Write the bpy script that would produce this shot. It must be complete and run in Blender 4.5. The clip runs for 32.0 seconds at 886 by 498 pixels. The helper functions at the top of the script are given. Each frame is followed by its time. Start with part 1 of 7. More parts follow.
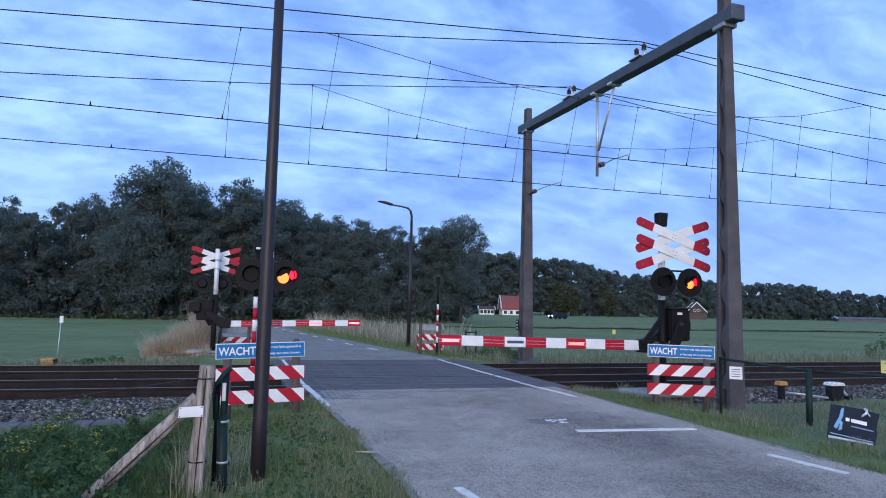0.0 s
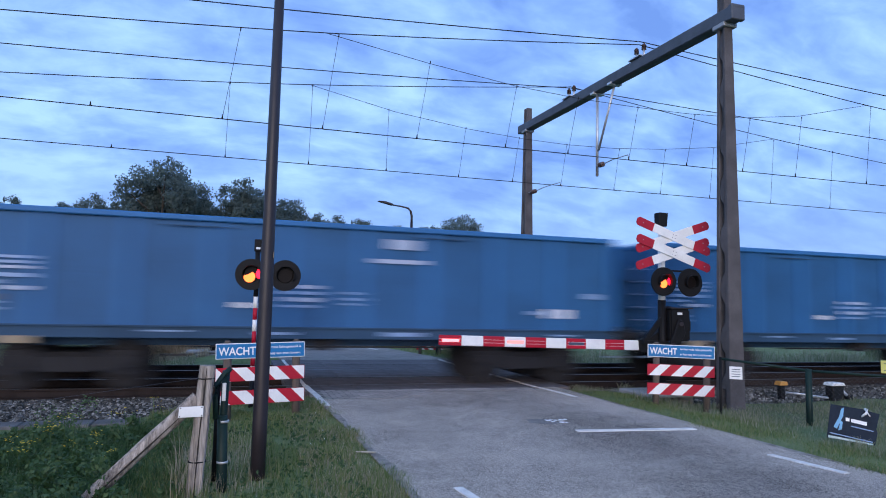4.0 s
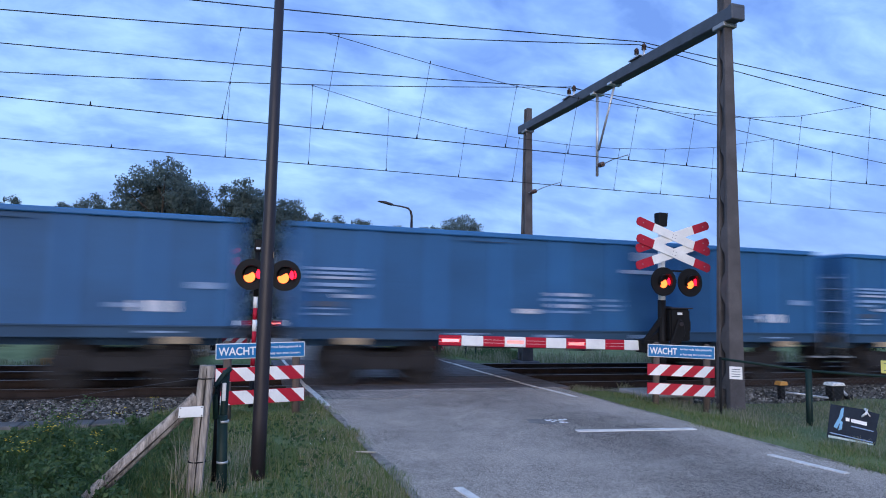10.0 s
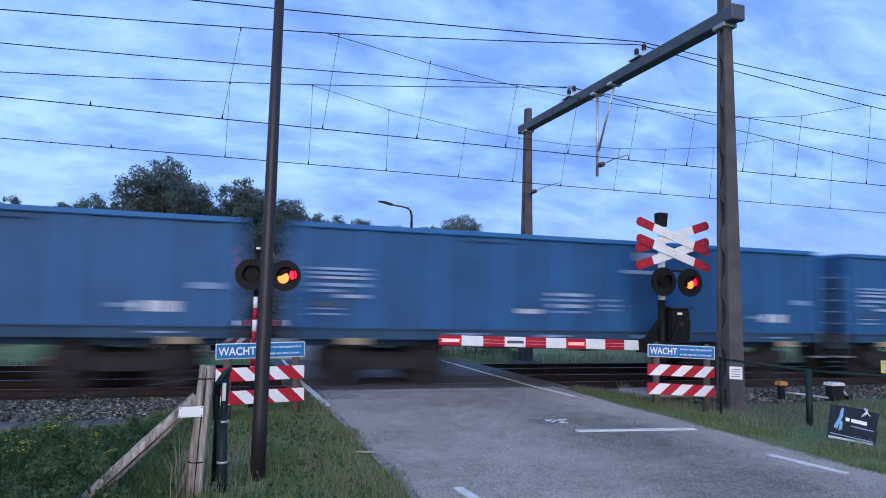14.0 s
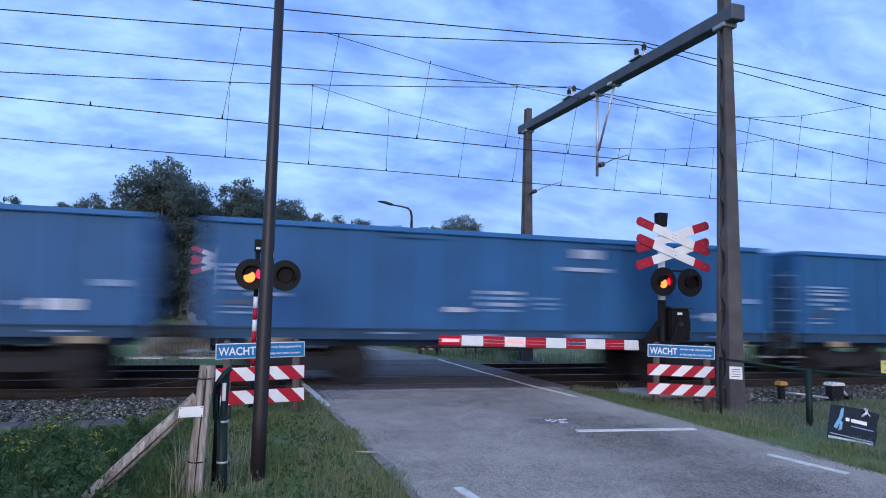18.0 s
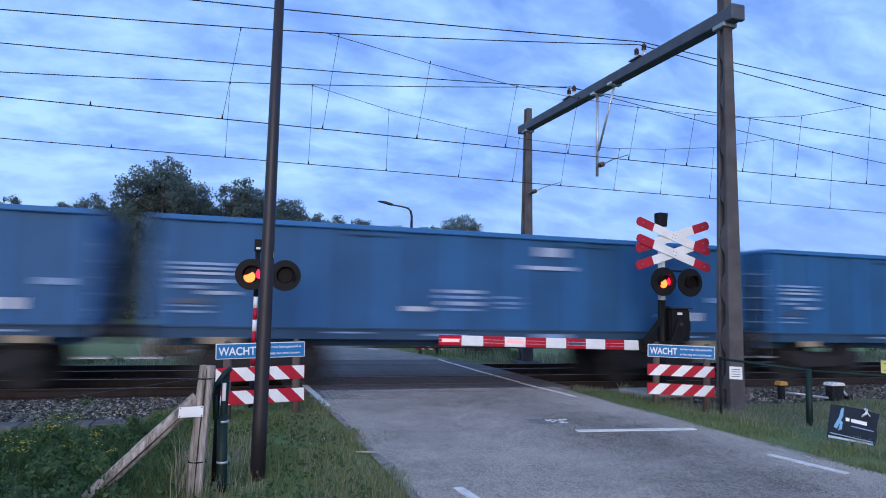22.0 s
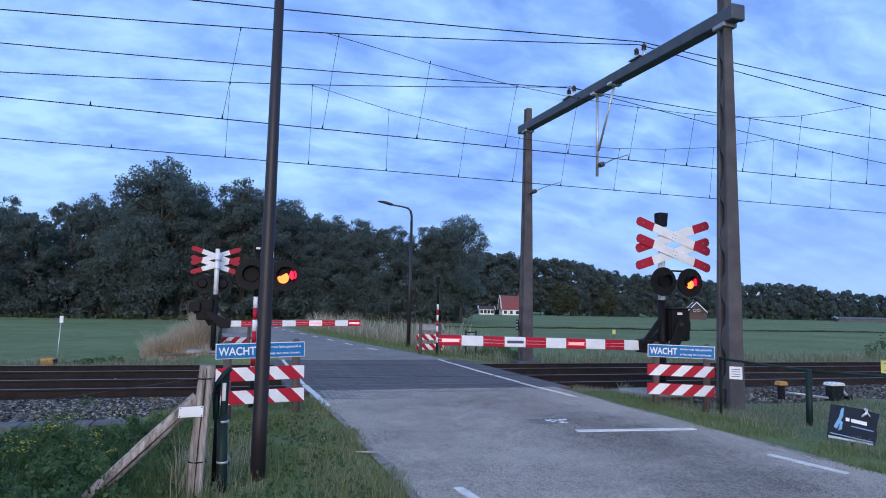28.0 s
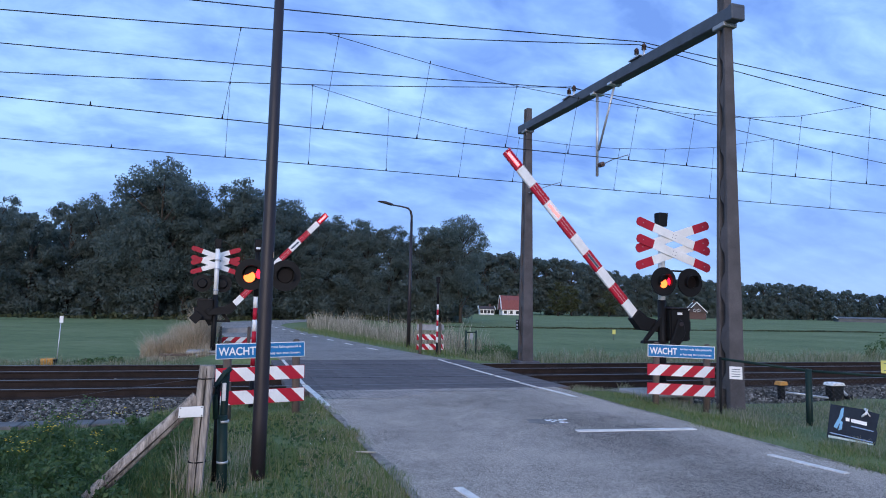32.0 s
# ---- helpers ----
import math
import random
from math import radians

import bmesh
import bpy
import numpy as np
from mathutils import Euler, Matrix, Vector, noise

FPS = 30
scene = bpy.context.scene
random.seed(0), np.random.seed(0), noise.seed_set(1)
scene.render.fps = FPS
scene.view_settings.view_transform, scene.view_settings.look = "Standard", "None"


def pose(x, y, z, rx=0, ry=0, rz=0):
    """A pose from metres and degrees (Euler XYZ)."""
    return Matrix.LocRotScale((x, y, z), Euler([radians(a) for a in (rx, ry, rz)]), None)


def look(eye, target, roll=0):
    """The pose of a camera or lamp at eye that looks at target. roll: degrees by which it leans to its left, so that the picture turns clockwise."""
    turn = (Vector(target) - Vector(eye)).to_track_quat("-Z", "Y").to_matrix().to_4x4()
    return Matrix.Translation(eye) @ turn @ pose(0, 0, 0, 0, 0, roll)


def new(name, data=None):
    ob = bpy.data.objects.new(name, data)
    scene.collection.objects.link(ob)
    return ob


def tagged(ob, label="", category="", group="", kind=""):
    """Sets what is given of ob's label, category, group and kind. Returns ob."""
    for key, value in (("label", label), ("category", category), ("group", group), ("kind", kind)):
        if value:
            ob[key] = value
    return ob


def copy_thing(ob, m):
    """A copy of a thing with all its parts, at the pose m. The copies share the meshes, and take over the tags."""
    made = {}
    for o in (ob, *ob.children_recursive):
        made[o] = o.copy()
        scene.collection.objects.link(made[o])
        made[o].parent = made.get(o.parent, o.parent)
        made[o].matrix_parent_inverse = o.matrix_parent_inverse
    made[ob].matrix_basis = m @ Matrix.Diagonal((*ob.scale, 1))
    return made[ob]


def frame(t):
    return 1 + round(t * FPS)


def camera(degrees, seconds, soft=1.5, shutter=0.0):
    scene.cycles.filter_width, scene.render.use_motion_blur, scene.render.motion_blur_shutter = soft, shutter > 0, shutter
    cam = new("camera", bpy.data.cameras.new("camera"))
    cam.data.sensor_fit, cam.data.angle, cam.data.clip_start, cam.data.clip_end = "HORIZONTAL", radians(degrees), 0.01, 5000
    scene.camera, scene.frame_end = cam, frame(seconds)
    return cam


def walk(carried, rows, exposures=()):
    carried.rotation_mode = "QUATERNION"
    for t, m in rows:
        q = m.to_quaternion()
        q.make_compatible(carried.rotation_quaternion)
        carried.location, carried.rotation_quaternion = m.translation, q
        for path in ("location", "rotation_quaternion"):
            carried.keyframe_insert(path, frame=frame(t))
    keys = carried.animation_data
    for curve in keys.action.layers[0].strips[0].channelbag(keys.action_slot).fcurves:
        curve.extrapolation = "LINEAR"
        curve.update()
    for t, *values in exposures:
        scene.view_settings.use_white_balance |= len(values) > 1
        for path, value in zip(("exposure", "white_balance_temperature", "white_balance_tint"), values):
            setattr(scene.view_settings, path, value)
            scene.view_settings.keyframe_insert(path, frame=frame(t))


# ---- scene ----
# camera
cam = camera(68.2, 32.0, soft=1.0, shutter=0.7)
EYE = Vector((0.0, 0.0, 1.643))
HEAD, TILT, ROLL = radians(17.244), radians(5.089), 1.283
AIM = EYE + Vector((math.sin(HEAD) * math.cos(TILT), math.cos(HEAD) * math.cos(TILT), math.sin(TILT)))
walk(cam, [(0.0, look(EYE, AIM, ROLL)), (32.0, look(EYE, AIM, ROLL))], exposures=[(0.0, 0.49, 6450, 15), (32.0, 0.49, 6450, 15)])

# ---------------------------------------------------------------- world and sun
SUN_EL, SUN_AZ = 12.0, 200.0     # degrees; behind the camera and a little to its left


def sky_world():
    w = bpy.data.worlds.new("dusk_sky")
    w.use_nodes = True
    scene.world = w
    nt = w.node_tree
    nt.nodes.clear()
    N, L = nt.nodes.new, nt.links.new
    out, bg = N("ShaderNodeOutputWorld"), N("ShaderNodeBackground")
    sky = N("ShaderNodeTexSky")
    sky.sky_type, sky.sun_disc = "NISHITA", False
    sky.sun_elevation, sky.sun_rotation = radians(SUN_EL), radians(SUN_AZ)
    sky.air_density, sky.dust_density, sky.ozone_density = 1.0, 0.6, 3.5
    dim = N("ShaderNodeVectorMath")
    dim.operation = "SCALE"
    dim.inputs["Scale"].default_value = 0.075
    L(sky.outputs["Color"], dim.inputs[0])
    tc, sep = N("ShaderNodeTexCoord"), N("ShaderNodeSeparateXYZ")
    L(tc.outputs["Generated"], sep.inputs[0])
    # flat cloud deck: direction divided by its height
    up = N("ShaderNodeMath")
    up.operation = "MAXIMUM"
    up.inputs[1].default_value = 0.0
    L(sep.outputs["Z"], up.inputs[0])
    lift = N("ShaderNodeMath")
    lift.inputs[1].default_value = 0.40
    L(up.outputs[0], lift.inputs[0])
    dx, dy = N("ShaderNodeMath"), N("ShaderNodeMath")
    for d, ax in ((dx, "X"), (dy, "Y")):
        d.operation = "DIVIDE"
        L(sep.outputs[ax], d.inputs[0])
        L(lift.outputs[0], d.inputs[1])
    deck = N("ShaderNodeCombineXYZ")
    L(dx.outputs[0], deck.inputs[0])
    L(dy.outputs[0], deck.inputs[1])

    def cloud(scale, detail, rough, shift, stretch):
        mp = N("ShaderNodeMapping")
        mp.inputs["Location"].default_value = shift
        mp.inputs["Scale"].default_value = stretch
        L(deck.outputs[0], mp.inputs[0])
        nz = N("ShaderNodeTexNoise")
        nz.inputs["Scale"].default_value, nz.inputs["Detail"].default_value = scale, detail
        nz.inputs["Roughness"].default_value = rough
        nz.inputs["Distortion"].default_value = 0.25
        L(mp.outputs[0], nz.inputs["Vector"])
        return nz.outputs["Fac"]

    big = cloud(2.1, 4, 0.5, (3.1, 0.4, 0), (0.85, 1.25, 1))
    small = cloud(7.0, 6, 0.54, (0.7, 5.2, 0), (0.85, 1.35, 1))
    both = N("ShaderNodeMix")
    both.inputs["Factor"].default_value = 0.56
    L(big, both.inputs["A"])
    L(small, both.inputs["B"])
    ramp = N("ShaderNodeValToRGB")
    el = ramp.color_ramp.elements
    el[0].position, el[0].color = 0.37, (0.135, 0.279, 0.685, 1)
    el[1].position, el[1].color = 0.63, (0.375, 0.640, 1.0, 1)
    mid = el.new(0.49)
    mid.color = (0.222, 0.42, 0.875, 1)
    # thinner cloud towards the west
    west = N("ShaderNodeMath")
    west.operation = "MULTIPLY_ADD"
    west.inputs[1].default_value = -0.055
    L(sep.outputs["X"], west.inputs[0])
    L(both.outputs["Result"], west.inputs[2])
    thick = N("ShaderNodeMath")
    thick.inputs[1].default_value = 0.012
    L(west.outputs[0], thick.inputs[0])
    L(thick.outputs[0], ramp.inputs["Fac"])
    # paler haze low down
    low = N("ShaderNodeMapRange")
    low.inputs["From Min"].default_value, low.inputs["From Max"].default_value = 0.0, 0.22
    low.inputs["To Min"].default_value, low.inputs["To Max"].default_value = 0.85, 0.0
    L(sep.outputs["Z"], low.inputs["Value"])
    haze = N("ShaderNodeMix")
    haze.data_type = "RGBA"
    haze.inputs["B"].default_value = (0.27, 0.45, 0.82, 1)
    L(low.outputs["Result"], haze.inputs["Factor"])
    L(ramp.outputs["Color"], haze.inputs["A"])
    mix = N("ShaderNodeMix")
    mix.data_type = "RGBA"
    mix.inputs["Factor"].default_value = 0.88
    L(dim.outputs["Vector"], mix.inputs["A"])
    L(haze.outputs["Result"], mix.inputs["B"])
    L(mix.outputs["Result"], bg.inputs["Color"])
    bg.inputs["Strength"].default_value = 1.0
    L(bg.outputs[0], out.inputs["Surface"])


sky_world()
sun_data = bpy.data.lights.new("sun", "SUN")
sun_data.energy, sun_data.angle, sun_data.color = 1.6, radians(40), (1.0, 0.86, 0.75)
sun = new("sun", sun_data)
d = Vector((math.sin(radians(SUN_AZ)) * math.cos(radians(SUN_EL)), math.cos(radians(SUN_AZ)) * math.cos(radians(SUN_EL)), math.sin(radians(SUN_EL))))
sun.matrix_world = look(d * 50, (0, 0, 0))


# ---------------------------------------------------------------- materials
def surf(name, col, rough=0.6, metal=0.0, var=0.25, scale=6.0, fine=70.0, bump=0.15, col2=None, rand=0.0, stretch=(1, 1, 1), spec=0.5):
    """A plain surface with stains at one scale, grain at another and a fine relief."""
    m = bpy.data.materials.new(name)
    m.use_nodes = True
    nt = m.node_tree
    N, L = nt.nodes.new, nt.links.new
    b = nt.nodes["Principled BSDF"]
    b.inputs["Roughness"].default_value, b.inputs["Metallic"].default_value = rough, metal
    b.inputs["Specular IOR Level"].default_value = spec
    tc, mp = N("ShaderNodeTexCoord"), N("ShaderNodeMapping")
    mp.inputs["Scale"].default_value = stretch
    L(tc.outputs["Object"], mp.inputs[0])
    n1, n2 = N("ShaderNodeTexNoise"), N("ShaderNodeTexNoise")
    n1.inputs["Scale"].default_value, n1.inputs["Detail"].default_value = scale, 4
    n2.inputs["Scale"].default_value, n2.inputs["Detail"].default_value = fine, 3
    L(mp.outputs[0], n1.inputs["Vector"])
    L(mp.outputs[0], n2.inputs["Vector"])
    add = N("ShaderNodeMath")
    add.operation = "MULTIPLY_ADD"
    add.inputs[1].default_value = 0.65
    L(n1.outputs["Fac"], add.inputs[0])
    half = N("ShaderNodeMath")
    half.operation = "MULTIPLY"
    half.inputs[1].default_value = 0.35
    L(n2.outputs["Fac"], half.inputs[0])
    L(half.outputs[0], add.inputs[2])
    fac = add.outputs[0]
    if rand:
        oi = N("ShaderNodeObjectInfo")
        r = N("ShaderNodeMath")
        r.operation = "MULTIPLY_ADD"
        r.inputs[1].default_value = rand
        L(oi.outputs["Random"], r.inputs[0])
        sub = N("ShaderNodeMath")
        sub.operation = "SUBTRACT"
        sub.inputs[1].default_value = rand / 2
        L(fac, sub.inputs[0])
        L(sub.outputs[0], r.inputs[2])
        fac = r.outputs[0]
    ramp = N("ShaderNodeValToRGB")
    e = ramp.color_ramp.elements
    e[0].position, e[1].position = 0.3, 0.7
    lo = [max(0.0, c * (1 - var)) for c in col]
    hi = [min(1.0, c * (1 + var)) for c in (col2 or col)]
    e[0].color, e[1].color = (*lo, 1), (*hi, 1)
    L(fac, ramp.inputs["Fac"])
    L(ramp.outputs["Color"], b.inputs["Base Color"])
    if bump:
        bp = N("ShaderNodeBump")
        bp.inputs["Strength"].default_value, bp.inputs["Distance"].default_value = bump, 0.02
        L(n2.outputs["Fac"], bp.inputs["Height"])
        L(bp.outputs[0], b.inputs["Normal"])
    return m


def island(name, cols, rough=0.8, spec=0.3, trans=0.0):
    """Colour varied from piece to piece of one joined mesh."""
    m = bpy.data.materials.new(name)
    m.use_nodes = True
    nt = m.node_tree
    N, L = nt.nodes.new, nt.links.new
    b = nt.nodes["Principled BSDF"]
    b.inputs["Roughness"].default_value = rough
    b.inputs["Specular IOR Level"].default_value = spec
    g, ramp = N("ShaderNodeNewGeometry"), N("ShaderNodeValToRGB")
    e = ramp.color_ramp.elements
    e[0].position, e[0].color = 0.0, (*cols[0], 1)
    e[1].position, e[1].color = 1.0, (*cols[-1], 1)
    for i, c in enumerate(cols[1:-1]):
        k = e.new((i + 1) / (len(cols) - 1))
        k.color = (*c, 1)
    L(g.outputs["Random Per Island"], ramp.inputs["Fac"])
    L(ramp.outputs["Color"], b.inputs["Base Color"])
    if trans:
        t, mx = N("ShaderNodeBsdfTranslucent"), N("ShaderNodeMixShader")
        thin = N("ShaderNodeVectorMath")
        thin.operation = "SCALE"
        thin.inputs["Scale"].default_value = 1.9
        L(ramp.outputs["Color"], thin.inputs[0])
        L(thin.outputs["Vector"], t.inputs["Color"])
        mx.inputs[0].default_value = trans
        L(b.outputs[0], mx.inputs[1])
        L(t.outputs[0], mx.inputs[2])
        L(mx.outputs[0], nt.nodes["Material Output"].inputs["Surface"])
    return m


def foliage(name, cols, patch, trans=0.4):
    """Leaves: colour by tree, by branch-sized patch and a little by leaf."""
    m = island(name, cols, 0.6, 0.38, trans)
    nt = m.node_tree
    N, L = nt.nodes.new, nt.links.new
    geo = next(n for n in nt.nodes if n.type == "NEW_GEOMETRY")
    ramp = next(n for n in nt.nodes if n.type == "VALTORGB")
    nz, oi = N("ShaderNodeTexNoise"), N("ShaderNodeObjectInfo")
    nz.inputs["Scale"].default_value, nz.inputs["Detail"].default_value = patch, 2
    L(geo.outputs["Position"], nz.inputs["Vector"])
    prev = None
    for sock, k in ((nz.outputs["Fac"], 0.9), (oi.outputs["Random"], 0.35), (geo.outputs["Random Per Island"], 0.22)):
        q = N("ShaderNodeMath")
        q.operation = "MULTIPLY_ADD"
        q.inputs[1].default_value, q.inputs[2].default_value = k, -0.235
        L(sock, q.inputs[0])
        if prev:
            L(prev, q.inputs[2])
        prev = q.outputs[0]
    L(prev, ramp.inputs["Fac"])
    return m


def glow(name, col, strength):
    m = bpy.data.materials.new(name)
    m.use_nodes = True
    b = m.node_tree.nodes["Principled BSDF"]
    b.inputs["Base Color"].default_value = (*[min(1, c) for c in col], 1)
    b.inputs["Emission Color"].default_value = (*col, 1)
    b.inputs["Emission Strength"].default_value = strength
    return m


def lawn(name, cols, s1=0.12, s2=1.6, s3=14.0):
    """Grass seen as a surface: tufts at three scales."""
    m = bpy.data.materials.new(name)
    m.use_nodes = True
    nt = m.node_tree
    N, L = nt.nodes.new, nt.links.new
    b = nt.nodes["Principled BSDF"]
    b.inputs["Roughness"].default_value, b.inputs["Specular IOR Level"].default_value = 0.9, 0.15
    tc = N("ShaderNodeTexCoord")
    prev = None
    for s, k in ((s1, 0.4), (s2, 0.3), (s3, 0.3)):
        n = N("ShaderNodeTexNoise")
        n.inputs["Scale"].default_value, n.inputs["Detail"].default_value = s, 5
        L(tc.outputs["Object"], n.inputs["Vector"])
        f = N("ShaderNodeMath")
        f.operation = "MULTIPLY_ADD"
        f.inputs[1].default_value = k
        f.inputs[2].default_value = 0.0
        L(n.outputs["Fac"], f.inputs[0])
        if prev:
            L(prev, f.inputs[2])
        prev = f.outputs[0]
        last = n
    ramp = N("ShaderNodeValToRGB")
    e = ramp.color_ramp.elements
    e[0].position, e[0].color = 0.38, (*cols[0], 1)
    e[1].position, e[1].color = 0.64, (*cols[-1], 1)
    for i, c in enumerate(cols[1:-1]):
        k = e.new(0.38 + 0.26 * (i + 1) / (len(cols) - 1))
        k.color = (*c, 1)
    L(prev, ramp.inputs["Fac"])
    L(ramp.outputs["Color"], b.inputs["Base Color"])
    bp = N("ShaderNodeBump")
    bp.inputs["Strength"].default_value, bp.inputs["Distance"].default_value = 0.6, 0.05
    L(last.outputs["Fac"], bp.inputs["Height"])
    L(bp.outputs[0], b.inputs["Normal"])
    return m


def tarmac(name, dark, pale, speck, worn=0.0):
    """Worn asphalt: pale stones in a dark binder, with broad worn patches."""
    m = bpy.data.materials.new(name)
    m.use_nodes = True
    nt = m.node_tree
    N, L = nt.nodes.new, nt.links.new
    b = nt.nodes["Principled BSDF"]
    b.inputs["Roughness"].default_value, b.inputs["Specular IOR Level"].default_value = 0.95, 0.12
    tc = N("ShaderNodeTexCoord")
    vo = N("ShaderNodeTexVoronoi")
    vo.inputs["Scale"].default_value = 120
    L(tc.outputs["Object"], vo.inputs["Vector"])
    wide, mid, fine = N("ShaderNodeTexNoise"), N("ShaderNodeTexNoise"), N("ShaderNodeTexNoise")
    for n, s, d in ((wide, 0.45, 4), (mid, 2.6, 5), (fine, 75, 3)):
        n.inputs["Scale"].default_value, n.inputs["Detail"].default_value = s, d
        L(tc.outputs["Object"], n.inputs["Vector"])
    sep = N("ShaderNodeSeparateColor")
    L(vo.outputs["Color"], sep.inputs[0])

    def madd(a, k, c):
        q = N("ShaderNodeMath")
        q.operation = "MULTIPLY_ADD"
        L(a, q.inputs[0])
        q.inputs[1].default_value = k
        if isinstance(c, float):
            q.inputs[2].default_value = c
        else:
            L(c, q.inputs[2])
        return q.outputs[0]
    f = madd(sep.outputs[0], speck, -speck * 0.5 - 0.075 - worn * 0.5)
    f = madd(fine.outputs["Fac"], 0.55, f)
    f = madd(mid.outputs["Fac"], 0.30, f)
    f = madd(wide.outputs["Fac"], 0.60, f)
    # ravelled pale edges, smoother darker wheel tracks
    pos, across, wear = N("ShaderNodeSeparateXYZ"), N("ShaderNodeMapRange"), N("ShaderNodeValToRGB")
    L(tc.outputs["Object"], pos.inputs[0])
    across.inputs["From Min"].default_value, across.inputs["From Max"].default_value = 1.3, 6.6
    L(pos.outputs["X"], across.inputs["Value"])
    w = wear.color_ramp.elements
    w[0].position, w[0].color = 0.0, (0.62, 0.62, 0.62, 1)
    w[1].position, w[1].color = 1.0, (0.60, 0.60, 0.60, 1)
    for p, v in ((0.10, 0.56), (0.26, 0.50), (0.45, 0.50), (0.60, 0.40), (0.76, 0.42), (0.88, 0.56)):
        w.new(p).color = (v, v, v, 1)
    L(across.outputs["Result"], wear.inputs["Fac"])
    f = madd(wear.outputs["Color"], worn, f)
    ramp = N("ShaderNodeValToRGB")
    e = ramp.color_ramp.elements
    e[0].position, e[0].color = 0.25, (*dark, 1)
    e[1].position, e[1].color = 1.10 - 0.1, (*pale, 1)
    L(f, ramp.inputs["Fac"])
    L(ramp.outputs["Color"], b.inputs["Base Color"])
    bp = N("ShaderNodeBump")
    bp.inputs["Strength"].default_value, bp.inputs["Distance"].default_value = 0.7, 0.008
    L(vo.outputs["Distance"], bp.inputs["Height"])
    L(bp.outputs[0], b.inputs["Normal"])
    return m


M = {}
M["grass_ground"] = lawn("grass_ground", [(0.100, 0.130, 0.055), (0.152, 0.190, 0.080), (0.215, 0.228, 0.118)])
M["asphalt"] = tarmac("asphalt", (0.058, 0.047, 0.043), (0.66, 0.548, 0.452), 0.75, 1.0)
M["asphalt_old"] = tarmac("asphalt_old", (0.12, 0.105, 0.093), (0.40, 0.355, 0.32), 0.5)
M["patch"] = tarmac("patch", (0.075, 0.068, 0.064), (0.34, 0.31, 0.29), 0.6)
M["marking"] = surf("marking", (0.74, 0.69, 0.63), 0.8, var=0.25, scale=7, fine=80, bump=0.25, spec=0.2)
M["panel"] = surf("panel", (0.135, 0.116, 0.114), 0.85, var=0.35, scale=2.2, fine=60, bump=0.3, rand=0.10, spec=0.1)
M["rail_side"] = surf("rail_side", (0.026, 0.019, 0.017), 0.85, var=0.35, scale=5, fine=60, bump=0.3, spec=0.2)
M["rail_top"] = surf("rail_top", (0.15, 0.14, 0.135), 0.5, metal=0.75, var=0.2, scale=3, fine=40, bump=0.05)
M["sleeper"] = surf("sleeper", (0.075, 0.066, 0.060), 0.9, var=0.3, scale=3, fine=50, bump=0.3, rand=0.3)
M["ballast"] = surf("ballast", (0.07, 0.065, 0.062), 0.95, var=0.5, scale=14, fine=45, bump=1.0)
M["stone"] = island("stone", [(0.018, 0.019, 0.018), (0.042, 0.043, 0.040), (0.080, 0.081, 0.075), (0.14, 0.138, 0.127), (0.34, 0.33, 0.31)], 0.9)
M["concrete"] = surf("concrete", (0.30, 0.28, 0.26), 0.9, var=0.3, scale=2.5, fine=50, bump=0.3)
M["trough"] = surf("trough", (0.15, 0.145, 0.14), 0.9, var=0.35, scale=3, fine=60, bump=0.4, spec=0.15)
M["concrete_brown"] = surf("concrete_brown", (0.094, 0.088, 0.092), 0.9, var=0.4, scale=2.2, fine=50, bump=0.35, spec=0.2)
M["steel_grey"] = surf("steel_grey", (0.085, 0.095, 0.115), 0.6, metal=0.3, var=0.25, scale=3, fine=40, bump=0.1)
M["galv"] = surf("galv", (0.55, 0.56, 0.58), 0.45, metal=0.6, var=0.15, scale=6, fine=60, bump=0.1)
M["galv_dull"] = surf("galv_dull", (0.32, 0.33, 0.35), 0.6, metal=0.4, var=0.2, scale=6, fine=60, bump=0.1)
M["wire"] = surf("wire", (0.012, 0.013, 0.015), 0.7, var=0.1, bump=0.0, spec=0.2)
M["insul"] = surf("insul", (0.10, 0.06, 0.05), 0.25, var=0.1, bump=0.0)
M["black"] = surf("black", (0.008, 0.008, 0.009), 0.6, var=0.3, scale=5, fine=60, bump=0.1, spec=0.2)
M["black_lens"] = surf("black_lens", (0.007, 0.005, 0.005), 0.5, var=0.1, bump=0.0, spec=0.15)
M["lamp_black"] = surf("lamp_black", (0.020, 0.015, 0.019), 0.5, var=0.25, scale=4, fine=80, bump=0.05)
M["white"] = surf("white", (0.78, 0.78, 0.77), 0.45, var=0.1, scale=4, fine=40, bump=0.05)
M["red"] = surf("red", (0.42, 0.013, 0.032), 0.45, var=0.12, scale=4, fine=40, bump=0.05, spec=0.2)
M["red_old"] = surf("red_old", (0.38, 0.018, 0.036), 0.5, var=0.2, scale=5, fine=40, bump=0.05, spec=0.2)
M["sign_blue"] = surf("sign_blue", (0.010, 0.160, 0.39), 0.45, var=0.08, scale=4, fine=40, bump=0.03, spec=0.25)
M["post_wood"] = surf("post_wood", (0.11, 0.082, 0.066), 0.85, var=0.4, scale=5, fine=60, bump=0.5, stretch=(1, 1, 0.15))
M["old_wood"] = surf("old_wood", (0.085, 0.072, 0.062), 0.95, var=0.6, scale=24, fine=120, bump=1.0, col2=(0.40, 0.345, 0.30), stretch=(1, 1, 0.07), spec=0.15)
M["crack"] = surf("crack", (0.03, 0.025, 0.02), 0.95, bump=0.2)
M["green_paint"] = surf("green_paint", (0.008, 0.024, 0.020), 0.55, var=0.3, scale=5, fine=60, bump=0.1, spec=0.25)
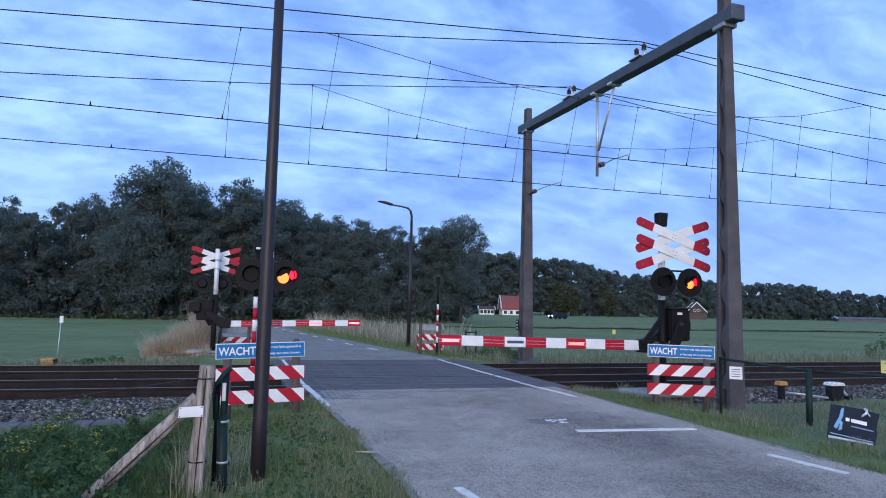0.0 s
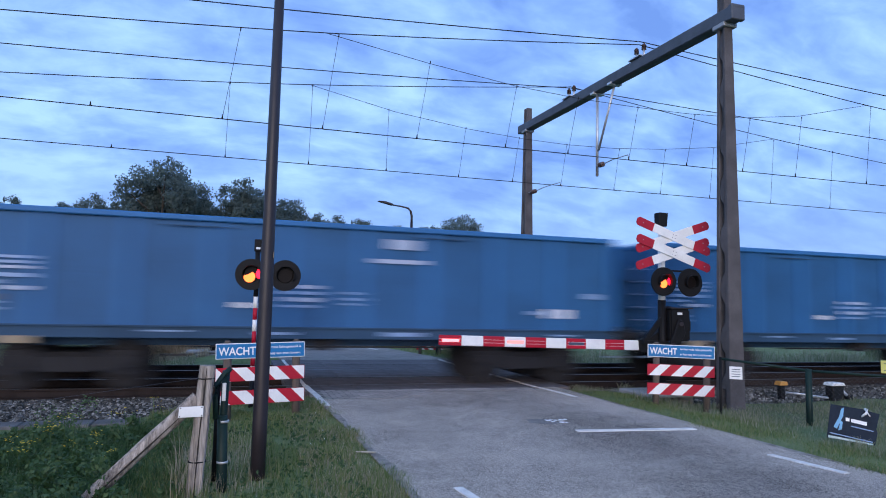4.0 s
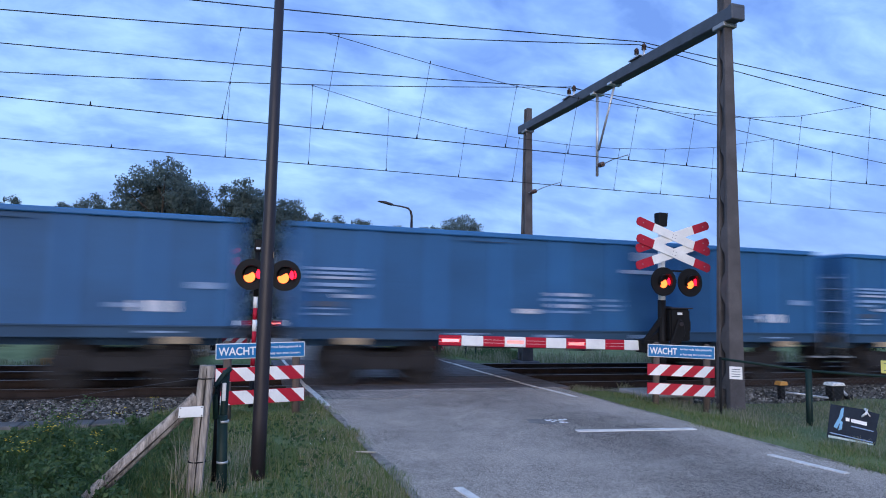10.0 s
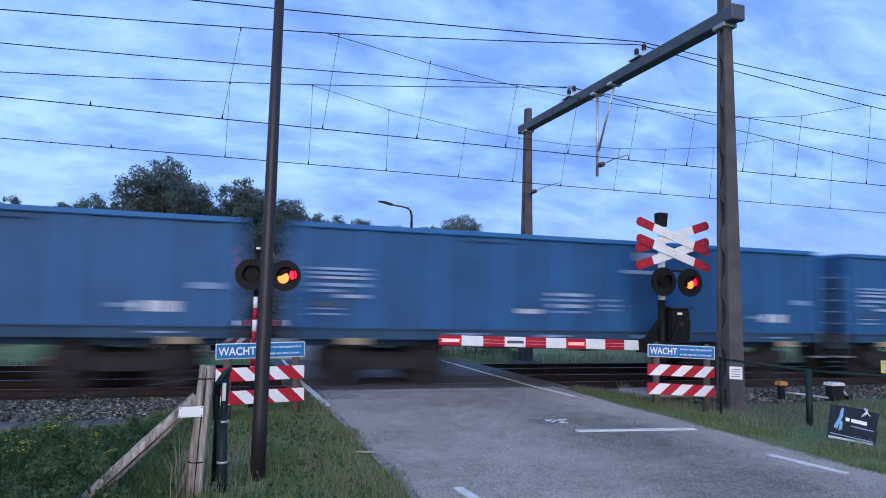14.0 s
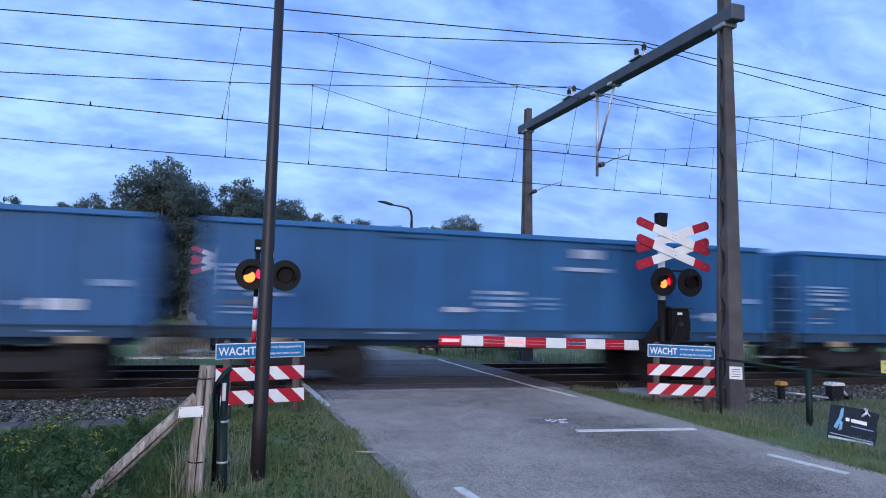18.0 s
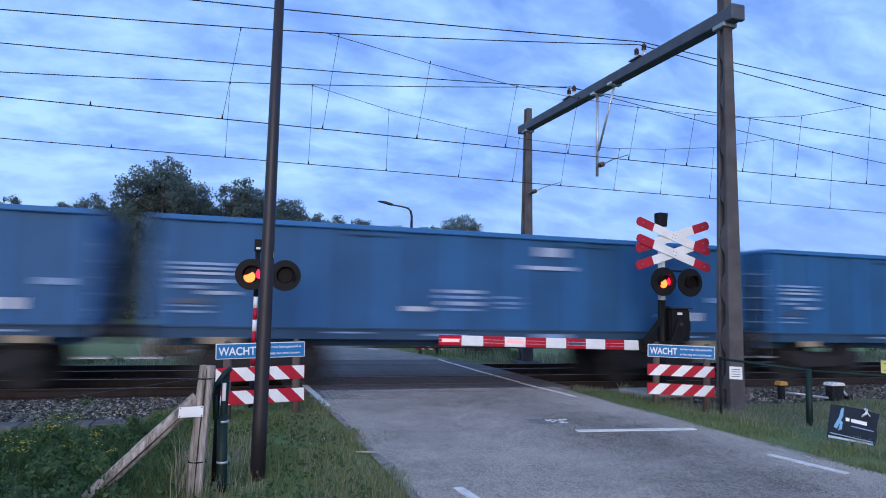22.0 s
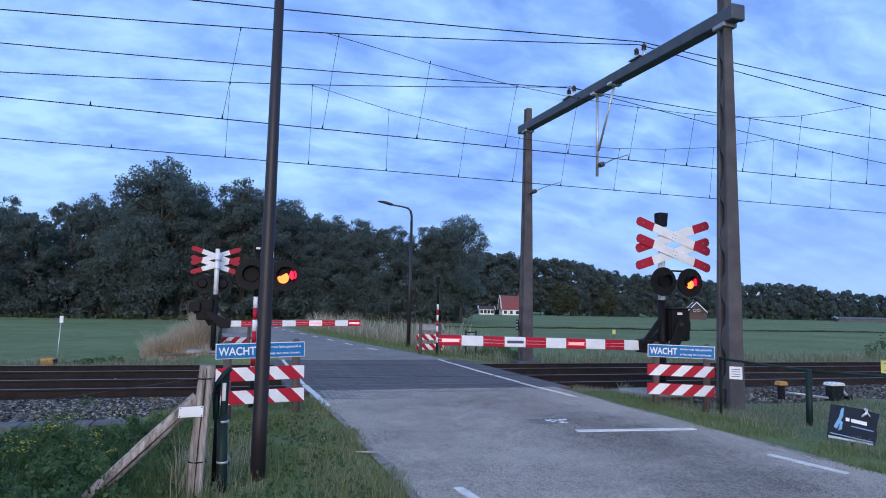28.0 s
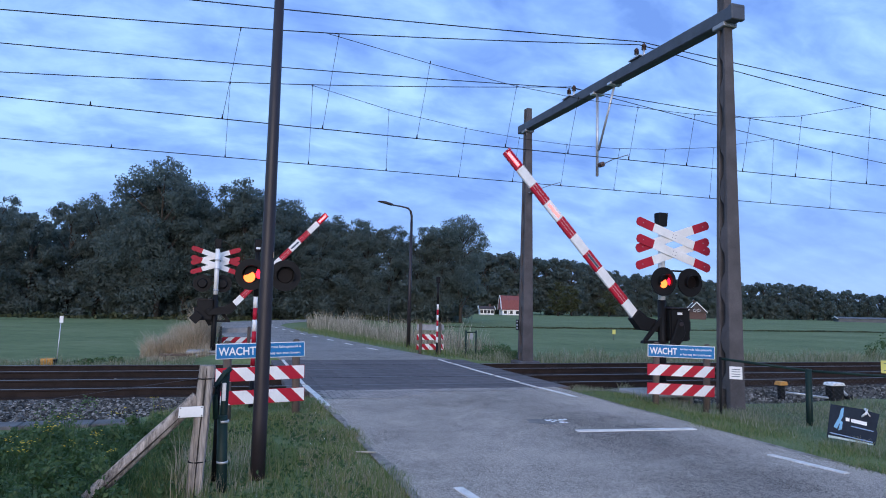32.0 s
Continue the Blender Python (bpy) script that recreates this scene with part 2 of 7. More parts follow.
M["lamp_red"] = glow("lamp_red", (1.0, 0.004, 0.022), 4.0)
M["lamp_core"] = glow("lamp_core", (1.0, 0.19, 0.03), 1.8)
M["boom_red"] = glow("boom_red", (1.0, 0.13, 0.12), 2.2)
M["boom_hot"] = glow("boom_hot", (1.0, 0.10, 0.11), 4.5)
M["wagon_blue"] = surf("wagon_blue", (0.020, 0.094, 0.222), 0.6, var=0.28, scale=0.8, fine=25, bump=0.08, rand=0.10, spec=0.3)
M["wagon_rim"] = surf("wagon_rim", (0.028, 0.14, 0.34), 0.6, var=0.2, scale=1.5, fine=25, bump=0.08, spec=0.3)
M["wagon_sill"] = surf("wagon_sill", (0.026, 0.066, 0.125), 0.7, var=0.35, scale=1.5, fine=30, bump=0.1, spec=0.25)
M["bogie"] = surf("bogie", (0.022, 0.022, 0.025), 0.8, var=0.4, scale=4, fine=40, bump=0.3, spec=0.3)
M["decal"] = surf("decal", (0.66, 0.68, 0.72), 0.5, var=0.1, scale=5, fine=50, bump=0.0)
M["decal_mid"] = surf("decal_mid", (0.34, 0.41, 0.54), 0.5, var=0.2, scale=5, fine=50, bump=0.0)
M["decal_dark"] = surf("decal_dark", (0.05, 0.07, 0.11), 0.5, var=0.1, bump=0.0)
M["tan"] = surf("tan", (0.38, 0.30, 0.20), 0.7, var=0.2, bump=0.1)
M["loco_dark"] = surf("loco_dark", (0.013, 0.023, 0.044), 0.6, var=0.2, scale=1, fine=25, bump=0.05, spec=0.25)
M["loco_panel"] = surf("loco_panel", (0.006, 0.015, 0.038), 0.55, var=0.2, scale=1, fine=25, bump=0.05, spec=0.25)
M["loco_grey"] = surf("loco_grey", (0.034, 0.044, 0.062), 0.6, var=0.3, scale=1.5, fine=25, bump=0.1, spec=0.3)
M["loco_teal"] = surf("loco_teal", (0.010, 0.205, 0.31), 0.5, var=0.15, scale=1, fine=25, bump=0.03, spec=0.3)
M["loco_stripe"] = surf("loco_stripe", (0.04, 0.30, 0.62), 0.5, var=0.1, bump=0.03)
M["loco_white"] = surf("loco_white", (0.60, 0.58, 0.52), 0.5, var=0.2, scale=1.5, fine=25, bump=0.03, spec=0.3)
M["loco_glass"] = surf("loco_glass", (0.015, 0.02, 0.025), 0.25, var=0.1, bump=0.0, spec=0.25)
M["bark"] = surf("bark", (0.05, 0.042, 0.034), 0.9, var=0.4, scale=3, fine=20, bump=0.5)
# leaf colours blued and paled to stand in for haze over the woods
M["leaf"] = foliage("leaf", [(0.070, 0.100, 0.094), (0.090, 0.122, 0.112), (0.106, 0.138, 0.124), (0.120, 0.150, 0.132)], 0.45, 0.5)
M["leaf_pale"] = island("leaf_pale", [(0.035, 0.045, 0.022), (0.06, 0.07, 0.032), (0.085, 0.09, 0.045)], 0.8, 0.2, 0.2)
M["blade"] = island("blade", [(0.06, 0.095, 0.025), (0.105, 0.155, 0.048), (0.15, 0.20, 0.067), (0.20, 0.215, 0.092), (0.28, 0.235, 0.135)], 0.75, 0.2, 0.35)
M["weed"] = foliage("weed", [(0.024, 0.048, 0.016), (0.044, 0.088, 0.030), (0.070, 0.122, 0.042), (0.10, 0.145, 0.055)], 2.2, 0.3)
M["rough_grass"] = island("rough_grass", [(0.10, 0.118, 0.060), (0.165, 0.185, 0.095), (0.26, 0.25, 0.155), (0.36, 0.315, 0.235)], 0.85, 0.2, 0.5)
M["straw"] = island("straw", [(0.26, 0.21, 0.15), (0.38, 0.31, 0.225), (0.49, 0.41, 0.30), (0.18, 0.17, 0.10)], 0.85, 0.2, 0.3)
M["reed_brown"] = island("reed_brown", [(0.13, 0.11, 0.08), (0.22, 0.185, 0.14), (0.33, 0.27, 0.205), (0.14, 0.145, 0.08)], 0.85, 0.2, 0.2)
M["soil"] = surf("soil", (0.15, 0.125, 0.10), 0.95, var=0.5, scale=9, fine=110, bump=1.0, col2=(0.30, 0.265, 0.22), spec=0.1)
M["grit"] = surf("grit", (0.21, 0.18, 0.155), 0.95, var=0.45, scale=9, fine=110, bump=1.0, col2=(0.36, 0.32, 0.28), spec=0.1)
M["reed_tan"] = island("reed_tan", [(0.30, 0.25, 0.18), (0.42, 0.35, 0.26), (0.55, 0.46, 0.35), (0.24, 0.22, 0.14)], 0.85, 0.2, 0.4)
M["petal"] = island("petal", [(0.55, 0.38, 0.03), (0.7, 0.5, 0.05)], 0.7, 0.2, 0.2)


# ---------------------------------------------------------------- mesh helpers
def box(bm, c, s, m=None):
    """A box of size s about c; m turns or moves it afterwards."""
    v = []
    for k in range(8):
        p = Vector((c[0] + s[0] * ((k & 1) - 0.5), c[1] + s[1] * ((k >> 1 & 1) - 0.5), c[2] + s[2] * ((k >> 2) - 0.5)))
        v.append(bm.verts.new(m @ p if m else p))
    for f in ((0, 2, 3, 1), (4, 5, 7, 6), (0, 1, 5, 4), (2, 6, 7, 3), (0, 4, 6, 2), (1, 3, 7, 5)):
        bm.faces.new([v[i] for i in f])
    return v


def tube(bm, p0, p1, r0, r1=None, n=12, cap=True):
    p0, p1 = Vector(p0), Vector(p1)
    r1 = r0 if r1 is None else r1
    q = (p1 - p0).to_track_quat("Z", "Y")
    ring = []
    for p, r in ((p0, r0), (p1, r1)):
        ring.append([bm.verts.new(p + q @ Vector((r * math.cos(2 * math.pi * i / n), r * math.sin(2 * math.pi * i / n), 0))) for i in range(n)])
    for i in range(n):
        f = bm.faces.new((ring[0][i], ring[0][(i + 1) % n], ring[1][(i + 1) % n], ring[1][i]))
        f.smooth = n > 6
    if cap:
        bm.faces.new(ring[0][::-1])
        bm.faces.new(ring[1])


def pipe(bm, pts, r, n=8):
    """A round bar bent along a line of points."""
    pts = [Vector(p) for p in pts]
    rings = []
    for i, p in enumerate(pts):
        t = (pts[min(i + 1, len(pts) - 1)] - pts[max(i - 1, 0)]).normalized()
        q = t.to_track_quat("Z", "Y")
        rr = r[i] if isinstance(r, (list, tuple)) else r
        rings.append([bm.verts.new(p + q @ Vector((rr * math.cos(2 * math.pi * k / n), rr * math.sin(2 * math.pi * k / n), 0))) for k in range(n)])
    for a, b in zip(rings, rings[1:]):
        for k in range(n):
            f = bm.faces.new((a[k], a[(k + 1) % n], b[(k + 1) % n], b[k]))
            f.smooth = n > 5
    bm.faces.new(rings[0][::-1])
    bm.faces.new(rings[-1])


def slab(bm, outline, y0, y1, m=None):
    """The outline of (x, z) points, drawn out from y0 to y1."""
    fix = (lambda p: m @ Vector(p)) if m else Vector
    a = [bm.verts.new(fix((x, y0, z))) for x, z in outline]
    b = [bm.verts.new(fix((x, y1, z))) for x, z in outline]
    bm.faces.new(a)
    bm.faces.new(b[::-1])
    for i in range(len(a)):
        j = (i + 1) % len(a)
        bm.faces.new((a[j], a[i], b[i], b[j]))


def plan_slab(bm, outline, z0, z1):
    """The outline of (x, y) points, drawn up from z0 to z1."""
    a = [bm.verts.new((x, y, z0)) for x, y in outline]
    b = [bm.verts.new((x, y, z1)) for x, y in outline]
    bm.faces.new(a[::-1])
    bm.faces.new(b)
    for i in range(len(a)):
        j = (i + 1) % len(a)
        bm.faces.new((a[i], a[j], b[j], b[i]))


def soften(bm, off, seg=1):
    bmesh.ops.recalc_face_normals(bm, faces=bm.faces)
    bmesh.ops.bevel(bm, geom=bm.edges[:], offset=off, segments=seg, affect="EDGES", clamp_overlap=True)
    return bm


def mesh_of(name, bm, *mats):
    bmesh.ops.recalc_face_normals(bm, faces=bm.faces)
    me = bpy.data.meshes.new(name)
    bm.to_mesh(me)
    bm.free()
    for m in mats:
        me.materials.append(M[m])
    return me


def part(name, bm, mat, parent, label="", loc=None):
    ob = new(name, mesh_of(name, bm, *(mat if isinstance(mat, (list, tuple)) else (mat,))))
    ob.parent = parent
    if loc is not None:
        ob.location = loc
    return tagged(ob, label)


def share(name, me, parent, loc=(0, 0, 0), rot=(0, 0, 0), label=""):
    ob = new(name, me)
    ob.parent = parent
    ob.location, ob.rotation_euler = loc, rot
    return tagged(ob, label)


def thing(name, m, label, category, group="", kind=""):
    ob = new(name)
    ob.matrix_world = m
    ob.empty_display_size = 0.2
    return tagged(ob, label, category, group, kind)


def solid(name, bm, mat, label, category="", kind="", group="", m=None):
    """A thing that is one mesh."""
    ob = new(name, mesh_of(name, bm, *(mat if isinstance(mat, (list, tuple)) else (mat,))))
    if m:
        ob.matrix_world = m
    return tagged(ob, label, category, group, kind)


def lettering(text, size, mat, bold=0.0, space=1.0):
    """A mesh of raised letters in the built-in font, in the plane of x and z, facing -y; and its width."""
    cu = bpy.data.curves.new("letters", "FONT")
    cu.body, cu.size, cu.extrude, cu.offset, cu.resolution_u = text, size, 0.0015, bold, 3
    cu.space_character = space
    ob = new("letters", cu)
    bpy.context.view_layer.update()
    me = bpy.data.meshes.new_from_object(ob.evaluated_get(bpy.context.evaluated_depsgraph_get()))
    bpy.data.objects.remove(ob)
    me.transform(Matrix.Rotation(radians(90), 4, "X"))
    me.materials.clear()
    me.materials.append(M[mat])
    xs = [v.co.x for v in me.vertices]
    return me, min(xs), max(xs)


def from_arrays(name, verts, faces, mat):
    me = bpy.data.meshes.new(name)
    me.from_pydata(verts.tolist() if hasattr(verts, "tolist") else verts, [], faces.tolist() if hasattr(faces, "tolist") else faces)
    me.materials.append(M[mat])
    return me


# ---------------------------------------------------------------- ground, road, track
ROAD_L, ROAD_R = 1.38, 6.55
NEAR_T, FAR_T, GAUGE = 14.45, 17.72, 1.505      # track centres
BED = -0.30


def smooth(a, b, v):
    t = np.clip((v - a) / (b - a), 0, 1)
    return t * t * (3 - 2 * t)


def left_edge(y):
    """The near road's left edge, flaring at the crossing."""
    return np.interp(y, [-60, 5.6, 9.0, 11.0, 12.9], [1.56, 1.54, 1.50, 1.43, 1.36])


def right_edge(y):
    """The road's right edge; it swings left beyond the crossing, then right again."""
    return float(np.interp(y, [-60, 20, 26, 33, 40, 47, 52, 57, 63, 75, 95], [6.55, 6.5, 5.55, 4.75, 3.95, 3.3, 3.2, 3.9, 6.0, 14.0, 34.0]))


def ground_height(x, y):
    """Level verge by the road, lower along the track and in the fields."""
    x, y = np.asarray(x, float), np.asarray(y, float)
    re = np.interp(y, [-60, 20, 26, 33, 40, 47, 52, 57, 63, 75, 95], [6.55, 6.5, 5.55, 4.75, 3.95, 3.3, 3.2, 3.9, 6.0, 14.0, 34.0])
    out = np.maximum(np.maximum(re - 5.17 - x, x - re), 0.0)
    z = -0.016 - 0.30 * smooth(0.6, 3.2, out) * (0.25 + 0.75 * smooth(6.5, 11.0, y))
    z = z - 0.014 * (out <= 0)
    roll = 0.035 * np.sin(x * 1.3 + 0.7 * y) * np.sin(y * 1.1 - 0.4 * x) * np.clip(out, 0, 1)
    bed = smooth(12.15, 12.5, y) * (1 - smooth(20.0, 20.35, y))
    return (z + roll) * (1 - bed) - 0.62 * bed


def ground():
    def axis(lo, hi, fine0, fine1, step):
        a = np.arange(fine0, fine1 + 1e-6, step)
        left = fine0 - np.geomspace(1.0, fine0 - lo, 22)
        right = fine1 + np.geomspace(1.0, hi - fine1, 22)
        return np.concatenate([left[::-1], a, right])
    xs, ys = axis(-2400, 2400, -16, 30, 0.4), axis(-2400, 2400, -2, 66, 0.5)
    X, Y = np.meshgrid(xs, ys)
    V = np.stack([X, Y, ground_height(X, Y)], -1).reshape(-1, 3)
    n, k = len(xs), len(ys)
    i = (np.arange(k - 1)[:, None] * n + np.arange(n - 1)).ravel()
    F = np.stack([i, i + 1, i + n + 1, i + n], -1)
    me = from_arrays("ground", V, F, "grass_ground")
    for p in me.polygons:
        p.use_smooth = True
    tagged(new("ground", me), "green pasture and grass verges in the dusk", "ground", kind="structure")


ground()


def road():
    bm = bmesh.new()
    ys = list(np.arange(-60, 0, 3)) + list(np.arange(0, 12.8, 0.4)) + [12.86]
    seg = [[(float(left_edge(y)) + 0.03 * math.sin(y * 2.1), y) for y in ys], [(ROAD_R + 0.06 * math.sin(y * 1.7), y) for y in ys]]
    plan_slab(bm, seg[0][::-1] + seg[1], -0.12, 0.0)
    solid("road", bm, "asphalt", "worn grey asphalt road with rough pale edges", "road", "structure")
    bm = bmesh.new()
    ys = list(np.arange(19.95, 64, 1.0)) + [70, 76, 84, 92]
    plan_slab(bm, [(right_edge(y) - 5.15, y) for y in ys][::-1] + [(right_edge(y), y) for y in ys], -0.12, 0.0)
    solid("road", bm, "asphalt_old", "grey asphalt road curving away beyond the track", "road", "structure")
    # white lines, slightly proud of the road
    def stripe(pts, w, label):
        bm = bmesh.new()
        for (x0, y0), (x1, y1) in zip(pts, pts[1:]):
            dd = Vector((y0 - y1, x1 - x0, 0)).normalized() * w / 2
            plan_slab(bm, [(x0 + dd.x, y0 + dd.y), (x0 - dd.x, y0 - dd.y), (x1 - dd.x, y1 - dd.y), (x1 + dd.x, y1 + dd.y)], -0.002, 0.010)
        return solid("road_marking", bm, "marking", label, "road marking", "structure")
    stripe([(1.38, 13.7), (1.40, 12.95), (1.44, 12.2), (1.45, 11.5), (1.47, 10.9)], 0.11, "white edge line by the crossing, worn")
    for pts in ([(6.12, 19.9), (6.11, 18.6)], [(6.12, 18.40), (6.11, 17.05)], [(6.09, 16.9), (6.10, 15.3)], [(6.11, 15.12), (6.13, 13.75)], [(6.10, 13.6), (6.13, 12.9)], [(6.15, 12.8), (6.20, 11.95), (6.22, 11.3)]):
        stripe(pts, 0.078, "thin white edge line over the crossing, broken by the rails")
    for pts in ([(1.33, 19.9), (1.34, 18.6)], [(1.34, 18.40), (1.35, 17.05)], [(1.35, 16.9), (1.36, 15.3)], [(1.36, 15.12), (1.37, 13.85)]):
        stripe(pts, 0.078, "thin white edge line over the crossing, broken by the rails")
    stripe([(4.50, 8.14), (6.27, 7.97)], 0.13, "white stop line across the lane")
    stripe([(6.05, 6.36), (6.17, 5.44)], 0.09, "white edge dash on the asphalt")
    stripe([(6.28, 3.4), (6.35, 2.4)], 0.09, "white edge dash on the asphalt")
    stripe([(2.0, 5.82), (2.10, 4.8)], 0.09, "white edge dash on the asphalt")
    stripe([(2.12, 2.8), (2.16, 1.8)], 0.09, "white edge dash on the asphalt")
    for y in (24.4, 27.5, 30.6, 33.7, 36.8, 39.9, 43.0, 46.1, 49.2, 52.3):
        stripe([(right_edge(y) - 0.75, y), (right_edge(y + 1) - 0.75, y + 1)], 0.1, "white edge dash on the far road")
    # a dug-up and refilled spot
    bm = bmesh.new()
    plan_slab(bm, [(4.12, 8.86), (4.4, 8.66), (4.62, 8.8), (4.5, 9.1), (4.2, 9.12)], -0.002, 0.004)
    solid("road_patch", bm, "patch", "dark repaired spot in the asphalt", "road patch", "structure")


    # crumbled soil and grit along the road's edges
    rng = random.Random(31)
    for side, x0 in ((1, ROAD_L), (-1, ROAD_R)):
        bm = bmesh.new()
        ys = [2.0 + 0.09 * k for k in range(100 if side > 0 else 112)]
        w, row = 0.03, []
        for y in ys:
            w = min(max(w + rng.uniform(-0.022, 0.022), 0.0), 0.075)
            row.append(((float(left_edge(y)) if side > 0 else x0) + side * (w + 0.03 * math.sin(y * 2.1)), y))
        back = [((float(left_edge(y)) if side > 0 else x0) - side * 0.03, y) for y in reversed(ys)]
        plan_slab(bm, (row + back)[::-1 if side > 0 else 1], -0.01, 0.003)
        solid("road_edge", bm, "grit", "crumbled grit and soil along the road edge", "soil", "structure")


road()


def crossing():
    base = thing("crossing_panels", pose(0, 0, 0), "dark ribbed rubber crossing panels between the rails", "level crossing", kind="structure")
    bands = [(12.86, NEAR_T - GAUGE / 2 - 0.05), (NEAR_T - GAUGE / 2 + 0.10, NEAR_T + GAUGE / 2 - 0.10),
             (NEAR_T + GAUGE / 2 + 0.05, FAR_T - GAUGE / 2 - 0.05), (FAR_T - GAUGE / 2 + 0.10, FAR_T + GAUGE / 2 - 0.10), (FAR_T + GAUGE / 2 + 0.05, 19.95)]
    for y0, y1 in bands:
        n = 9
        for i in range(n):
            x0 = 1.0 + i * 0.66
            bm = bmesh.new()
            box(bm, (0, 0, -0.06), (0.655, y1 - y0, 0.12))
            soften(bm, 0.008)
            part("panel", bm, "panel", base, loc=(x0 + 0.33, (y0 + y1) / 2, -0.004))


crossing()


def rail_profile():
    return [(-0.07, -0.172), (0.07, -0.172), (0.07, -0.160), (0.012, -0.14), (0.010, -0.045), (0.036, -0.035), (0.036, -0.006), (0.028, 0.0),
            (-0.028, 0.0), (-0.036, -0.006), (-0.036, -0.035), (-0.010, -0.045), (-0.012, -0.14), (-0.07, -0.160)]


def rails():
    for c in (NEAR_T, FAR_T):
        for s in (-1, 1):
            bm = bmesh.new()
            y = c + s * GAUGE / 2
            prof = rail_profile()
            a = [bm.verts.new((-700, y + u, w)) for u, w in prof]
            b = [bm.verts.new((900, y + u, w)) for u, w in prof]
            for i in range(len(a)):
                f = bm.faces.new((a[i], a[(i + 1) % len(a)], b[(i + 1) % len(a)], b[i]))
                f.material_index = 1 if i in (6, 7, 8) else 0
            solid("rail", bm, ("rail_side", "rail_top"), "rusty brown steel rail with a polished head", "rail", "structure", "rails of the double track")
    # concrete sleepers near the crossing
    bm = bmesh.new()
    slab(bm, [(-0.13, -0.38), (0.13, -0.38), (0.10, -0.178), (-0.10, -0.178)], -1.25, 1.25)
    me = mesh_of("sleeper", bm, "sleeper")
    for c in (NEAR_T, FAR_T):
        for i in range(-34, 80):
            x = 0.3 + i * 0.6
            if 0.7 < x < 7.2:
                continue
            tagged(share("sleeper", me, None, (x, c, 0)), "grey concrete railway sleeper in ballast", "sleeper", "sleepers of the track")


rails()


def ballast():
    """The bed under both tracks, broken by the road, and loose stones on its near shoulder."""
    rng = np.random.default_rng(5)
    for x0, x1 in ((-700, 1.3), (6.6, 900)):
        bm = bmesh.new()
        prof = [(11.95, -0.48), (12.35, -0.33), (13.2, -0.21), (15.7, -0.21), (16.1, -0.24), (16.4, -0.21), (19.1, -0.21), (20.0, -0.34), (20.5, -0.5)]
        a = [bm.verts.new((x0, y, z)) for y, z in prof]
        b = [bm.verts.new((x1, y, z)) for y, z in prof]
        for i in range(len(a) - 1):
            bm.faces.new((a[i], b[i], b[i + 1], a[i + 1]))
        solid("ballast_bed", bm, "ballast", "grey crushed-stone ballast bed under the tracks", "ballast", "structure")
    ico = [(-1, -1, -0.6), (1, -0.8, -0.7), (0.8, 1, -0.6), (-0.9, 0.9, -0.7), (-0.6, -0.7, 0.7), (0.7, -0.5, 0.6), (0.5, 0.7, 0.8), (-0.7, 0.5, 0.55)]
    base = np.array(ico, float) * 0.5
    quad = np.array([(0, 3, 2, 1), (4, 5, 6, 7), (0, 1, 5, 4), (1, 2, 6, 5), (2, 3, 7, 6), (3, 0, 4, 7)])

    def scatter(n, xr, yr):
        P = np.stack([rng.uniform(*xr, n), rng.uniform(*yr, n)], -1)
        z = np.interp(P[:, 1], [11.95, 12.35, 13.2, 19.1, 20.0], [-0.40, -0.33, -0.21, -0.21, -0.34])
        size = rng.uniform(0.025, 0.065, n)
        V = base[None] * size[:, None, None] * rng.uniform(0.7, 1.3, (n, 1, 3))
        V = V + rng.normal(0, 0.004, V.shape)
        a = rng.uniform(0, 6.28, n)
        c, s = np.cos(a)[:, None], np.sin(a)[:, None]
        b2 = rng.uniform(-0.6, 0.6, n)
        cb, sb = np.cos(b2)[:, None], np.sin(b2)[:, None]
        x, y, zz = V[..., 0], V[..., 1], V[..., 2]
        x, y = c * x - s * y, s * x + c * y
        y, zz = cb * y - sb * zz, sb * y + cb * zz
        V = np.stack([x + P[:, :1], y + P[:, 1:], zz + z[:, None] + size[:, None] * 0.25], -1).reshape(-1, 3)
        F = (quad[None] + 8 * np.arange(n)[:, None, None]).reshape(-1, 4)
        return V, F
    for n, xr, yr in ((15000, (-9, 0.9), (12.0, 13.6)), (12000, (7.1, 22), (11.6, 13.6)), (1800, (-9, 0.9), (15.3, 16.9)), (2500, (7.1, 24), (15.3, 16.9))):
        V, F = scatter(n, xr, yr)
        tagged(new("ballast_stones", from_arrays("ballast_stones", V, F, "stone")), "loose grey ballast stones beside the rails", "ballast", kind="stuff")
    # trough lids along the track
    bm = bmesh.new()
    box(bm, (0, 0, 0), (0.98, 0.42, 0.10))
    soften(bm, 0.012)
    me = mesh_of("trough_lid", bm, "trough")
    trough = thing("cable_trough", pose(0, 0, 0), "grey concrete cable trough with loose lids beside the ballast", "cable trough", kind="structure")
    for i in range(12):
        share("trough_lid", me, trough, (-10.6 + i * 1.0, 11.72, -0.335))


ballast()


# ---------------------------------------------------------------- overhead line
PORTAL = 9.5
SPAN = 65.0


def sag(x, top, a, b):
    """Height of a wire that hangs from the portal, slack a on its left and b on its right."""
    d = abs(x - PORTAL) % SPAN
    return top - (a if x < PORTAL else b) * d * (1 - d / SPAN)


